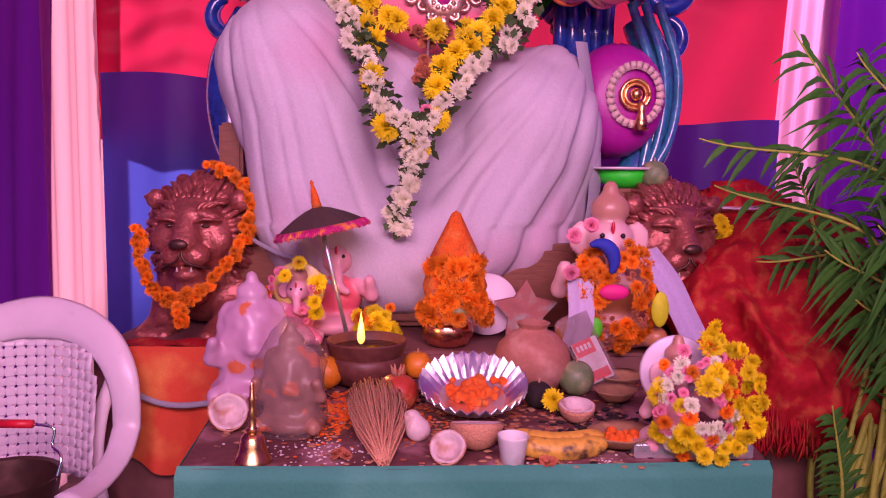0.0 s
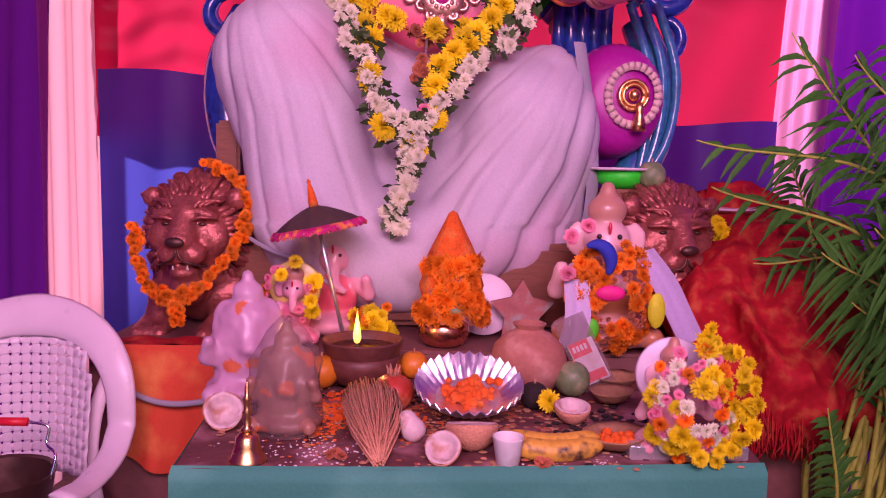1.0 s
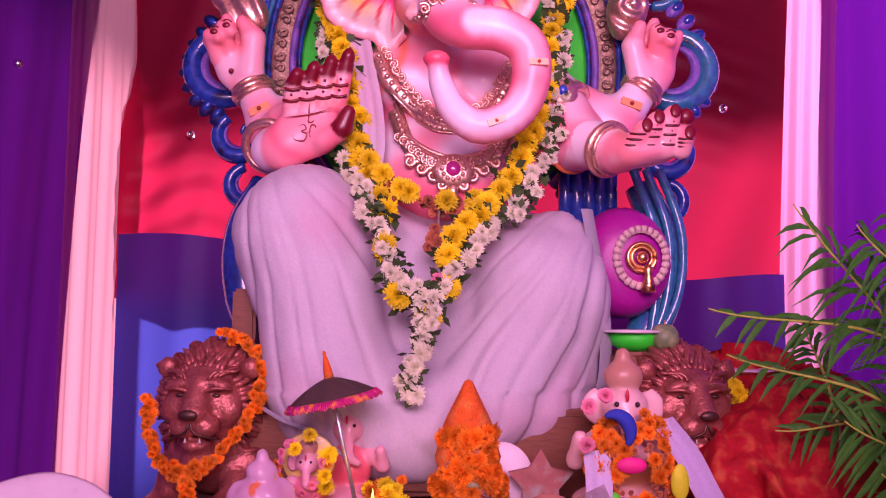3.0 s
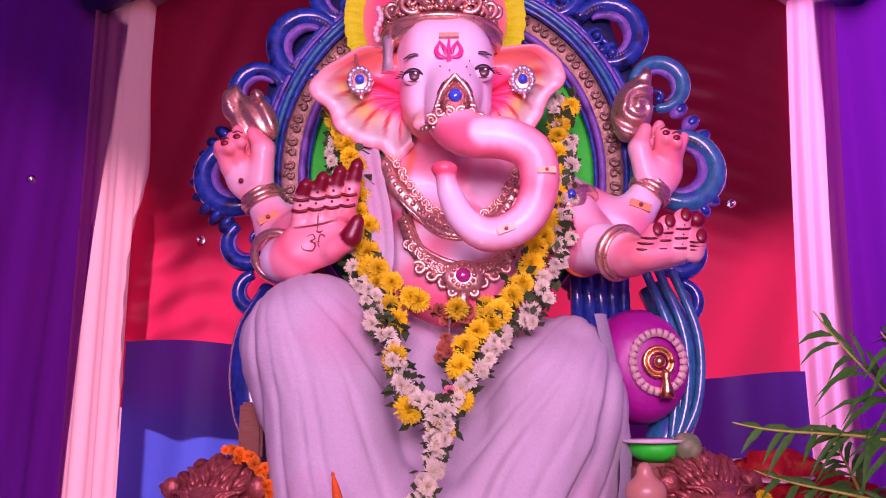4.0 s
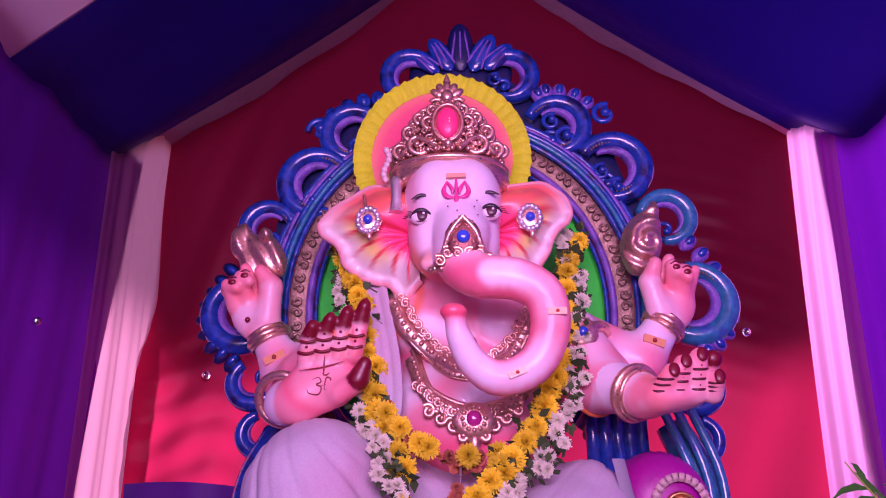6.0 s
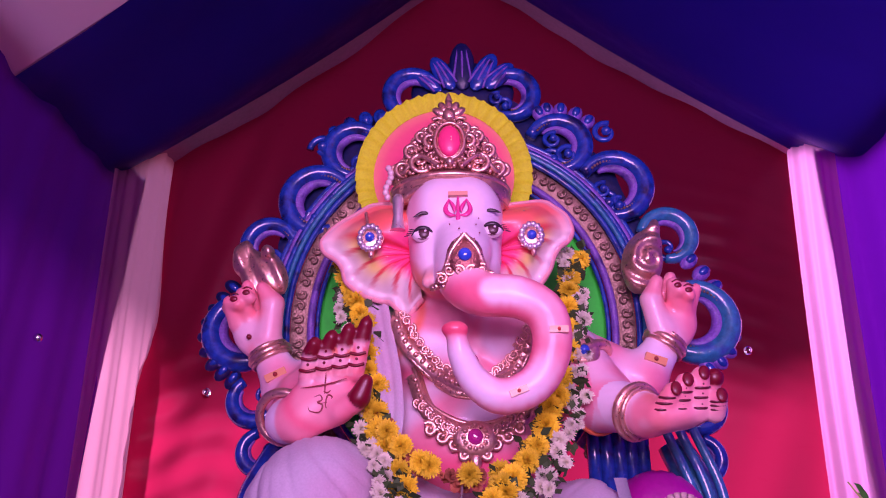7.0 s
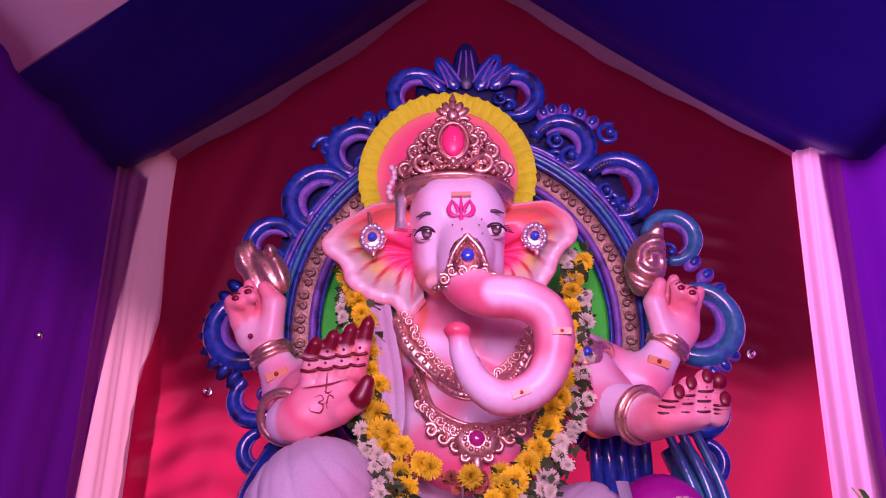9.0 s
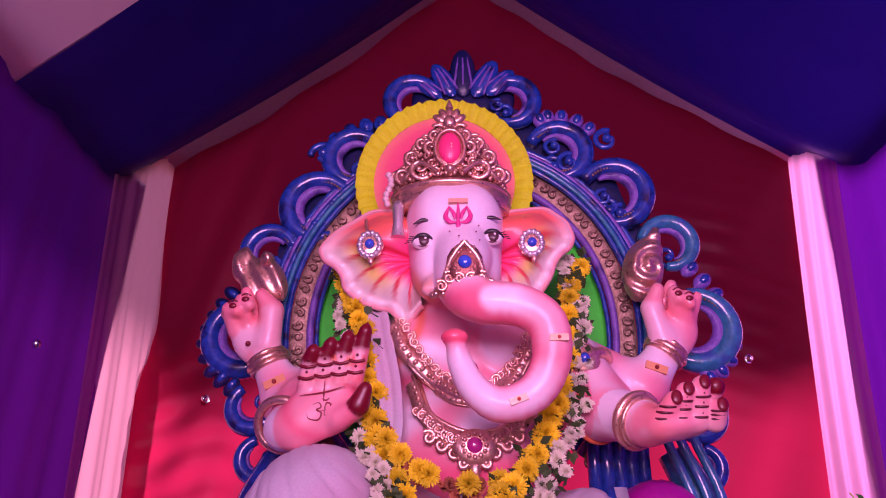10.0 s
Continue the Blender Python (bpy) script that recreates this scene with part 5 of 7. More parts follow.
def scroll(at, r, a0, sx, yy=3.06, blue=SCROLL_BLUE):
    """A C-shaped scroll: thick lacquered rim, violet hollow with gold beading, and an inner curl."""
    n = 40
    q = np.linspace(0, 1, n)
    ang = radians(a0) + sx * radians(265) * q
    rr = r * (1 - 0.12 * q)
    c = np.stack([at[0] + rr * np.cos(ang), np.full(n, yy), at[1] + rr * np.sin(ang)], -1)
    rim = Geo()
    rim.tube(c, 0.24 * r * np.sin(np.pi * (0.12 + 0.83 * q)) ** 0.8 + 0.012, 12, flat=1.3)
    ob = part("scroll", rim, blue, throne, "", 180, off=TO)
    ri = rr * 0.68
    c2 = np.stack([at[0] + ri * np.cos(ang), np.full(n, yy - 0.06 * r), at[1] + ri * np.sin(ang)], -1)[3:-4]
    band = Geo()
    band.tube(c2, 0.2 * r * np.sin(np.pi * np.linspace(0.1, 0.95, len(c2))), 10, flat=0.9)
    part("hollow", band, SCROLL_VIOLET, ob, "violet hollow", 180, off=TO)
    bead = Geo()
    for i in range(2, n - 4):
        p = np.array((at[0] + rr[i] * 0.86 * np.cos(ang[i]), yy - 0.26 * r, at[1] + rr[i] * 0.86 * np.sin(ang[i])))
        bead.ball(p, 0.035 * r + 0.0015, 6)
    part("beading", bead, OLD_GOLD, ob, "gold beading", 180, off=TO)
    k = np.linspace(0, 1, 26)
    a2 = ang[-1] + sx * 2 * np.pi * 0.95 * k
    r2 = r * 0.42 * (1 - 0.75 * k)
    cc = np.array((at[0] + (rr[-1] - 0.42 * r) * np.cos(ang[-1]), 0, at[1] + (rr[-1] - 0.42 * r) * np.sin(ang[-1])))
    inner_c = np.stack([cc[0] + r2 * np.cos(a2), yy - 0.1 * r * k, cc[2] + r2 * np.sin(a2)], -1)
    cu = Geo()
    cu.tube(inner_c, 0.13 * r * (1 - 0.4 * k), 8)
    cu.ball(inner_c[-1] + (0, -0.06 * r, 0), 0.16 * r, 12)
    part("curl", cu, SCROLL_BLUE, ob, "", 180, off=TO)


for (px, pz), r, a0, sx in (((0.26, 3.52), 0.115, 150, -1), ((-0.185, 3.53), 0.115, 10, 1), ((0.46, 3.255), 0.13, 155, -1), ((-0.44, 3.24), 0.125, 20, 1),
                            ((0.69, 3.045), 0.145, 150, -1), ((-0.59, 3.0), 0.145, 30, 1), ((0.895, 2.81), 0.108, 165, -1), ((-0.79, 2.8), 0.105, 15, 1),
                            ((0.96, 2.44), 0.15, 95, -1), ((-0.87, 2.43), 0.14, 85, 1), ((0.93, 2.1), 0.09, 60, -1), ((-0.81, 2.15), 0.088, 120, 1),
                            ((0.92, 1.9), 0.075, 80, -1), ((-0.77, 1.95), 0.075, 100, 1)):
    scroll((px, pz), r, a0, sx, blue=SCROLL_TEAL if px > 0.85 and pz > 2.3 else SCROLL_BLUE)
# balls and second curls in the hollows of the large scrolls
for px, pz, r in ((0.44, 3.28, 0.036), (0.5, 3.2, 0.042), (0.64, 3.03, 0.034), (0.7, 2.95, 0.04), (-0.53, 3.01, 0.034), (-0.6, 2.92, 0.036), (-0.58, 3.26, 0.05), (0.675, 3.31, 0.045), (0.2, 3.5, 0.03)):
    g = Geo()
    q = np.linspace(0, 1, 26)
    aa = 1.2 + (5.6 * q if px > 0 else np.pi - 1.2 - 5.6 * q)
    g.tube(np.stack([px + r * (1.25 - 0.75 * q) * np.cos(aa), 3.05 - 0.02 * q, pz + r * (1.25 - 0.75 * q) * np.sin(aa)], -1), r * 0.34 * (1 - 0.3 * q), 8)
    g.ball((px, 3.02, pz), r * 0.5, 12)
    part("curl", g, SCROLL_BLUE, throne, "small blue curl", 180, off=TO)
# apex crest: overlapping leaves on a solid ground
g = Geo()
g.ball((0.045, 3.1, 3.57), (0.24, 0.03, 0.17), 28)
part("crest_board", g, DARK_BLUE, throne, "dark blue ground of the crest", 180, off=TO)
for i, (dx, dz, w, h, tl) in enumerate(((0, 0.16, 0.06, 0.13, 0), (-0.09, 0.12, 0.045, 0.1, -28), (0.1, 0.12, 0.05, 0.11, 28), (-0.16, 0.07, 0.035, 0.08, -50), (0.17, 0.09, 0.045, 0.09, 45))):
    g = Geo()
    g.ball((0, 0, 0), (w, 0.026, h), 16, m=pose(0, 0, 0, 0, tl, 0))
    for o in (-0.5, 0.0, 0.5):
        c_ = np.array(pose(0, 0, 0, 0, tl, 0).to_3x3()) @ np.array([[o * w * (1 - 0.5 * e), -0.024 * (1 - e * e * 0.8) * (1 - 0.3 * abs(o)), (e * 0.85) * h] for e in np.linspace(-0.9, 0.9, 9)]).T
        g.tube(c_.T, 0.006, 6, mat=1)
    me = g.mesh("crest_leaf", [DARK_BLUE if i == 0 else SCROLL_BLUE, SCROLL_VIOLET], 180)
    me.transform(Matrix.Translation((0.045 + dx, 3.06 - 0.005 * i, 3.53 + dz)))
    part("crest_leaf", me, None, throne, off=TO)


def petals(pts, n, w, h, mat):
    c = spline(pts, n)
    d = np.gradient(c, axis=0)
    for i in range(n):
        tl = math.degrees(math.atan2(d[i][0], d[i][2])) + 90
        g = Geo()
        g.ball((0, 0, 0), (w, 0.022, h), 12)
        g.ball((0, -0.016, -0.2 * h), (w * 0.55, 0.014, h * 0.6), 10, mat=1)
        me = g.mesh("petal", [mat, SCROLL_BLUE], 180)
        me.transform(Matrix.Translation(c[i]) @ pose(0, 0, 0, 0, tl, 0))
        part("petal", me, None, throne, off=TO)


petals([(0.39, 3.05, 3.42), (0.44, 3.05, 3.435), (0.53, 3.05, 3.42), (0.6, 3.05, 3.37)], 5, 0.034, 0.046, SCROLL_VIOLET)
petals([(-0.33, 3.05, 3.42), (-0.43, 3.05, 3.4), (-0.53, 3.05, 3.34)], 4, 0.034, 0.042, SCROLL_BLUE)
petals([(0.97, 3.05, 2.7), (1.04, 3.05, 2.61), (1.09, 3.05, 2.5), (1.1, 3.05, 2.39), (1.06, 3.05, 2.3), (0.99, 3.05, 2.25)], 9, 0.032, 0.044, SCROLL_VIOLET)
petals([(-0.93, 3.05, 2.62), (-0.99, 3.05, 2.52), (-1.02, 3.05, 2.41), (-0.98, 3.05, 2.3), (-0.9, 3.05, 2.23)], 9, 0.028, 0.042, DARK_BLUE)
g = Geo()
g.box((-0.62, 2.42, 0.87), (0.58, 3.3, 1.14), bevel=0.02)
part("seat", g, WOOD, throne, "brown wooden seat block", off=TO)
for sx, x0 in ((-1, -0.68), (1, 0.8)):
    g = Geo()
    g.tube(spline([(x0, 3.0, 1.95), (x0 + 0.07 * sx, 2.96, 1.75), (x0 + 0.05 * sx, 2.92, 1.5), (x0 - 0.03 * sx, 2.9, 1.3), (x0 + 0.03 * sx, 2.88, 1.1), (x0 - 0.02 * sx, 2.88, 0.88)], 40),
           np.interp(np.linspace(0, 1, 40), [0, 0.3, 0.7, 1], [0.06, 0.085, 0.07, 0.09]), 14)
    part("arm", g, SCROLL_TEAL if sx > 0 else SCROLL_BLUE, throne, "curved blue lacquered arm", 180, off=TO)
for q in range(3):
    g = Geo()
    g.tube(spline([(0.75 + 0.05 * q, 2.9, 2.0), (0.82 + 0.05 * q, 2.86, 1.75), (0.81 + 0.04 * q, 2.83, 1.5), (0.77, 2.82, 1.3)], 24), 0.018, 8)
    part("arm_rib", g, SCROLL_TEAL, throne, "blue ridge along the arm", 180, off=TO)
for k in range(5):
    g = Geo()
    g.tube([(0.5 + 0.045 * k, 2.98 - 0.02 * math.sin(k), 1.72), (0.5 + 0.045 * k, 2.97, 2.1)], 0.028, 10)
    part("back_rib", g, SCROLL_BLUE, throne, "ribbed blue lacquer behind the arm", 180, off=TO)
g = Geo()
g.box((0.36, 2.78, 1.74), (0.62, 2.98, 1.77), bevel=0.005)
part("rail", g, WOOD, throne, "red-brown wooden rail", off=TO)
g = Geo()
g.box((-0.7, 2.6, 1.1), (-0.62, 2.98, 1.52), bevel=0.01)
part("rail", g, WOOD, throne, "red-brown wooden rail", off=TO)

# halo behind the head
halo = thing("halo", "pink disc with a ruffled yellow paper rim", "halo", (-0.04, 2.87, 2.62))
a = np.linspace(0, 2 * np.pi, 160)
g = Geo()
hc = np.array((-0.045, 2.87, 3.03))
colr = lambda k: np.array((0.86, 0.05, 0.2)) * (1 - k) + np.array((0.86, 0.3, 0.2)) * k
P, Cc = [], []
for k in (0.0, 0.5, 0.72, 0.8, 0.86):
    P.append([hc + (0.345 * k * np.cos(q), 0, 0.365 * k * np.sin(q)) for q in a])
    Cc.append([colr(max(0, (k - 0.66) / 0.2))] * len(a))
g.grid(P, np.array(Cc), flip=True)
part("disc", g, PAINT, halo, "pink painted disc", 180, off=halo.location)
g = Geo()
ruff = np.sin(46 * a) + 0.5 * np.sin(73 * a + 1)
P = []
for k, dy in ((0.84, -0.004), (0.92, -0.02), (1.0, -0.028), (1.055, -0.02)):
    kk = k + 0.012 * ruff * (k > 0.9)
    P.append(np.stack([hc[0] + 0.345 * kk * np.cos(a), hc[1] + dy + 0.011 * ruff * (k - 0.82) * 6, hc[2] + 0.365 * kk * np.sin(a)], -1))
g.grid(P, flip=True)
part("ruffle", g, shader("yellow_crepe", (0.78, 0.93, 0.01), rough=0.7, scale=120, bump=0.3, vary=0.15, through_light=0.2), halo, "ruffled yellow crepe rim", 180, off=halo.location)

# ---- garlands ----
GY = np.concatenate([spline([(-0.43, 2.82, 2.62), (-0.39, 2.74, 2.5), (-0.345, 2.69, 2.37), (-0.31, 2.66, 2.25), (-0.295, 2.62, 2.12), (-0.27, 2.58, 1.96), (-0.19, 2.5, 1.82), (-0.165, 2.38, 1.7), (-0.14, 2.35, 1.53), (-0.04, 2.33, 1.44)], 60),
                     spline([(-0.04, 2.33, 1.44), (0.02, 2.34, 1.52), (0.03, 2.36, 1.62), (0.085, 2.4, 1.71), (0.16, 2.46, 1.8), (0.235, 2.52, 1.89), (0.29, 2.58, 2.01), (0.34, 2.62, 2.12), (0.39, 2.7, 2.3), (0.41, 2.76, 2.47), (0.44, 2.82, 2.58), (0.5, 2.88, 2.66)], 66)])
garland = thing("marigold_garland", "long garland of yellow marigolds hanging to the lap", "garland", (0, 2.6, 1.44))
g = leaves(GY, 420, 0.03, 0.05, np.array(garland.location))
tagged(part("sprig", g, SPRIG, garland, "dark green sprigs", 180), kind="stuff")
g = Geo()
g.tube(GY - np.array(garland.location), 0.012, 6)
part("string", g, SPRIG, garland, sharp=180)
for i in range(0, 126, 3):
    if 44 < i < 72 and i % 2:
        continue
    for k in range(2):
        flower(MARI, garland, GY[i] + (random.uniform(-0.014, 0.014), -0.02 - 0.012 * k, random.uniform(-0.014, 0.014)), (random.uniform(-0.4, 0.4), -1, random.uniform(-0.3, 0.4)), random.uniform(0.8, 1.0), "marigold")
GW = np.concatenate([spline([(-0.43, 2.8, 2.52), (-0.42, 2.74, 2.4), (-0.34, 2.58, 1.98), (-0.273, 2.5, 1.87), (-0.22, 2.38, 1.76), (-0.166, 2.34, 1.636), (-0.118, 2.32, 1.55), (-0.038, 2.3, 1.494)], 60),
                     spline([(-0.038, 2.3, 1.494), (0.058, 2.33, 1.585), (0.129, 2.38, 1.68), (0.259, 2.48, 1.78), (0.345, 2.55, 1.93), (0.4, 2.62, 2.1), (0.435, 2.7, 2.3), (0.44, 2.76, 2.48), (0.42, 2.8, 2.65)], 70),
                     spline([(-0.038, 2.31, 1.49), (-0.046, 2.3, 1.389), (-0.076, 2.28, 1.3), (-0.09, 2.28, 1.2)], 30)])
wg = thing("white_flower_garland", "garland of small white flowers and green sprigs", "garland", (0, 2.5, 1.2))
tagged(part("sprig", leaves(GW, 700, 0.028, 0.035, np.array(wg.location)), SPRIG, wg, "green sprigs", 180), kind="stuff")
for i in range(0, 160):
    if i > 130 or i % 3 != 2:
        p = GW[i] + (random.uniform(-0.028, 0.028), -0.015 + random.uniform(-0.015, 0.01), random.uniform(-0.014, 0.014))
        flower(MUMS, wg, p, (random.uniform(-0.7, 0.7), -1, random.uniform(-0.5, 0.6)), random.uniform(0.75, 1.05), "white_flower")
flower(PINKS, wg, (-0.005, 2.29, 1.545), (0, -1, 0.2), 0.8, "pink_flower")
# dried garland round the belly
GD = spline([(-0.27, 2.56, 1.98), (-0.2, 2.52, 1.9), (-0.12, 2.5, 1.835), (0.0, 2.48, 1.8), (0.1, 2.5, 1.8), (0.17, 2.52, 1.83)], 40)
dg = thing("wilted_garland", "short garland of browned marigolds across the belly", "garland", (0, 2.5, 1.8))
for i in range(0, 40, 1):
    p = GD[i] + (random.uniform(-0.02, 0.02), random.uniform(-0.02, 0.02), random.uniform(-0.03, 0.03))
    flower(DRIED, dg, p, (random.uniform(-1, 1), -1, random.uniform(-1, 1)), random.uniform(1.1, 1.7), "dried_flower")
for i in (4, 9, 15, 17, 25, 33):
    flower(MARI, dg, GD[i] + (0, -0.03, 0.01), (0, -1, 0), 0.85, "marigold")
g = Geo()
g.tube([(0.0, 2.47, 1.79), (-0.005, 2.45, 1.7), (-0.01, 2.44, 1.62)], 0.004, 6)
for k in range(10):
    g.ball((0.0 - 0.001 * k + 0.012 * (k % 2), 2.44, 1.68 - 0.011 * k), 0.006, 6)
part("bead_tassel", g, SILVER, dg, "silver bead tassel", 180, off=dg.location)
for k in range(7):
    flower(DRIED, dg, (-0.02 + random.uniform(-0.02, 0.02), 2.43, 1.68 + random.uniform(-0.03, 0.04)), (0, -1, 0), 1.3, "dried_flower")

# ---- round bolster with gilt rosette ----
bol = thing("bolster_cushion", "magenta satin bolster with gold rosette and tassel", "cushion", (0.68, 2.85, 1.43))
g = Geo()
a = np.linspace(0, 2 * np.pi, 80, endpoint=False)
pl = 1 + 0.025 * np.abs(np.sin(16 * a))
g.grid([[(0.69 + 0.175 * k * p_ * np.cos(t_), 2.72 + dy, 1.635 + 0.205 * k * p_ * np.sin(t_)) for t_, p_ in zip(a, pl)] for k, dy in ((0.05, 0.0), (0.4, 0.0), (0.7, 0.015), (0.9, 0.05), (1.0, 0.12), (1.0, 0.35), (0.9, 0.42), (0.1, 0.45))], closed=True, caps=True)
part("cover", g, CUSHION, bol, sharp=180, off=bol.location)
rc = np.array((0.725, 2.705, 1.645))
g = Geo()
for i in range(26):
    t_ = 2 * np.pi * i / 26
    g.box((-0.013, -0.006, -0.014), (0.013, 0.006, 0.014), bevel=0.004, m=Matrix.Translation(rc + (0.088 * math.cos(t_), 0, 0.102 * math.sin(t_))) @ pose(0, 0, 0, 0, 90 - math.degrees(t_), 0))
part("rosette_trim", g, shader("cream_lace", (0.75, 0.55, 0.5), rough=0.7, scale=150, bump=0.5), bol, "cream pleated trim", 180, off=bol.location)
g = Geo()
for r, w in ((0.05, 0.008), (0.036, 0.007)):
    g.tube([rc + (r * math.cos(t_), -0.004, r * math.sin(t_)) for t_ in np.linspace(0, 2 * np.pi, 30)], w, 8)
g.ball(rc + (0, -0.012, 0), (0.022, 0.02, 0.022), 14)
g.lathe([(0.008, 0.1), (0.018, 0.08), (0.012, 0.065), (0.022, 0.03), (0.026, 0.0)], 14, rc + (0.018, -0.02, -0.125))
part("tassel", g, BRASS, bol, "gold tassel and boss", 180, off=bol.location)


# ---- lions ----
def lion(name, at, turn, label):
    """A seated lion of painted plaster: maned head, muzzle, chest and forepaws, built facing -y."""
    c = Clay((-0.26, -0.32, -0.02), (0.26, 0.5, 0.56), 0.0075)
    L = (1, 1, 1)
    c.ell((0, 0.08, 0.33), (0.185, 0.12, 0.185), k=0.03, col=L)
    c.ell((0, 0.06, 0.2), (0.14, 0.12, 0.16), k=0.04, col=L)
    c.ell((0, 0.2, 0.22), (0.17, 0.2, 0.2), k=0.05, col=L)
    c.ell((0, 0.3, 0.14), (0.16, 0.2, 0.14), k=0.05, col=L)
    c.ell((0, -0.02, 0.335), (0.125, 0.085, 0.125), k=0.02, col=L)
    for sx in (-1, 1):
        c.ell((sx * 0.055, -0.085, 0.395), (0.048, 0.03, 0.02), (0, sx * 18, 0), k=0.015, col=L)
        c.ell((sx * 0.085, -0.06, 0.315), (0.04, 0.035, 0.045), k=0.02, col=L)
        c.ell((sx * 0.033, -0.115, 0.272), (0.042, 0.04, 0.034), k=0.012, col=L)
        c.ell((sx * 0.13, -0.015, 0.438), (0.034, 0.022, 0.034), k=0.01, col=L)
    c.cap((0, -0.085, 0.395), (0, -0.125, 0.315), 0.03, 0.042, k=0.02, col=L)
    c.ell((0, -0.15, 0.312), (0.04, 0.022, 0.022), k=0.008, col=L)
    c.ell((0, -0.095, 0.215), (0.045, 0.045, 0.024), k=0.01, col=L)
    c.ell((0, -0.07, 0.165), (0.055, 0.045, 0.06), k=0.02, col=L)
    for sx in (-1, 1):
        c.cap((sx * 0.11, 0.1, 0.2), (sx * 0.1, -0.04, 0.05), 0.06, 0.05, k=0.03, col=L)
        for j in range(3):
            c.cap((sx * 0.1 + 0.032 * (j - 1), -0.06, 0.045), (sx * 0.1 + 0.035 * (j - 1), -0.13, 0.028), 0.028, 0.024, k=0.01, col=L)
    V, F, _ = c.surface()
    N = normals(V, F)
    x, y, z = V.T
    a = np.arctan2(x, z - 0.32)
    rr = np.hypot(x, z - 0.32)
    mane = step(y, -0.035, 0.015) * step(0.56 - z, -0.1, 0.02) * step(z, 0.1, 0.16)
    wob = np.array([noise.noise(Vector(p * 14)) for p in V])
    V = V + N * (mane * 0.013 * (np.sin(26 * a + 5 * wob) + 0.6 * np.sin(47 * a + 7 * wob + 30 * y)))[:, None]
    g = Geo()
    g.add(V, F)
    for ring_i, (r0, r1, y0, y1, nn) in enumerate(((0.11, 0.155, -0.045, -0.01, 44), (0.13, 0.185, -0.015, 0.04, 50), (0.15, 0.205, 0.03, 0.09, 54), (0.15, 0.212, 0.07, 0.15, 54))):
        for i in range(nn):
            t_ = 2 * math.pi * (i + 0.5 * ring_i) / nn + random.uniform(-0.05, 0.05)
            if ring_i == 0 and math.sin(t_) < -0.55:
                continue
            q = np.linspace(0, 1, 7)
            rr_ = r0 + (r1 - r0) * q * random.uniform(0.85, 1.1)
            tt = t_ + 0.16 * (1 if math.cos(t_) > 0 else -1) * q ** 2 * random.uniform(-1.2, 0.3)
            sz_ = 1.0 + 0.35 * (math.sin(t_) < -0.3)
            g.tube(np.stack([rr_ * np.cos(tt), y0 + (y1 - y0) * q - 0.014 * np.sin(np.pi * q), 0.325 + sz_ * rr_ * np.sin(tt)], -1), 0.0105 * np.sin(np.linspace(0.9, 3.0, 7)) + 0.001, 6)
    for sx in (-1, 1):
        g.ball((sx * 0.056, -0.1, 0.362), (0.013, 0.007, 0.006), 10, mat=1)
        g.tube(spline([(sx * 0.025, -0.112, 0.374), (sx * 0.06, -0.118, 0.384), (sx * 0.1, -0.092, 0.38)], 10), 0.006, 6)
    for sx in (-1, 1):
        g.lathe([(0.005, 0), (0.001, 0.014)], 6, (sx * 0.022, -0.13, 0.226), mat=2)
        g.tube(spline([(0, -0.152, 0.3), (sx * 0.012, -0.158, 0.262), (sx * 0.05, -0.14, 0.244), (sx * 0.075, -0.11, 0.236)], 14), 0.0035, 6, mat=1)
        for j in range(3):
            g.tube(spline([(sx * (0.035 + 0.012 * j), -0.108 + 0.008 * j, 0.408 + 0.005 * j), (sx * (0.05 + 0.016 * j), -0.1 + 0.012 * j, 0.43), (sx * (0.085 + 0.01 * j), -0.07, 0.432)], 8), 0.006, 6)
    g.ball((0, -0.172, 0.312), (0.03, 0.012, 0.016), 12, mat=1)
    return whole(name, g, [LION_PAINT, IRON, CARD], label, "statue", sharp=180, m=Matrix.Translation(at) @ pose(0, 0, 0, 0, 0, turn) @ Matrix.Scale(1.0, 4))


lion("lion_statue", (-0.715, 2.42, 0.83), -4, "bronze-painted plaster lion with orange garland on red-cloth ledge")
lion("lion_statue", (0.79, 2.46, 0.83), 6, "bronze-painted plaster lion beside heaped maroon cloth")


def ruff_garland(name, pts, n, meshes, label, size=1.0):
    c = spline(pts, n)
    root = thing(name, label, "garland", tuple(c[len(c) // 2]))
    for i in range(n):
        for k in range(2):
            flower(meshes, root, c[i] + np.random.uniform(-0.014, 0.014, 3), (random.uniform(-0.8, 0.8), -1, random.uniform(-0.6, 0.6)), size * random.uniform(0.75, 1.05), "marigold")
    return root


ruff_garland("lion_garland", [(-0.68, 2.45, 1.38), (-0.58, 2.42, 1.32), (-0.55, 2.38, 1.2), (-0.58, 2.31, 1.1), (-0.65, 2.25, 1.02), (-0.72, 2.22, 0.98), (-0.8, 2.24, 1.02), (-0.86, 2.3, 1.11), (-0.875, 2.34, 1.18)], 64, MARI_O, "orange marigold garland round the lion's mane", 0.58)
ruff_garland("lion_garland", [(-0.7, 2.24, 1.0), (-0.71, 2.2, 0.96), (-0.69, 2.16, 0.92)], 12, MARI_O, "short orange marigold tail over the paws", 0.6)
ruff_garland("lion_garland", [(0.945, 2.42, 1.22), (0.95, 2.4, 1.14), (0.93, 2.38, 1.07), (0.9, 2.34, 1.01), (0.87, 2.32, 0.97)], 14, MARI, "yellow marigold garland beside the lion's cheek", 0.6)


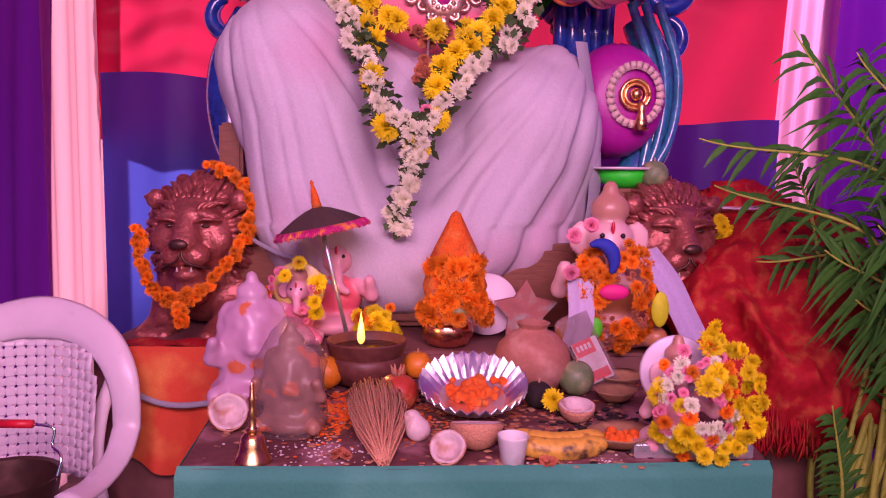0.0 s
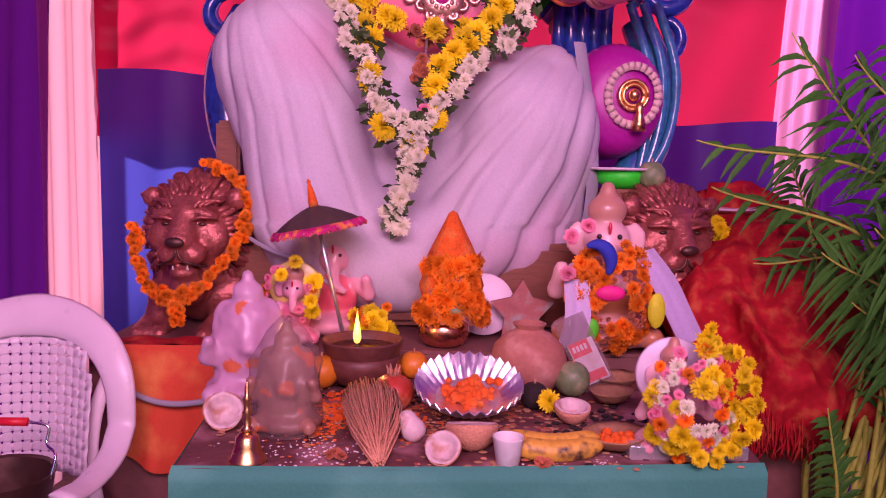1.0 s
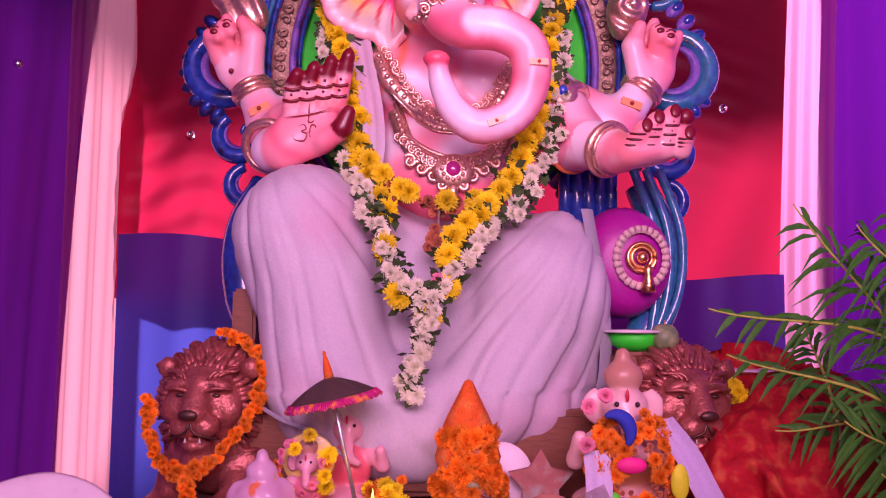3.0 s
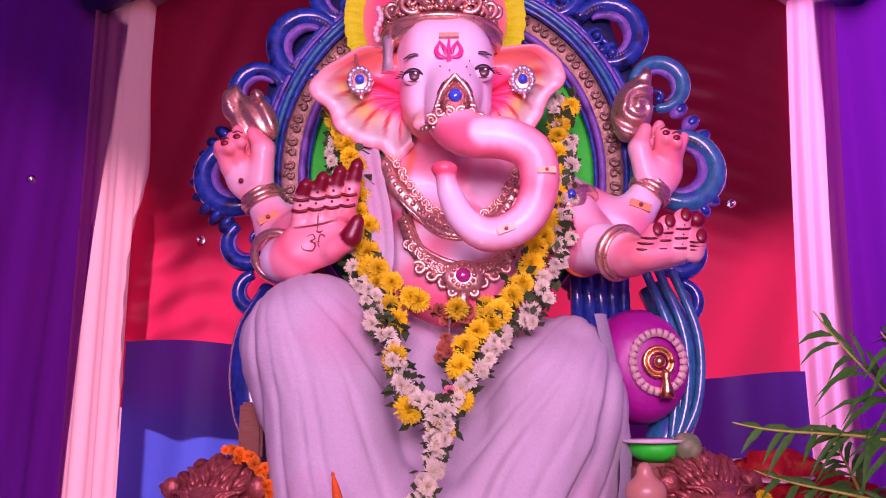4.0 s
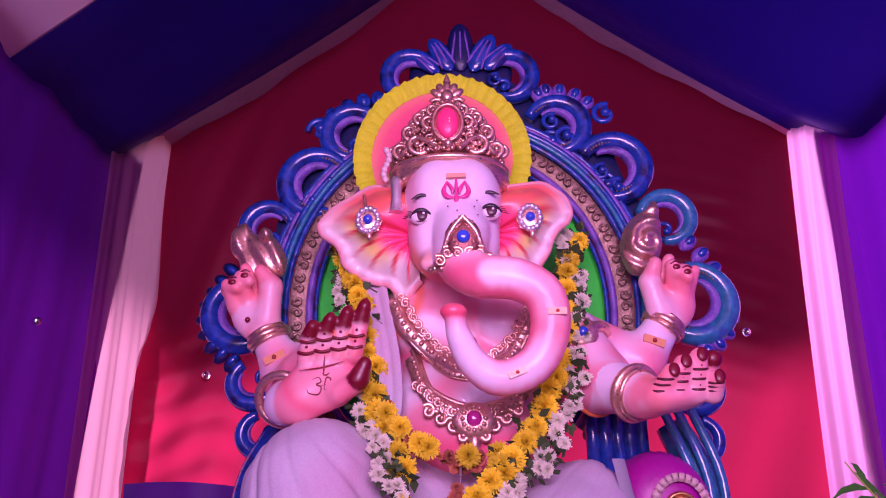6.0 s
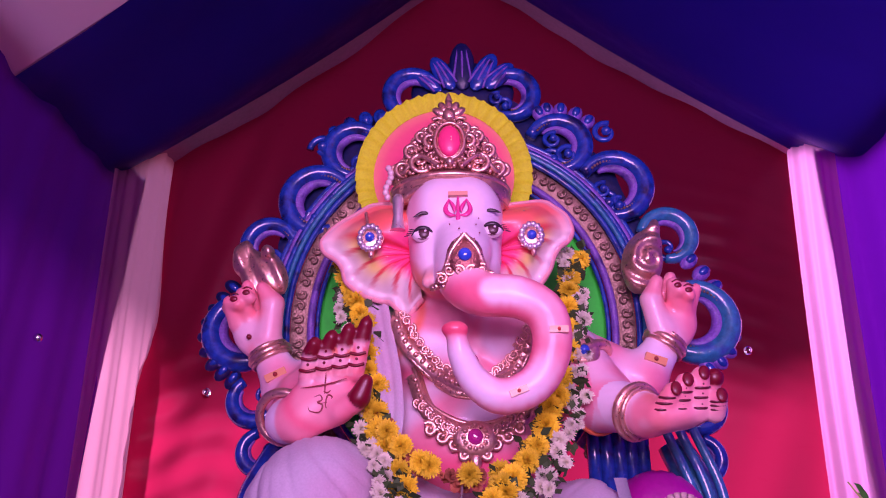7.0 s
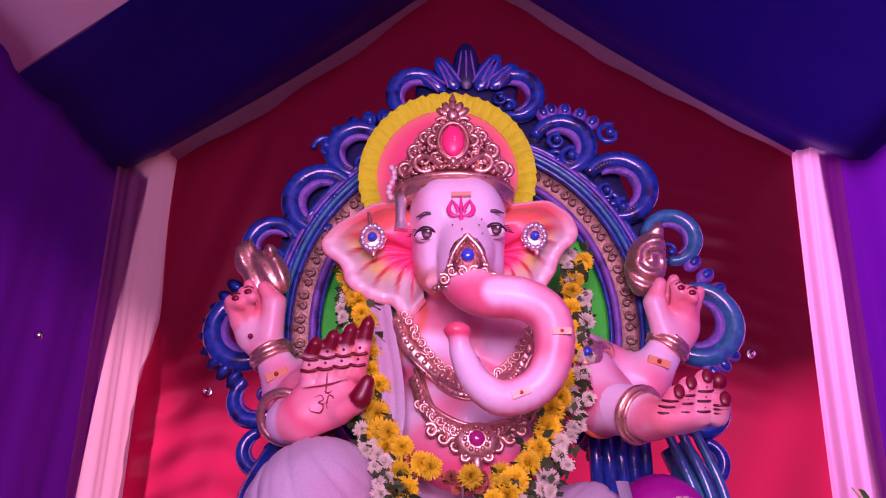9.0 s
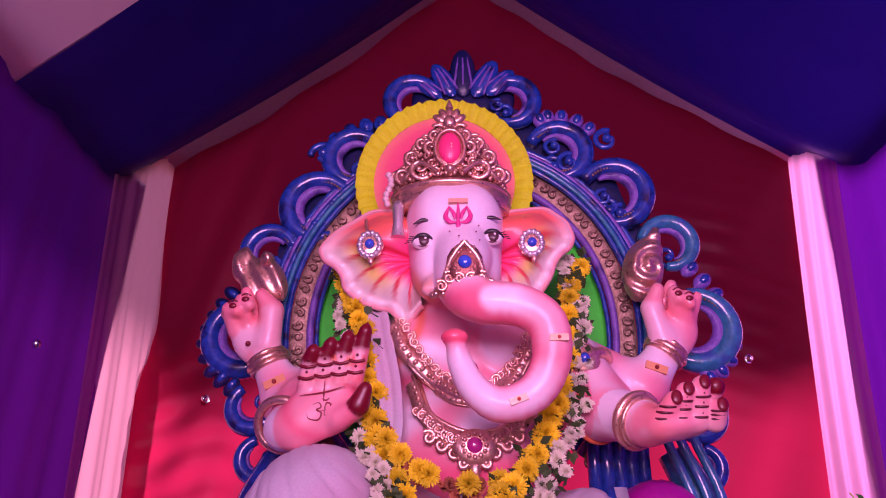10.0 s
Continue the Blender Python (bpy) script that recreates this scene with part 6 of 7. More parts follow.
# ---- offering table ----
TZ, SZ = 0.8, 0.86
table = thing("offering_table", "low table covered in teal cloth with a dusty top", "table", (0.1, 1.75, 0))
u, v = np.meshgrid(np.linspace(0, 1, 70), np.linspace(0, 1, 40), indexing="ij")
wav = 0.0025 * np.sin(19 * u + 7 * v) + 0.002 * np.sin(41 * u - 13 * v)
g = Geo()
xa, xb = -0.46 - 0.05 * v, 0.68 + 0.07 * v
g.grid(np.stack([xa + (xb - xa) * u, 1.395 + 0.05 * u * (1 - v) + 0.71 * v - 0.012 * np.sin(np.pi * u) * (1 - v), TZ - 0.001 + wav], -1))
part("top_cloth", g, TOP_CLOTH, table, "dusty reddish table top", 180, off=table.location)
g = Geo()
fold = 0.012 * np.sin(23 * u + 2 * v) * v + 0.006 * np.sin(57 * u + 4 * v) * v
g.grid(np.stack([-0.463 + 1.146 * u, 1.402 + 0.05 * u - 0.012 * np.sin(np.pi * u) - 0.02 * step(v, 0, 0.03) - fold, TZ + 0.006 - 0.55 * v], -1), flip=True)
part("front_cloth", g, TEAL_CLOTH, table, "teal cloth hanging at the front", 180, off=table.location)
for sx, x0 in ((-1, -0.463), (1, 0.685)):
    g = Geo()
    g.grid(np.stack([x0 + sx * (0.05 * u + 0.008 * np.sin(30 * u) * v), 1.39 + (0.05 if sx > 0 else 0) + 0.69 * u, TZ - 0.5 * v], -1), flip=sx > 0)
    part("side_cloth", g, TEAL_CLOTH, table, "", 180, off=table.location)
for px in (-0.4, 0.62):
    for py in (1.46, 2.04):
        g = Geo()
        g.box((px - 0.02, py - 0.02, 0), (px + 0.02, py + 0.02, TZ - 0.004), bevel=0.004)
        part("leg", g, WOOD, table, off=table.location)


def spread(name, at, r, n, size, mat, label, cat, flat=0.5):
    """A scatter of crumbs lying on the table."""
    g = Geo()
    for _ in range(n):
        q = np.random.normal(size=2) * r
        q = np.clip(q, (-0.42 - at[0], 1.43 - at[1]), (0.64 - at[0], 2.07 - at[1])) if at[2] == TZ else q
        q = q + np.random.uniform(-0.01, 0.01, 2)
        s = size * random.uniform(0.5, 1.3)
        g.ball((at[0] + q[0], at[1] + q[1], at[2] + s * flat * 0.4), (s, s * random.uniform(0.5, 1), s * flat), 6)
    return whole(name, g, mat, label, cat, kind="stuff")


spread("orange_powder", (-0.19, 1.78, TZ), (0.045, 0.07), 170, 0.009, ORANGE_PASTE, "heap of orange powder spilt on the table", "powder")
spread("ash", (-0.11, 1.87, TZ), (0.07, 0.03), 70, 0.008, DARK, "black burnt crumbs beside the lamp bowl", "ash")
spread("rice_grains", (-0.2, 1.5, TZ), (0.08, 0.05), 160, 0.0028, CARD, "pale rice grains strewn on the table", "rice")
spread("rice_grains", (0.3, 1.46, TZ), (0.05, 0.02), 70, 0.0028, CARD, "pale rice grains strewn on the table", "rice")
spread("dry_petals", (0.2, 1.75, TZ), (0.26, 0.16), 280, 0.009, DRY_FLOWER, "dried petals littering the table top", "petals", 0.3)
spread("dry_petals", (0.0, 1.8, TZ), (0.3, 0.2), 420, 0.007, COIR, "brown husk crumbs strewn over the table", "crumbs", 0.3)
spread("dry_petals", (0.3, 1.6, TZ), (0.16, 0.1), 260, 0.008, LEAF_BOWL, "dry leaf scraps among the bowls", "scraps", 0.3)
spread("dry_petals", (-0.13, 1.7, TZ), (0.1, 0.09), 500, 0.005, ORANGE_PASTE, "orange dust and petals round the husk", "powder", 0.4)
spread("dry_petals", (0.42, 1.65, TZ), (0.07, 0.08), 120, 0.009, DARK, "dark wilted petals among the bowls", "petals", 0.5)
for px, py in ((-0.16, 1.46), (0.235, 1.43)):
    root = thing("fallen_flower", "small dark red flower fallen on the table", "flower", (px, py, TZ))
    for k in range(3):
        flower(DRIED, root, (px + random.uniform(-0.015, 0.015), py + random.uniform(-0.01, 0.01), TZ + 0.008), (random.uniform(-0.5, 0.5), -0.4, 1), 0.9, "petal_head")

# bell
bell = thing("brass_hand_bell", "polished brass hand bell with turned handle", "bell", (-0.332, 1.448, TZ))
g = Geo()
g.lathe([(0.0, 0.004), (0.033, 0.002), (0.037, 0.0), (0.036, 0.006), (0.03, 0.014), (0.025, 0.03), (0.022, 0.048), (0.014, 0.056), (0.006, 0.058)], 28)
part("body", g, BRASS, bell, sharp=60)
g = Geo()
g.lathe([(0.011, 0.056), (0.013, 0.062), (0.007, 0.068), (0.009, 0.08), (0.006, 0.088), (0.01, 0.095), (0.006, 0.102), (0.007, 0.118), (0.009, 0.124), (0.004, 0.13), (0.005, 0.145), (0.001, 0.155)], 18)
part("handle", g, BRASS, bell, sharp=60)


def coconut_half(at, r, tilt, turn, label, dome=False):
    ob = thing("coconut_half", label, "coconut", at, turn)
    a = np.linspace(0, np.pi / 2, 9)
    m = pose(0, 0, 0, tilt)
    lift = Matrix.Translation((0, 0, r * (0.92 if tilt else 1.0)))
    g = Geo()
    g.lathe([(r * np.sin(q) + 0.0005, -r * np.cos(q)) for q in a] + [(r * 0.94, 0.0)], 26, caps=dome, wave=lambda t: 1 + 0.03 * np.sin(3 * t) + 0.015 * np.sin(11 * t))
    part("shell", g, COIR, ob, "brown fibrous shell", 180, m=lift @ m)
    g = Geo()
    g.lathe([(r * 0.96, 0.001), (r * 0.9, 0.003), (r * 0.76, 0.0), (r * 0.6, -0.3 * r), (r * 0.35, -0.48 * r), (0.001, -0.54 * r)], 24, caps=False, wave=lambda t: 1 + 0.02 * np.sin(5 * t))
    part("flesh", g, COCO_WHITE, ob, "white flesh", 180, m=lift @ m)
    return ob


coconut_half((-0.425, 1.63, TZ), 0.043, 55, 20, "fresh coconut half leaning on the wrapped figure")
coconut_half((0.046, 1.44, TZ), 0.036, 48, -15, "broken coconut half with white flesh")
coconut_half((0.349, 1.70, TZ), 0.042, 10, 0, "coconut half holding wilted petals")
coconut_half((0.108, 1.53, TZ), 0.055, -16, 0, "upturned brown coconut shell", True)
cp = Clay((-0.05, -0.05, -0.01), (0.05, 0.05, 0.09), 0.005)
cp.ell((0, 0, 0.03), (0.032, 0.028, 0.03), k=0.01).ell((-0.012, 0.012, 0.055), (0.024, 0.022, 0.024), k=0.012)
Vc, Fc, _ = cp.surface()
g = Geo()
g.add(Vc, Fc)
whole("coconut_piece", g, COCO_WHITE, "lump of white coconut flesh with browned edges", "coconut", m=Matrix.Translation((-0.012, 1.56, TZ)) @ pose(0, 0, 0, 0, 0, 25) @ Matrix.Scale(0.85, 4))

# coconut husk tuft
husk = thing("coconut_husk", "tuft of brown coconut fibre tapering to a point", "husk", (-0.1, 1.58, TZ))
g = Geo()
for i in range(260):
    s = random.uniform(-1, 1)
    h = random.uniform(0, 1)
    p0 = np.array((-0.115 + 0.062 * s, 1.69 + 0.03 * h, TZ + 0.05 + 0.045 * h * (1 - s * s) ** 0.5))
    p2 = np.array((-0.075 + random.uniform(-0.012, 0.012), 1.405 + random.uniform(0, 0.1), TZ + 0.003 + 0.015 * h))
    p1 = (p0 + p2) / 2 + (0.022 * s, 0, 0.02 * h + random.uniform(-0.004, 0.008))
    g.tube(spline([p0, p1, p2], 6), 0.0022, 4)
tagged(part("fibre", g, COIR, husk, "brown coir fibre", 180, off=husk.location), kind="stuff")
g = Geo()
g.tube(spline([(-0.116, 1.69, TZ + 0.045), (-0.11, 1.62, TZ + 0.043), (-0.095, 1.52, TZ + 0.028), (-0.078, 1.42, TZ + 0.012)], 14), np.linspace(0.055, 0.011, 14), 16, flat=0.7, up=(0, 0, 1))
part("core", g, COIR, husk, "", 180, off=husk.location)


# fruit
def fruit(name, at, r, mat, label, squash=0.95, crown=False):
    ob = thing(name, label, "fruit", at)
    g = Geo()
    q = np.linspace(0, np.pi, 14)
    g.lathe([(max(0.0005, r * np.sin(t) * (1 + 0.04 * np.cos(t))), r * squash * (1 - np.cos(t)) - 0.1 * r * np.exp(-((t - np.pi) / 0.35) ** 2)) for t in q], 22, wave=lambda a: 1 + 0.02 * np.sin(5 * a))
    part("flesh", g, mat, ob, sharp=180)
    g = Geo()
    if crown:
        for k in range(6):
            t = k * np.pi / 3
            g.tube([(0.008 * np.cos(t), 0.008 * np.sin(t), 2 * r * squash - 0.006), (0.016 * np.cos(t), 0.016 * np.sin(t), 2 * r * squash + 0.02)], [0.006, 0.001], 5)
    else:
        g.tube([(0, 0, 2 * r * squash - 0.012), (0.002, 0, 2 * r * squash + 0.008)], 0.0025, 6)
    part("stalk", g, COIR, ob, sharp=180)
    return ob


fruit("pomegranate", (-0.064, 1.77, TZ), 0.05, FRUIT_RED, "dull red pomegranate with a dry crown", 0.9, True)
fruit("apple", (-0.089, 1.98, TZ), 0.04, FRUIT_RED, "small red apple beside the lamp bowl")
fruit("orange_fruit", (-0.02, 2.06, TZ), 0.04, FRUIT_ORANGE, "ripe orange beside the copper pot")
fruit("peach", (-0.257, 1.95, TZ), 0.046, FRUIT_ORANGE, "orange-pink round fruit behind the wrapped figure")
fruit("green_coconut", (0.388, 1.91, TZ), 0.046, FRUIT_GREEN, "round green fruit with dark scratches", 1.0)
fruit("fig", (0.275, 1.8, TZ), 0.035, DARK, "small shrivelled black fruit")
rt = thing("yellow_blossom", "small yellow blossom beside the black fruit", "flower", (0.3, 1.78, TZ))
flower(MARI, rt, (0.3, 1.735, TZ + 0.04), (0.2, -1, 0.4), 0.6, "marigold")

# lamp bowl with a flame
diya = thing("oil_lamp_bowl", "dark clay lamp bowl with a burning wick", "lamp", (-0.155, 2.0, TZ))
g = Geo()
g.lathe([(0.05, 0.0), (0.075, 0.01), (0.1, 0.05), (0.1, 0.075), (0.094, 0.08), (0.1, 0.09), (0.108, 0.118), (0.104, 0.122), (0.096, 0.115), (0.088, 0.085), (0.06, 0.08), (0.001, 0.078)], 40)
part("bowl", g, SOOT, diya, sharp=60)
g = Geo()
g.lathe([(0.09, 0.1), (0.05, 0.101), (0.001, 0.101)], 32)
part("oil", g, shader("dark_oil", (0.02, 0.006, 0.006), rough=0.06, bump=0, vary=0.1), diya, "dark oil", 180)
g = Geo()
g.lathe([(0.004, 0.095), (0.014, 0.1), (0.004, 0.112), (0.003, 0.118)], 10, (-0.012, -0.03, 0))
part("wick", g, DARK, diya, "burnt wick", 180)
g = Geo()
g.lathe([(0.002, 0.114), (0.008, 0.12), (0.0105, 0.132), (0.008, 0.155), (0.004, 0.178), (0.0006, 0.2)], 14, (-0.012, -0.03, 0))
part("flame", g, flame_mat, diya, "pointed yellow flame", 180)
fl = new("flame_light", bpy.data.lights.new("flame_light", "POINT"))
fl.data.energy, fl.data.color, fl.data.shadow_soft_size = 0.8, (1.0, 0.5, 0.15), 0.012
fl.matrix_world = pose(-0.167, 1.94, TZ + 0.165)

# copper pot with orange-smeared coconut
kal = thing("copper_pot", "copper pot with orange-smeared coconut and flowers", "pot", (0.085, 2.2, SZ))
g = Geo()
g.lathe([(0.035, 0), (0.06, 0.01), (0.076, 0.04), (0.072, 0.07), (0.05, 0.09), (0.046, 0.1), (0.062, 0.11), (0.058, 0.112), (0.02, 0.1)], 36, (-0.02, 0, 0))
part("pot", g, COPPER, kal, "shiny copper pot", 60)
g = Geo()
g.lathe([(0.03, 0.1), (0.08, 0.13), (0.092, 0.175), (0.078, 0.22), (0.066, 0.25), (0.07, 0.262), (0.058, 0.29), (0.034, 0.34), (0.012, 0.388), (0.001, 0.395)], 30, wave=lambda a: 1 + 0.05 * np.sin(3 * a) + 0.03 * np.sin(7 * a))
part("coconut", g, ORANGE_PASTE, kal, "pointed coconut covered in orange paste", 180)
for i in range(230):
    t_, k = random.uniform(-2.7, -0.4), random.random()
    zz = 0.08 + 0.17 * abs(math.sin(t_ * 1.5 + 0.6)) * k + 0.02 * k if i % 3 else 0.225 + 0.03 * random.random()
    rr = 0.1 if i % 3 else 0.075
    flower(DRIED if i % 4 == 1 else MARI_O, kal, np.array(kal.location) + (rr * math.cos(t_) * 1.05, rr * math.sin(t_), zz), (math.cos(t_), math.sin(t_), random.uniform(-0.5, 0.5)), random.uniform(0.5, 0.8) * (1.3 if i % 2 else 0.55), "petal_head")
g = Geo()
g.ball((0.0, -0.1, 0.12), (0.035, 0.01, 0.014), 12, m=pose(0, 0, 0, 0, 8, 0))
part("leaf", g, FRUIT_GREEN, kal, "dull green leaf", 180)

# clay pot
g = Geo()
g.lathe([(0.035, 0.0), (0.07, 0.012), (0.095, 0.055), (0.1, 0.085), (0.09, 0.12), (0.06, 0.15), (0.04, 0.158), (0.036, 0.165), (0.044, 0.178), (0.04, 0.18), (0.032, 0.165), (0.03, 0.14), (0.001, 0.13)], 44)
whole("clay_pot", g, CLAY, "round unglazed terracotta water pot", "pot", sharp=50, m=Matrix.Translation((0.281, 1.96, TZ)))

# foil plate
plate = thing("foil_plate", "pleated silver foil plate with orange sweet", "plate", (0.112, 1.74, TZ))
g = Geo()
n = 120
a = np.linspace(0, 2 * np.pi, n, endpoint=False)
ridge_w = 0.006 * np.sign(np.sin(30 * a)) * np.abs(np.sin(30 * a)) ** 0.5
P = []
for r, h, k in ((0.001, 0.012, 0), (0.085, 0.012, 0), (0.095, 0.02, 0.5), (0.118, 0.042, 1), (0.138, 0.06, 1), (0.14, 0.058, 1)):
    P.append(np.stack([r * np.cos(a), r * np.sin(a), h + k * ridge_w], -1))
g.grid(P, closed=True)
part("dish", g, FOIL, plate, "silver foil dish", 30, m=pose(0, 0, 0.036, 18) @ Matrix.Scale(0.9, 4))
g = Geo()
g.grid([np.stack([r * np.cos(a), r * np.sin(a), h + k * ridge_w - 0.004], -1) for r, h, k in ((0.04, 0.01, 0), (0.085, 0.01, 0), (0.096, 0.018, 0.5), (0.118, 0.04, 1), (0.14, 0.058, 1))], closed=True, flip=True)
part("underside", g, CARD, plate, "white card underside", 30, m=pose(0, 0, 0.036, 18) @ Matrix.Scale(0.9, 4))
sw = Clay((-0.12, -0.1, -0.02), (0.12, 0.1, 0.08), 0.0035)
for i in range(70):
    sw.ell((random.gauss(0, 0.03), random.gauss(0, 0.026), 0.016 + random.uniform(0, 0.022)), random.uniform(0.008, 0.014), k=0.005)
Vc, Fc, _ = sw.surface()
Vc[:, 2] = np.maximum(Vc[:, 2], 0.012)
g = Geo()
g.add(Vc, Fc)
part("sweet", g, ORANGE_PASTE, plate, "crumbly orange sweet", 180, m=pose(0, 0, 0.036, 18) @ Matrix.Scale(0.9, 4))

# cup
cup = thing("paper_cup", "small white cup with dark dregs", "cup", (0.173, 1.44, TZ))
cup.scale = (0.74, 0.74, 0.8)
g = Geo()
g.lathe([(0.028, 0.0), (0.031, 0.002), (0.04, 0.066), (0.042, 0.07), (0.041, 0.072), (0.038, 0.068), (0.034, 0.03), (0.001, 0.03)], 32)
part("wall", g, CARD, cup, sharp=60)
g = Geo()
g.lathe([(0.036, 0.045), (0.02, 0.05), (0.001, 0.052)], 20, wave=lambda a: 1 + 0.03 * np.sin(4 * a))
part("dregs", g, DARK, cup, "dark dregs", 180)

# bananas
for k, (dy, dz, bend) in enumerate(((0.0, 0.02, 0.035), (-0.035, 0.018, 0.03))):
    ban = thing("banana", "overripe yellow banana with black patches", "banana", (0.27, 1.52 + dy, TZ), group="bananas on the table")
    q = np.linspace(-1, 1, 22)
    g = Geo()
    g.tube(np.stack([0.1 * q, -bend * (1 - q ** 2) * 0.6, dz + 0.012 * q ** 2], -1), 0.02 * (1 - np.abs(q) ** 6) + 0.004, 6)
    part("skin", g, BANANA, ban, sharp=180)
    g = Geo()
    g.tube([(-0.1, 0, dz + 0.012), (-0.12, 0.012, dz + 0.02)], 0.005, 6)
    part("stalk", g, DARK, ban, sharp=180)


def leaf_bowl(at, r, label, turn=0):
    b = thing("leaf_bowl", label, "bowl", at, turn)
    g = Geo()
    q = np.linspace(0, 1, 8)
    g.lathe([(0.001 + r * k, 0.004 + 0.035 * k ** 2.5) for k in q] + [(r * 0.97, 0.034), (r * 0.6, 0.012), (0.001, 0.008)], 30, wave=lambda a: 1 + 0.09 * np.sin(2 * a) + 0.03 * np.sin(7 * a))
    part("leaf", g, LEAF_BOWL, b, sharp=180)
    return b


b = leaf_bowl((0.408, 1.53, TZ), 0.07, "dried leaf bowl with orange sweet")
g = Geo()
for i in range(16):
    g.ball((random.uniform(-0.032, 0.032), random.uniform(-0.028, 0.028), 0.018 + random.uniform(0, 0.01)), random.uniform(0.009, 0.015), 8)
tagged(part("sweet", g, ORANGE_PASTE, b, "orange sweet", 180), kind="stuff")
leaf_bowl((0.473, 1.84, TZ), 0.055, "small empty dried leaf bowl")
leaf_bowl((0.52, 1.98, TZ), 0.06, "dark leaf bowl beside the packet")

# packet with a red label
pk = thing("incense_packet", "clear packet with red and white label", "packet", (0.43, 1.98, TZ))
m = pose(0.0, 0, 0.1, 68, 0, 0) @ pose(0, 0, 0, 0, 0, 24)
g = Geo()
u, v = np.meshgrid(np.linspace(-1, 1, 16), np.linspace(-1, 1, 20), indexing="ij")
for s in (-1, 1):
    g.grid(np.stack([0.045 * u, 0.1 * v, s * 0.014 * (1 - u ** 2) * (1 - v ** 4) + 0.003 * np.sin(9 * u + 5 * v)], -1), flip=s < 0)
part("film", g, FILM, pk, "clear crinkled film", 180, m=m)
g = Geo()
g.box((-0.036, -0.085, -0.004), (0.036, 0.03, 0.004), bevel=0.002)
part("card", g, CARD, pk, "white card", m=m)
g = Geo()
g.box((-0.034, -0.01, 0.0045), (0.02, 0.03, 0.0065))
g.box((-0.034, -0.08, 0.0045), (0.03, -0.055, 0.0065))
part("label_panel", g, RED_PRINT, pk, "red printed panel", m=m)
for k in range(4):
    g = Geo()
    g.box((-0.028 + 0.011 * k, 0.004, 0.007), (-0.021 + 0.011 * k, 0.019, 0.0085))
    part("print_bar", g, CARD, pk, "white printed bar", m=m)


# ---- small figures ----
def figure(name, at, h, col, accent, label, turn=0, film=False, halo_col=None):
    """A small seated figure with an elephant head, one plain shape."""
    c = Clay((-0.45 * h, -0.4 * h, -0.02), (0.45 * h, 0.35 * h, 1.08 * h), h * 0.018)
    c.ell((0, 0, 0.1 * h), (0.32 * h, 0.26 * h, 0.11 * h), k=0.04 * h, col=col)
    c.ell((0, 0.02 * h, 0.32 * h), (0.2 * h, 0.16 * h, 0.2 * h), k=0.05 * h, col=accent if not film else col)
    c.ell((0, 0, 0.66 * h), (0.14 * h, 0.13 * h, 0.13 * h), k=0.04 * h, col=col)
    c.cap((0, -0.08 * h, 0.62 * h), (0.02 * h, -0.2 * h, 0.45 * h), 0.055 * h, 0.045 * h, k=0.03 * h, col=col)
    c.cap((0.02 * h, -0.2 * h, 0.45 * h), (0.1 * h, -0.2 * h, 0.4 * h), 0.045 * h, 0.03 * h, k=0.02 * h, col=col)
    for s in (-1, 1):
        c.ell((s * 0.17 * h, 0.03 * h, 0.66 * h), (0.08 * h, 0.025 * h, 0.11 * h), k=0.03 * h, col=col)
        c.cap((s * 0.18 * h, 0, 0.45 * h), (s * 0.3 * h, -0.1 * h, 0.36 * h), 0.07 * h, 0.055 * h, k=0.03 * h, col=col)
        c.cap((s * 0.3 * h, -0.1 * h, 0.36 * h), (s * 0.28 * h, -0.17 * h, 0.5 * h), 0.05 * h, 0.045 * h, k=0.03 * h, col=col)
        c.cap((s * 0.12 * h, -0.05 * h, 0.14 * h), (s * 0.26 * h, -0.2 * h, 0.1 * h), 0.08 * h, 0.07 * h, k=0.03 * h, col=accent)
    if film:
        c.ell((0, 0.02 * h, 0.4 * h), (0.27 * h, 0.2 * h, 0.42 * h), k=0.1 * h, col=col)
    c.ell((0, 0.02 * h, 0.84 * h), (0.12 * h, 0.11 * h, 0.1 * h), k=0.02 * h, col=accent if film else (0.5, 0.25, 0.18))
    c.ell((0, 0.02 * h, 0.95 * h), (0.05 * h, 0.05 * h, 0.07 * h), k=0.03 * h, col=accent if film else (0.5, 0.25, 0.18))
    V, F, C = c.surface(0.02 * h)
    if film:
        spots = np.array([noise.noise(Vector(p * 26)) for p in V])
        C = np.where((spots > 0.42)[:, None], np.array((0.62, 0.16, 0.06)), C)
        wr = np.array([noise.noise(Vector(p * 45)) for p in V])
        V = V + normals(V, F) * (0.003 * wr)[:, None]
    g = Geo()
    g.add(V, F, C)
    if not film:
        for s in (-1, 1):
            g.ball((s * 0.06 * h, -0.125 * h, 0.69 * h), 0.016 * h, 8, (0.03, 0.01, 0.02))
        g.ball((0, -0.135 * h, 0.74 * h), (0.012 * h, 0.01 * h, 0.04 * h), 8, (0.6, 0.02, 0.06))
    if halo_col is not None:
        g.lathe([(0.001, 0), (0.28 * h, 0.0), (0.32 * h, 0.02 * h), (0.3 * h, 0.035 * h), (0.001, 0.02 * h)], 30, (0, 0.1 * h, 0.68 * h), pose(0, 0, 0, 90), halo_col)
    return whole(name, g, PAINT, label, "statue", sharp=180, m=Matrix.Translation(at) @ pose(0, 0, 0, 0, 0, turn))


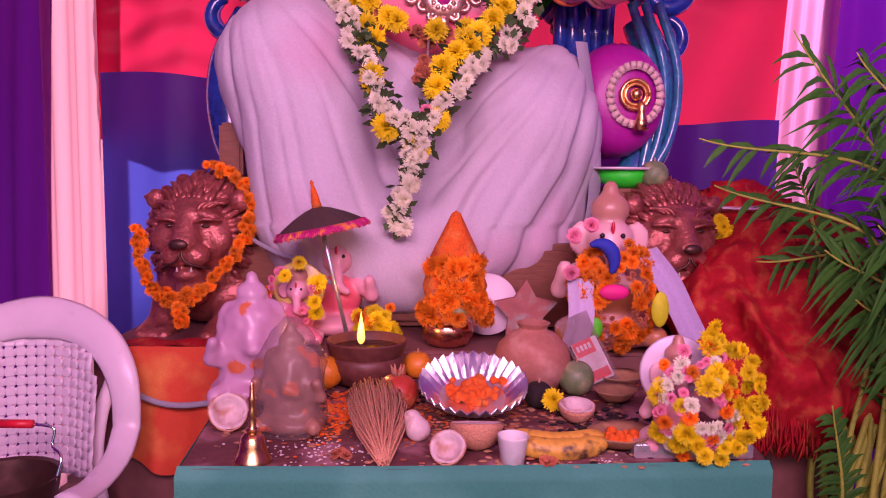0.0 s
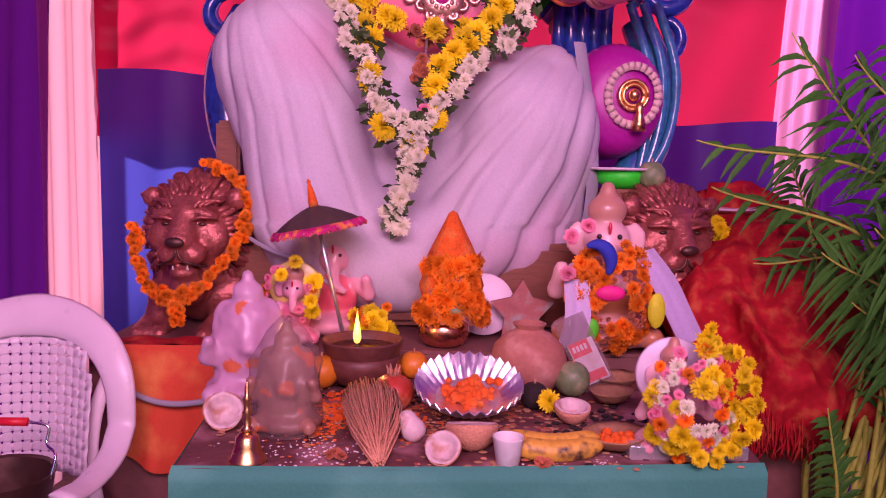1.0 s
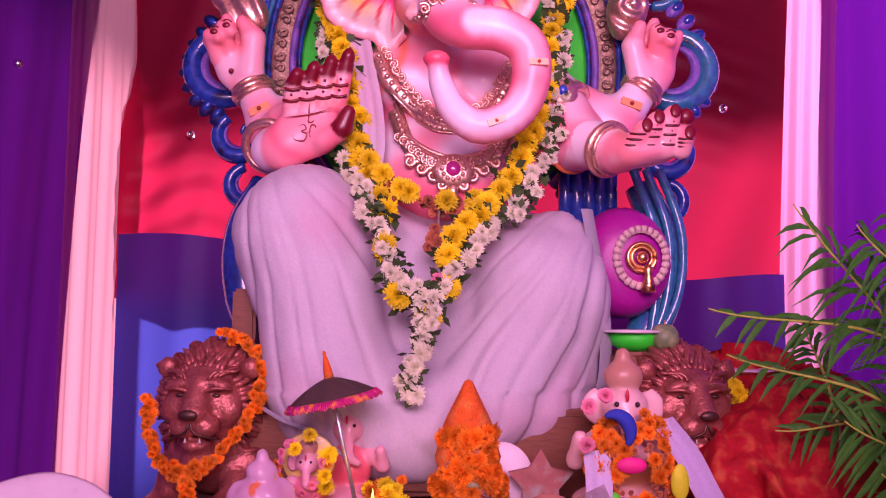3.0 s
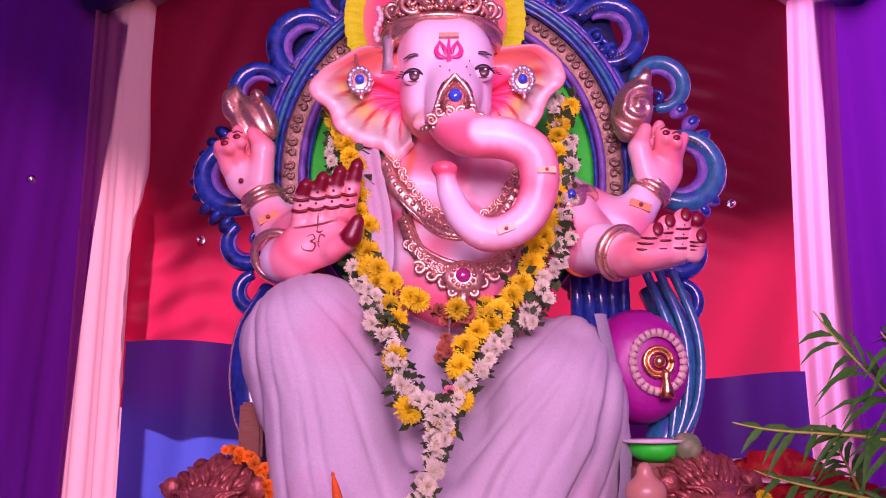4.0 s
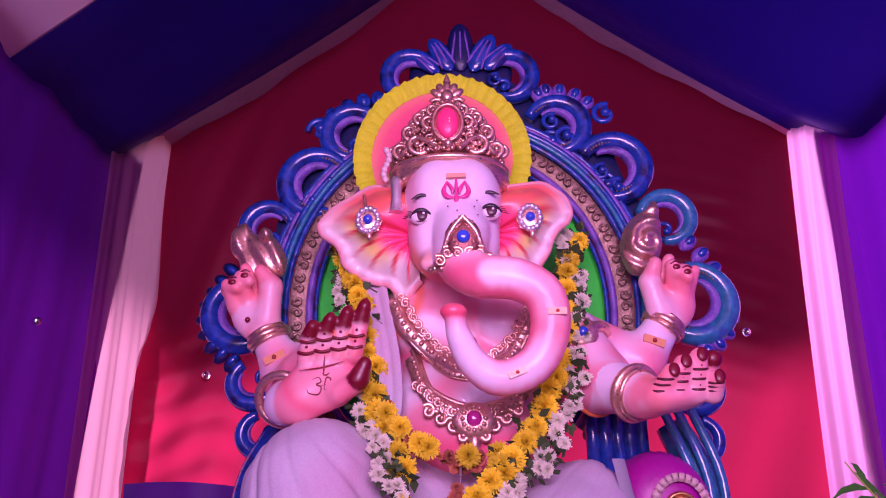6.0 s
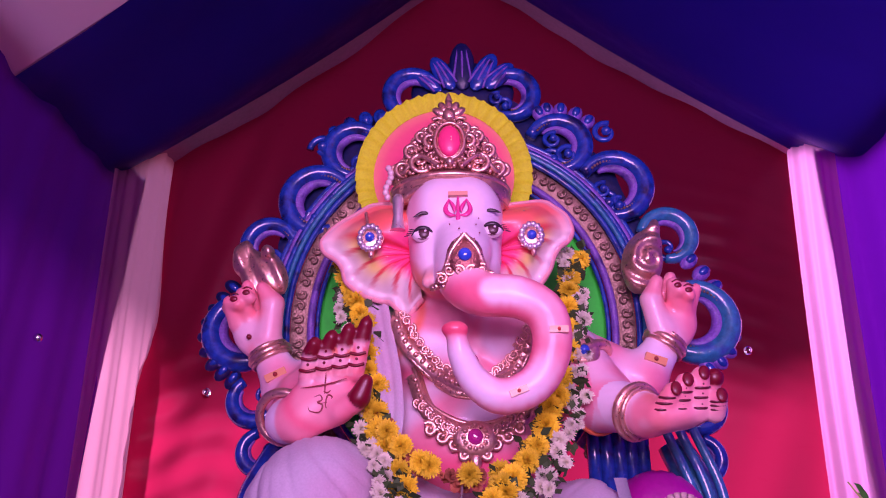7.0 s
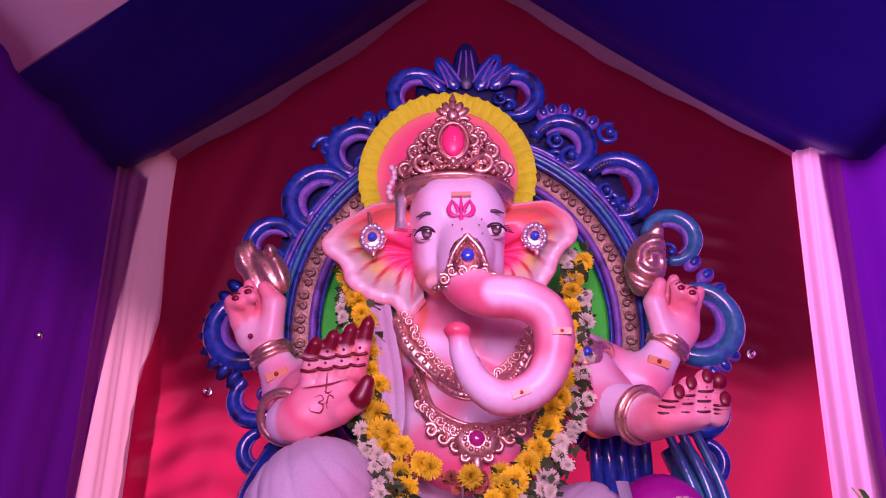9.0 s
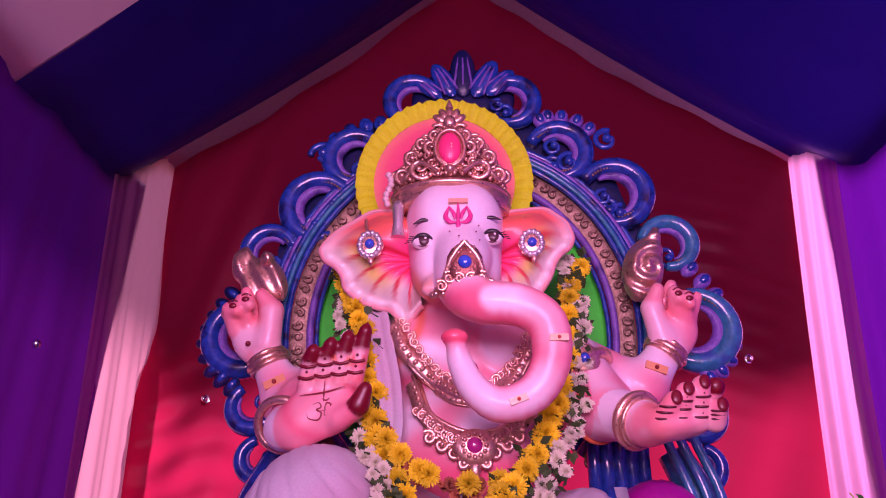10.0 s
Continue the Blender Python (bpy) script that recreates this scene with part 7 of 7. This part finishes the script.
figure("small_statue", (-0.42, 1.84, TZ), 0.315, (0.52, 0.3, 0.42), (0.55, 0.34, 0.46), "small mauve statue wrapped in dusty film", 10, True)
figure("small_statue", (-0.288, 1.62, TZ), 0.235, (0.32, 0.16, 0.12), (0.36, 0.18, 0.12), "small brownish statue wrapped in dusty film", -5, True)
for (bx, by, bz), rx, hh in (((-0.288, 1.62, TZ), 0.074, 0.25),):
    g = Geo()
    a = np.linspace(0, 2 * np.pi, 40, endpoint=False)
    g.grid([[(bx + rx * k * (1 + 0.07 * math.sin(5 * t_ + 9 * f) + 0.04 * math.sin(11 * t_ + 21 * f)) * math.cos(t_), by + rx * 0.9 * k * (1 + 0.06 * math.sin(4 * t_ + 12 * f)) * math.sin(t_), bz + 0.002 + hh * f) for t_ in a]
            for f, k in ((0, 0.95), (0.1, 1.0), (0.3, 1.02), (0.45, 0.98), (0.6, 1.04), (0.75, 0.8), (0.88, 0.55), (1.0, 0.15))], closed=True)
    whole("plastic_bag", g, FILM, "dusty clear bag pulled over a small statue", "bag", sharp=180)
figure("small_statue", (-0.27, 2.34, SZ), 0.36, (0.8, 0.4, 0.46), (0.8, 0.12, 0.16), "small pink statue with gold crown under an umbrella")
figure("small_statue", (-0.37, 2.2, SZ), 0.24, (0.8, 0.42, 0.5), (0.75, 0.2, 0.3), "small pink statue with a round yellow backing", 0, False, (0.75, 0.62, 0.18))
figure("small_statue", (0.535, 2.22, SZ), 0.48, (0.8, 0.5, 0.5), (0.5, 0.2, 0.08), "small painted statue heaped with flower garlands", -5)
figure("small_statue", (0.52, 1.53, TZ), 0.235, (0.8, 0.5, 0.52), (0.8, 0.35, 0.4), "small pink statue buried in yellow and white flowers", 0, False, (0.7, 0.62, 0.72))


def heap(name, centre, rx, rz, n, kinds, label, sizes=(0.6, 1.0), hole=0.0, yy=0.0):
    """Flowers laid over the front of a figure; hole keeps the middle free."""
    root = thing(name, label, "flowers", centre)
    for i in range(n):
        t_, k = random.uniform(0, 2 * math.pi), math.sqrt(random.uniform(hole, 1))
        p = np.array(centre) + (rx * k * math.cos(t_), yy - 0.06 * (1 - k * k), rz * k * math.sin(t_))
        flower(random.choice(kinds), root, p, (0.8 * k * math.cos(t_), -1, 0.6 * k * math.sin(t_)), random.uniform(*sizes), "flower")
    return root


heap("flower_heap", (-0.37, 2.14, 1.02), 0.075, 0.09, 24, [MARI_O, MARI, PINKS], "orange and yellow flowers round the small statue", (0.4, 0.6), 0.35)
heap("flower_heap", (0.525, 2.09, 1.03), 0.125, 0.15, 170, [MARI_O, DRIED, DRIED, DRIED, MARI_O], "orange and dried flowers over the small statue", (0.5, 0.85), 0.12)
heap("flower_heap", (0.53, 1.45, 0.925), 0.085, 0.115, 90, [MARI, MUMS, MUMS, PINKS, PINKS, MARI_O], "yellow, white and pink flowers over the small statue", (0.35, 0.58), 0.1)
ruff_garland("marigold_string", [(0.56, 1.46, 1.06), (0.62, 1.45, 1.01), (0.645, 1.44, 0.93), (0.62, 1.43, 0.86), (0.55, 1.42, 0.82)], 16, MARI, "string of yellow marigolds beside the small statue", 0.4)
heap("flower_heap", (-0.13, 2.24, 0.92), 0.075, 0.05, 26, [MARI, MARI_O], "heap of yellow marigolds at the cloth's hem", (0.45, 0.65))
g = Geo()
g.box((0.42, 1.47, TZ), (0.66, 1.52, TZ + 0.03), bevel=0.003)
whole("statue_base_board", g, SILVER, "flat grey base board under the small statue", "board")
# cloth stole, fabric crescent and pink rosettes on the garlanded figure
g = Geo()
c = spline([(0.6, 2.08, 1.14), (0.66, 2.06, 1.06), (0.7, 2.05, 0.98), (0.74, 2.04, 0.9)], 24)
t = np.linspace(0, 1, 6)
g.grid(c[:, None] + np.stack([(t - 0.5) * 0.06, -0.008 * np.sin(8 * t), 0.03 * t], -1)[None])
whole("lilac_stole", g, shader("lilac_cloth", (0.5, 0.4, 0.62), **CLOTH), "lilac cloth strip hanging from the small statue", "cloth", sharp=180)
g = Geo()
c = spline([(0.42, 2.06, 1.08), (0.42, 2.03, 0.98), (0.4, 2.02, 0.9)], 20)
g.grid(c[:, None] + np.stack([(t - 0.5) * 0.07, -0.012 * np.sin(9 * t), 0 * t], -1)[None])
whole("lilac_stole", g, shader("pale_lilac_cloth", (0.55, 0.46, 0.64), **CLOTH), "pale lilac cloth strip beside dried flowers", "cloth", sharp=180)
g = Geo()
a = np.linspace(-0.5, 2.2, 20)
g.tube(np.stack([0.46 + 0.045 * np.sin(a), np.full(20, 2.03), 1.13 + 0.05 * np.cos(a)], -1), 0.02 * np.sin(np.linspace(0.3, 2.8, 20)), 10)
whole("cloth_crescent", g, shader("royal_blue_cloth", (0.02, 0.04, 0.4), **CLOTH), "royal blue cloth crescent tied on the small statue", "cloth", sharp=180)
for px, pz in ((0.39, 1.1), (0.395, 1.2), (0.44, 1.23)):
    rt = thing("pink_rosette", "pink paper rosette on the small statue", "rosette", (px, 2.05, pz))
    flower(PINKS, rt, (px, 2.03, pz), (0, -1, 0.1), 0.85, "rosette")
for at_, r_, cc, nm in (((0.505, 2.02, 1.05), (0.04, 0.012, 0.022), (0.75, 0.02, 0.22), "hot pink"), ((0.64, 2.05, 1.0), (0.025, 0.012, 0.05), (0.65, 0.7, 0.02), "lime yellow"), ((0.46, 2.03, 0.95), (0.02, 0.01, 0.03), (0.08, 0.65, 0.02), "lime green")):
    g = Geo()
    g.ball(at_, r_, 12)
    whole("felt_patch", g, shader(nm.replace(" ", "_") + "_felt", cc), nm + " felt scrap pinned among the flowers", "decoration")

# umbrella
um = thing("ritual_umbrella", "small black and gold umbrella with fringed rim", "umbrella", (-0.215, 2.16, SZ))
g = Geo()
P0, P1 = np.array((0.0, 0, 0)), np.array((-0.09, -0.03, 0.405))
g.tube([P0, P1], 0.006, 8)
part("pole", g, SILVER, um, "thin silver pole", 180)
tilt = Matrix.Translation(P1) @ pose(0, 0, 0, 0, -12, 0)
g = Geo()
a = np.linspace(0, 2 * np.pi, 48, endpoint=False)
sc = 1 - 0.06 * np.abs(np.sin(4 * a))
g.grid([np.stack([0.122 * k * (1 - (1 - sc) * k) * np.cos(a), 0.122 * k * (1 - (1 - sc) * k) * np.sin(a), h - 0.01 * k * np.abs(np.sin(4 * a))], -1) for k, h in ((0.04, 0.0), (0.3, -0.01), (0.6, -0.027), (0.85, -0.045), (1.0, -0.058))], closed=True, flip=True)
part("canopy", g, BLACK_CLOTH, um, "black cloth canopy", 180, m=tilt)
g = Geo()
for i in range(150):
    t_ = 2 * math.pi * i / 150
    k = 0.122 * (1 - 0.06 * abs(math.sin(4 * t_)))
    g.tube([(k * math.cos(t_), k * math.sin(t_), -0.056), (k * 1.12 * math.cos(t_ + 0.02), k * 1.12 * math.sin(t_ + 0.02), -0.07 - 0.008 * random.random())], 0.003, 4)
tagged(part("fringe", g, PINK_FRINGE, um, "magenta and gold fringe", 180, m=tilt), kind="stuff")
g = Geo()
g.lathe([(0.014, -0.005), (0.012, 0.02), (0.008, 0.045), (0.004, 0.06), (0.006, 0.066), (0.001, 0.074)], 12)
part("finial", g, ORANGE_PASTE, um, "orange wrapped finial", 180, m=tilt)

# backing pieces behind the offerings
g = Geo()
g.lathe([(0.001, 0), (0.085, 0.0), (0.095, 0.012), (0.09, 0.014), (0.001, 0.006)], 36, m=pose(0, 0, 0, 78))
whole("white_plate", g, PLASTIC, "white oval plate leaning behind the copper pot", "plate", m=Matrix.Translation((0.19, 2.34, SZ + 0.1)))
g = Geo()
pts = [(0.1 * (1 if k % 2 == 0 else 0.55) * math.sin(k * math.pi / 5), 0.1 * (1 if k % 2 == 0 else 0.55) * math.cos(k * math.pi / 5)) for k in range(10)]
g.add([(p, 0, q) for p, q in pts] + [(p, 0.02, q) for p, q in pts], [tuple(range(10)), tuple(range(19, 9, -1))] + [(k, (k + 1) % 10, 10 + (k + 1) % 10, 10 + k)[::-1] for k in range(10)])
whole("star_board", g, shader("worn_star_board", (0.4, 0.14, 0.12), second=(0.3, 0.3, 0.26), stain=20, rough=0.6), "worn red star-shaped board", "board", m=Matrix.Translation((0.3, 2.26, SZ + 0.09)))

# ---- cloths on the stage ----
u, v = np.meshgrid(np.linspace(0, 1, 60), np.linspace(0, 1, 40), indexing="ij")
cl = thing("orange_ledge_cloth", "orange-red sequinned cloth hanging from the ledge", "cloth", (-0.7, 2.1, SZ))
g = Geo()
g.grid(np.stack([-0.86 + 0.5 * u + 0.03 * v, 2.1 - 0.03 * v - 0.014 * np.sin(26 * u + 3 * v) * v, SZ + 0.012 - (0.3 + 0.06 * np.sin(5 * u)) * v], -1), flip=True)
part("drop", g, ORANGE_CLOTH, cl, sharp=180, off=cl.location)
g = Geo()
g.grid(np.stack([-0.86 + 0.42 * u, 2.1 + 0.1 * v, SZ + 0.012 + 0.004 * np.sin(20 * u + 5 * v)], -1))
part("top_edge", g, MAROON_CLOTH, cl, sharp=180, off=cl.location)
g = Geo()
c = spline([(-0.83, 2.06, 0.79), (-0.76, 2.05, 0.74), (-0.66, 2.05, 0.72), (-0.5, 2.06, 0.74)], 20)
g.tube(c, 0.009, 6, flat=0.4)
part("ribbon", g, GREY_HEM, cl, "grey ribbon", 180, off=cl.location)

mc = Clay((0.62, 1.95, 0.55), (1.5, 2.85, 1.36), 0.013)
mc.ell((1.06, 2.62, 1.05), (0.26, 0.18, 0.25), k=0.1)
mc.ell((1.2, 2.45, 0.98), (0.2, 0.2, 0.26), k=0.1)
mc.cap((0.98, 2.32, 1.1), (0.95, 2.15, 0.8), 0.1, 0.12, k=0.08)
mc.cap((1.1, 2.2, 1.0), (1.0, 2.1, 0.72), 0.12, 0.13, k=0.06)
mc.cap((1.24, 2.22, 1.0), (1.2, 2.14, 0.75), 0.12, 0.12, k=0.06)
mc.cap((0.84, 2.3, 0.98), (0.86, 2.15, 0.78), 0.07, 0.1, k=0.05)
V, F, _ = mc.surface()
V[:, 2] = np.maximum(V[:, 2], 0.6)
N = normals(V, F)
wob = np.array([noise.noise(Vector((p[0] * 6, p[1] * 5, p[2] * 1.8 + 1.5 * p[0]))) for p in V])
wob2 = np.array([noise.noise(Vector((p[0] * 13, p[1] * 8, p[2] * 5 + 7))) for p in V])
V = V + N * (0.055 * (1 - np.abs(wob) * 5).clip(-0.5, 1) + 0.012 * (1 - np.abs(wob2) * 5).clip(-0.5, 1))[:, None]
heapc = thing("maroon_cloth_heap", "heaped maroon brocade cloth with a twisted fringe", "cloth", (1.05, 2.3, 0.6))
g = Geo()
g.add(V, F)
part("cloth", g, MAROON_CLOTH, heapc, sharp=180, off=heapc.location)
g = Geo()
for i in range(170):
    px = random.uniform(0.86, 1.1)
    p0 = np.array((px, 1.99 + random.uniform(0, 0.05), 0.74 + random.uniform(-0.03, 0.03)))
    g.tube(spline([p0, p0 + (random.uniform(-0.01, 0.01), -0.012, -0.06), p0 + (random.uniform(-0.025, 0.025), 0, -0.12)], 6), 0.003, 4)
tagged(part("fringe", g, MAROON_CLOTH, heapc, "twisted maroon fringe", 180, off=heapc.location), kind="stuff")
g = Geo()
g.lathe([(0.001, 0), (0.14, 0.0), (0.17, 0.015), (0.165, 0.02), (0.001, 0.008)], 40)
whole("white_tray", g, PLASTIC, "round white tray lying on the cloth heap", "tray", m=Matrix.Translation((1.04, 2.68, 1.265)) @ pose(0, 0, 0, 8))
g = Geo()
g.box((0.58, 2.5, SZ), (0.8, 2.75, 1.32), bevel=0.015)
whole("side_stand", g, WOOD, "dark wooden stand beside the throne", "stand")
lp = thing("leaf_plate", "green leaf plate with white rim on the stand", "plate", (0.66, 2.58, 1.32))
g = Geo()
g.lathe([(0.04, 0.0), (0.075, 0.02), (0.09, 0.06), (0.001, 0.055)], 28)
part("leaf", g, GREEN_PANEL, lp, "green bowl", 180)
g = Geo()
g.lathe([(0.001, 0.062), (0.11, 0.062), (0.115, 0.07), (0.001, 0.072)], 28, wave=lambda a: 1 + 0.05 * np.sin(2 * a))
part("cover", g, PLASTIC, lp, "white paper cover", 180)
fruit("mango", (0.75, 2.53, 1.32), 0.048, FRUIT_GREEN, "pale green mango on the wooden stand", 1.0)

# ---- chair ----
chair = thing("plastic_armchair", "white moulded plastic armchair with a woven-pattern back", "chair", (-1.045, 2.05, 0))


def chair_back(s, h):
    """The chair's back: s across from -1 to 1, h up from the seat to the rim."""
    return np.array((0.185 * s * (1 - 0.12 * (1 - h)), -0.1 + 0.02 * h - 0.1 * s * s * 0.8 + 0.1, 0.56 + 0.4 * h))


g = Geo()
xs, hs = [], []
for i in range(15):
    xs += [-0.98 + 0.14 * i - 0.052, -0.98 + 0.14 * i + 0.052]
for j in range(14):
    hs += [0.03 + 0.07 * j - 0.025, 0.03 + 0.07 * j + 0.025]
P = np.array([[chair_back(s_, h_) + (0, 0.003 * (1 if ((i // 2 + j // 2) % 2) else -1), 0) for j, h_ in enumerate(hs)] for i, s_ in enumerate(xs)])
ni, nj = P.shape[:2]
faces = [(i * nj + j, (i + 1) * nj + j, (i + 1) * nj + j + 1, i * nj + j + 1) for i in range(ni - 1) for j in range(nj - 1)
         if not (i % 2 == 1 and j % 2 == 1) and (xs[i] ** 2 + max(0, hs[j] - 0.45) ** 2 * 2.3) < 1.02]
g.add(P.reshape(-1, 3), faces)
me = g.mesh("back_panel", PLASTIC, 30)
bp = part("back_panel", me, None, chair, "woven-pattern panel with square holes")
sol = bp.modifiers.new("thickness", "SOLIDIFY")
sol.thickness = 0.004
g = Geo()
q = np.linspace(0, 1, 60)
t_ = np.pi * q
rim = np.stack([-0.262 * np.cos(t_) * (1 + 0.04 * np.sin(t_)), 0.03 - 0.1 * np.cos(t_) ** 2, 0.72 + 0.285 * np.sin(t_) ** 0.75], -1)
down = lambda sx: spline([(sx * 0.262, -0.07, 0.72), (sx * 0.262, -0.14, 0.66), (sx * 0.255, -0.26, 0.635), (sx * 0.25, -0.38, 0.65)], 16)
path = np.concatenate([down(-1)[::-1], rim[1:-1], down(1)])
g.tube(path, np.interp(np.linspace(0, 1, len(path)), [0, 0.2, 0.5, 0.8, 1], [0.034, 0.038, 0.062, 0.038, 0.034]), 12, flat=0.35, up=(0, -1, 0.3))
part("rim", g, PLASTIC, chair, "", 180)
g = Geo()
g.box((-0.23, -0.36, 0.42), (0.23, 0.06, 0.45), bevel=0.012)
part("seat", g, PLASTIC, chair)
for sx in (-1, 1):
    for py in (-0.34, 0.06):
        g = Geo()
        g.tube([(sx * 0.21, py, 0.44), (sx * 0.26, py - (0.04 if py < 0 else -0.06), 0.0)], [0.032, 0.02], 10)
        part("leg", g, PLASTIC, chair, sharp=180)
    g = Geo()
    g.tube([(sx * 0.25, -0.37, 0.65), (sx * 0.215, -0.34, 0.44)], 0.026, 10, flat=0.5)
    part("arm_support", g, PLASTIC, chair, sharp=180)
    g = Geo()
    g.tube(spline([(sx * 0.225, 0.02, 0.9), (sx * 0.185, -0.02, 0.78), (sx * 0.165, -0.03, 0.66), (sx * 0.165, -0.03, 0.56), (sx * 0.18, -0.03, 0.45)], 20), 0.02, 10, flat=0.5)
    part("back_stile", g, PLASTIC, chair, sharp=180)
chair.scale = (1.0, 1.0, 0.95)
bk = thing("bucket", "dark bucket with wire handle and red grip", "bucket", (-1.0, 1.78, 0.45))
g = Geo()
g.lathe([(0.08, 0), (0.1, 0.02), (0.125, 0.17), (0.13, 0.18), (0.12, 0.175), (0.1, 0.06), (0.001, 0.05)], 30)
part("body", g, IRON, bk)
g = Geo()
g.tube(spline([(0.125, 0, 0.17), (0.13, 0.02, 0.22), (0.1, 0.04, 0.24), (0.1, 0.05, 0.28), (0.05, 0.05, 0.29)], 20), 0.004, 6)
part("handle", g, CHROME, bk, "bent wire handle", 180)
g = Geo()
g.tube([(0.05, 0.05, 0.29), (-0.03, 0.05, 0.29)], 0.011, 8)
part("grip", g, RED_PRINT, bk, "red plastic grip", 180)

# ---- palm ----
palm = thing("areca_palm", "tall green areca palm with arching feathery fronds", "palm", (1.15, 2.0, 0.0))
g = Geo()
g.lathe([(0.12, 0), (0.16, 0.26), (0.17, 0.28), (0.155, 0.28), (0.001, 0.25)], 28)
part("pot", g, CLAY, palm, "clay pot", 60)


def frond(base, mid, tip, n, llen, droop, spread_=1.0, seed=0):
    """A stalk with paired leaflets; base, mid and tip lie in the world."""
    rng = np.random.RandomState(seed)
    c = spline([base, mid, tip], 50) - np.array(palm.location)
    st = Geo()
    st.tube(c, np.linspace(0.011, 0.002, 50), 6)
    ob = part("stalk", st, PALM_STEM, palm, "yellow-green stalk", 180)
    g = Geo()
    d = np.gradient(c, axis=0)
    d /= np.linalg.norm(d, axis=1)[:, None]
    for i in range(n):
        f = 0.32 + 0.66 * i / n
        k = min(48, int(f * 49))
        for s in (-1, 1):
            side_ = np.cross(d[k], (0.1, -0.8, 0.6))
            side_ /= np.linalg.norm(side_)
            L = llen * (0.45 + 0.75 * math.sin(math.pi * (0.15 + 0.8 * i / n))) * rng.uniform(0.8, 1.1)
            dirn = d[k] * 0.75 + s * side_ * spread_ + rng.normal(size=3) * 0.12
            dirn /= np.linalg.norm(dirn)
            wv = np.cross(dirn, (0.2, -1, 0.3))
            wv *= 0.0085 * rng.uniform(0.8, 1.2) / np.linalg.norm(wv)
            q0 = c[k]
            pts = [q0 + dirn * L * e + np.array((0, 0, -droop * L * e * e)) for e in (0, 0.3, 0.65, 1)]
            up_ = np.array((0, -0.003, 0.003))
            vv = [pts[0] - wv * 0.3, pts[0] + wv * 0.3]
            for e, w_ in ((1, 1.0), (2, 0.75)):
                vv += [pts[e] - wv * w_, pts[e] + up_, pts[e] + wv * w_]
            vv += [pts[3]]
            g.add(vv, [(0, 1, 3), (0, 3, 2), (1, 4, 3), (2, 3, 6, 5), (3, 4, 7, 6), (5, 6, 8), (6, 7, 8)])
    tagged(part("leaflet_blade", g, PALM_LEAF, ob, "narrow green leaflets", 180), kind="stuff")


B = (1.15, 2.0, 0.28)
for k, (mid, tip, n, ll, dr, sp) in enumerate((((1.3, 2.05, 1.2), (0.94, 2.0, 1.74), 24, 0.24, 0.5, 0.6), ((1.28, 2.0, 1.28), (0.7, 1.98, 1.46), 20, 0.13, 0.5, 0.55),
                                           ((1.24, 2.0, 1.12), (0.76, 2.02, 1.34), 18, 0.12, 0.5, 0.55), ((1.35, 2.0, 1.3), (1.08, 1.95, 1.68), 26, 0.24, 0.6, 0.8),
                                           ((1.4, 2.1, 1.2), (1.25, 2.05, 1.78), 24, 0.26, 0.5, 0.8), ((1.3, 1.95, 0.95), (1.02, 1.93, 1.18), 24, 0.25, 0.25, 1.0),
                                           ((1.32, 1.9, 0.85), (1.08, 1.88, 1.06), 24, 0.24, 0.3, 1.0), ((1.34, 1.9, 1.0), (1.1, 1.84, 1.25), 24, 0.25, 0.35, 1.0),
                                           ((1.12, 1.95, 0.5), (1.05, 1.9, 0.78), 22, 0.09, 0.4, 0.9), ((1.3, 2.1, 1.08), (0.92, 2.1, 1.13), 16, 0.12, 0.4, 0.6),
                                           ((1.36, 1.95, 1.1), (1.16, 1.85, 1.42), 24, 0.28, 0.5, 0.9), ((1.42, 2.0, 1.2), (1.4, 1.9, 1.6), 20, 0.28, 0.5, 0.9),
                                           ((1.36, 1.85, 0.8), (1.2, 1.8, 0.98), 22, 0.22, 0.35, 1.0), ((1.15, 2.2, 1.1), (1.04, 2.2, 1.45), 18, 0.16, 0.6, 0.8))):
    frond(np.array(B) + (random.uniform(-0.06, 0.06), random.uniform(-0.05, 0.05), 0), mid, tip, n, ll, dr, sp, k)
for k in range(16):
    g = Geo()
    b0 = np.array((random.uniform(-0.1, 0.12), random.uniform(-0.1, 0.1), 0.26))
    g.tube(spline([b0, b0 * (1.3, 1, 1) + (random.uniform(-0.05, 0.05), 0, 0.3), b0 * (1.6, 1, 1) + (random.uniform(-0.1, 0.1), 0, 0.62)], 16), np.linspace(0.011, 0.006, 16), 7)
    part("stem", g, PALM_STEM, palm, "slender yellow-green stem", 180)
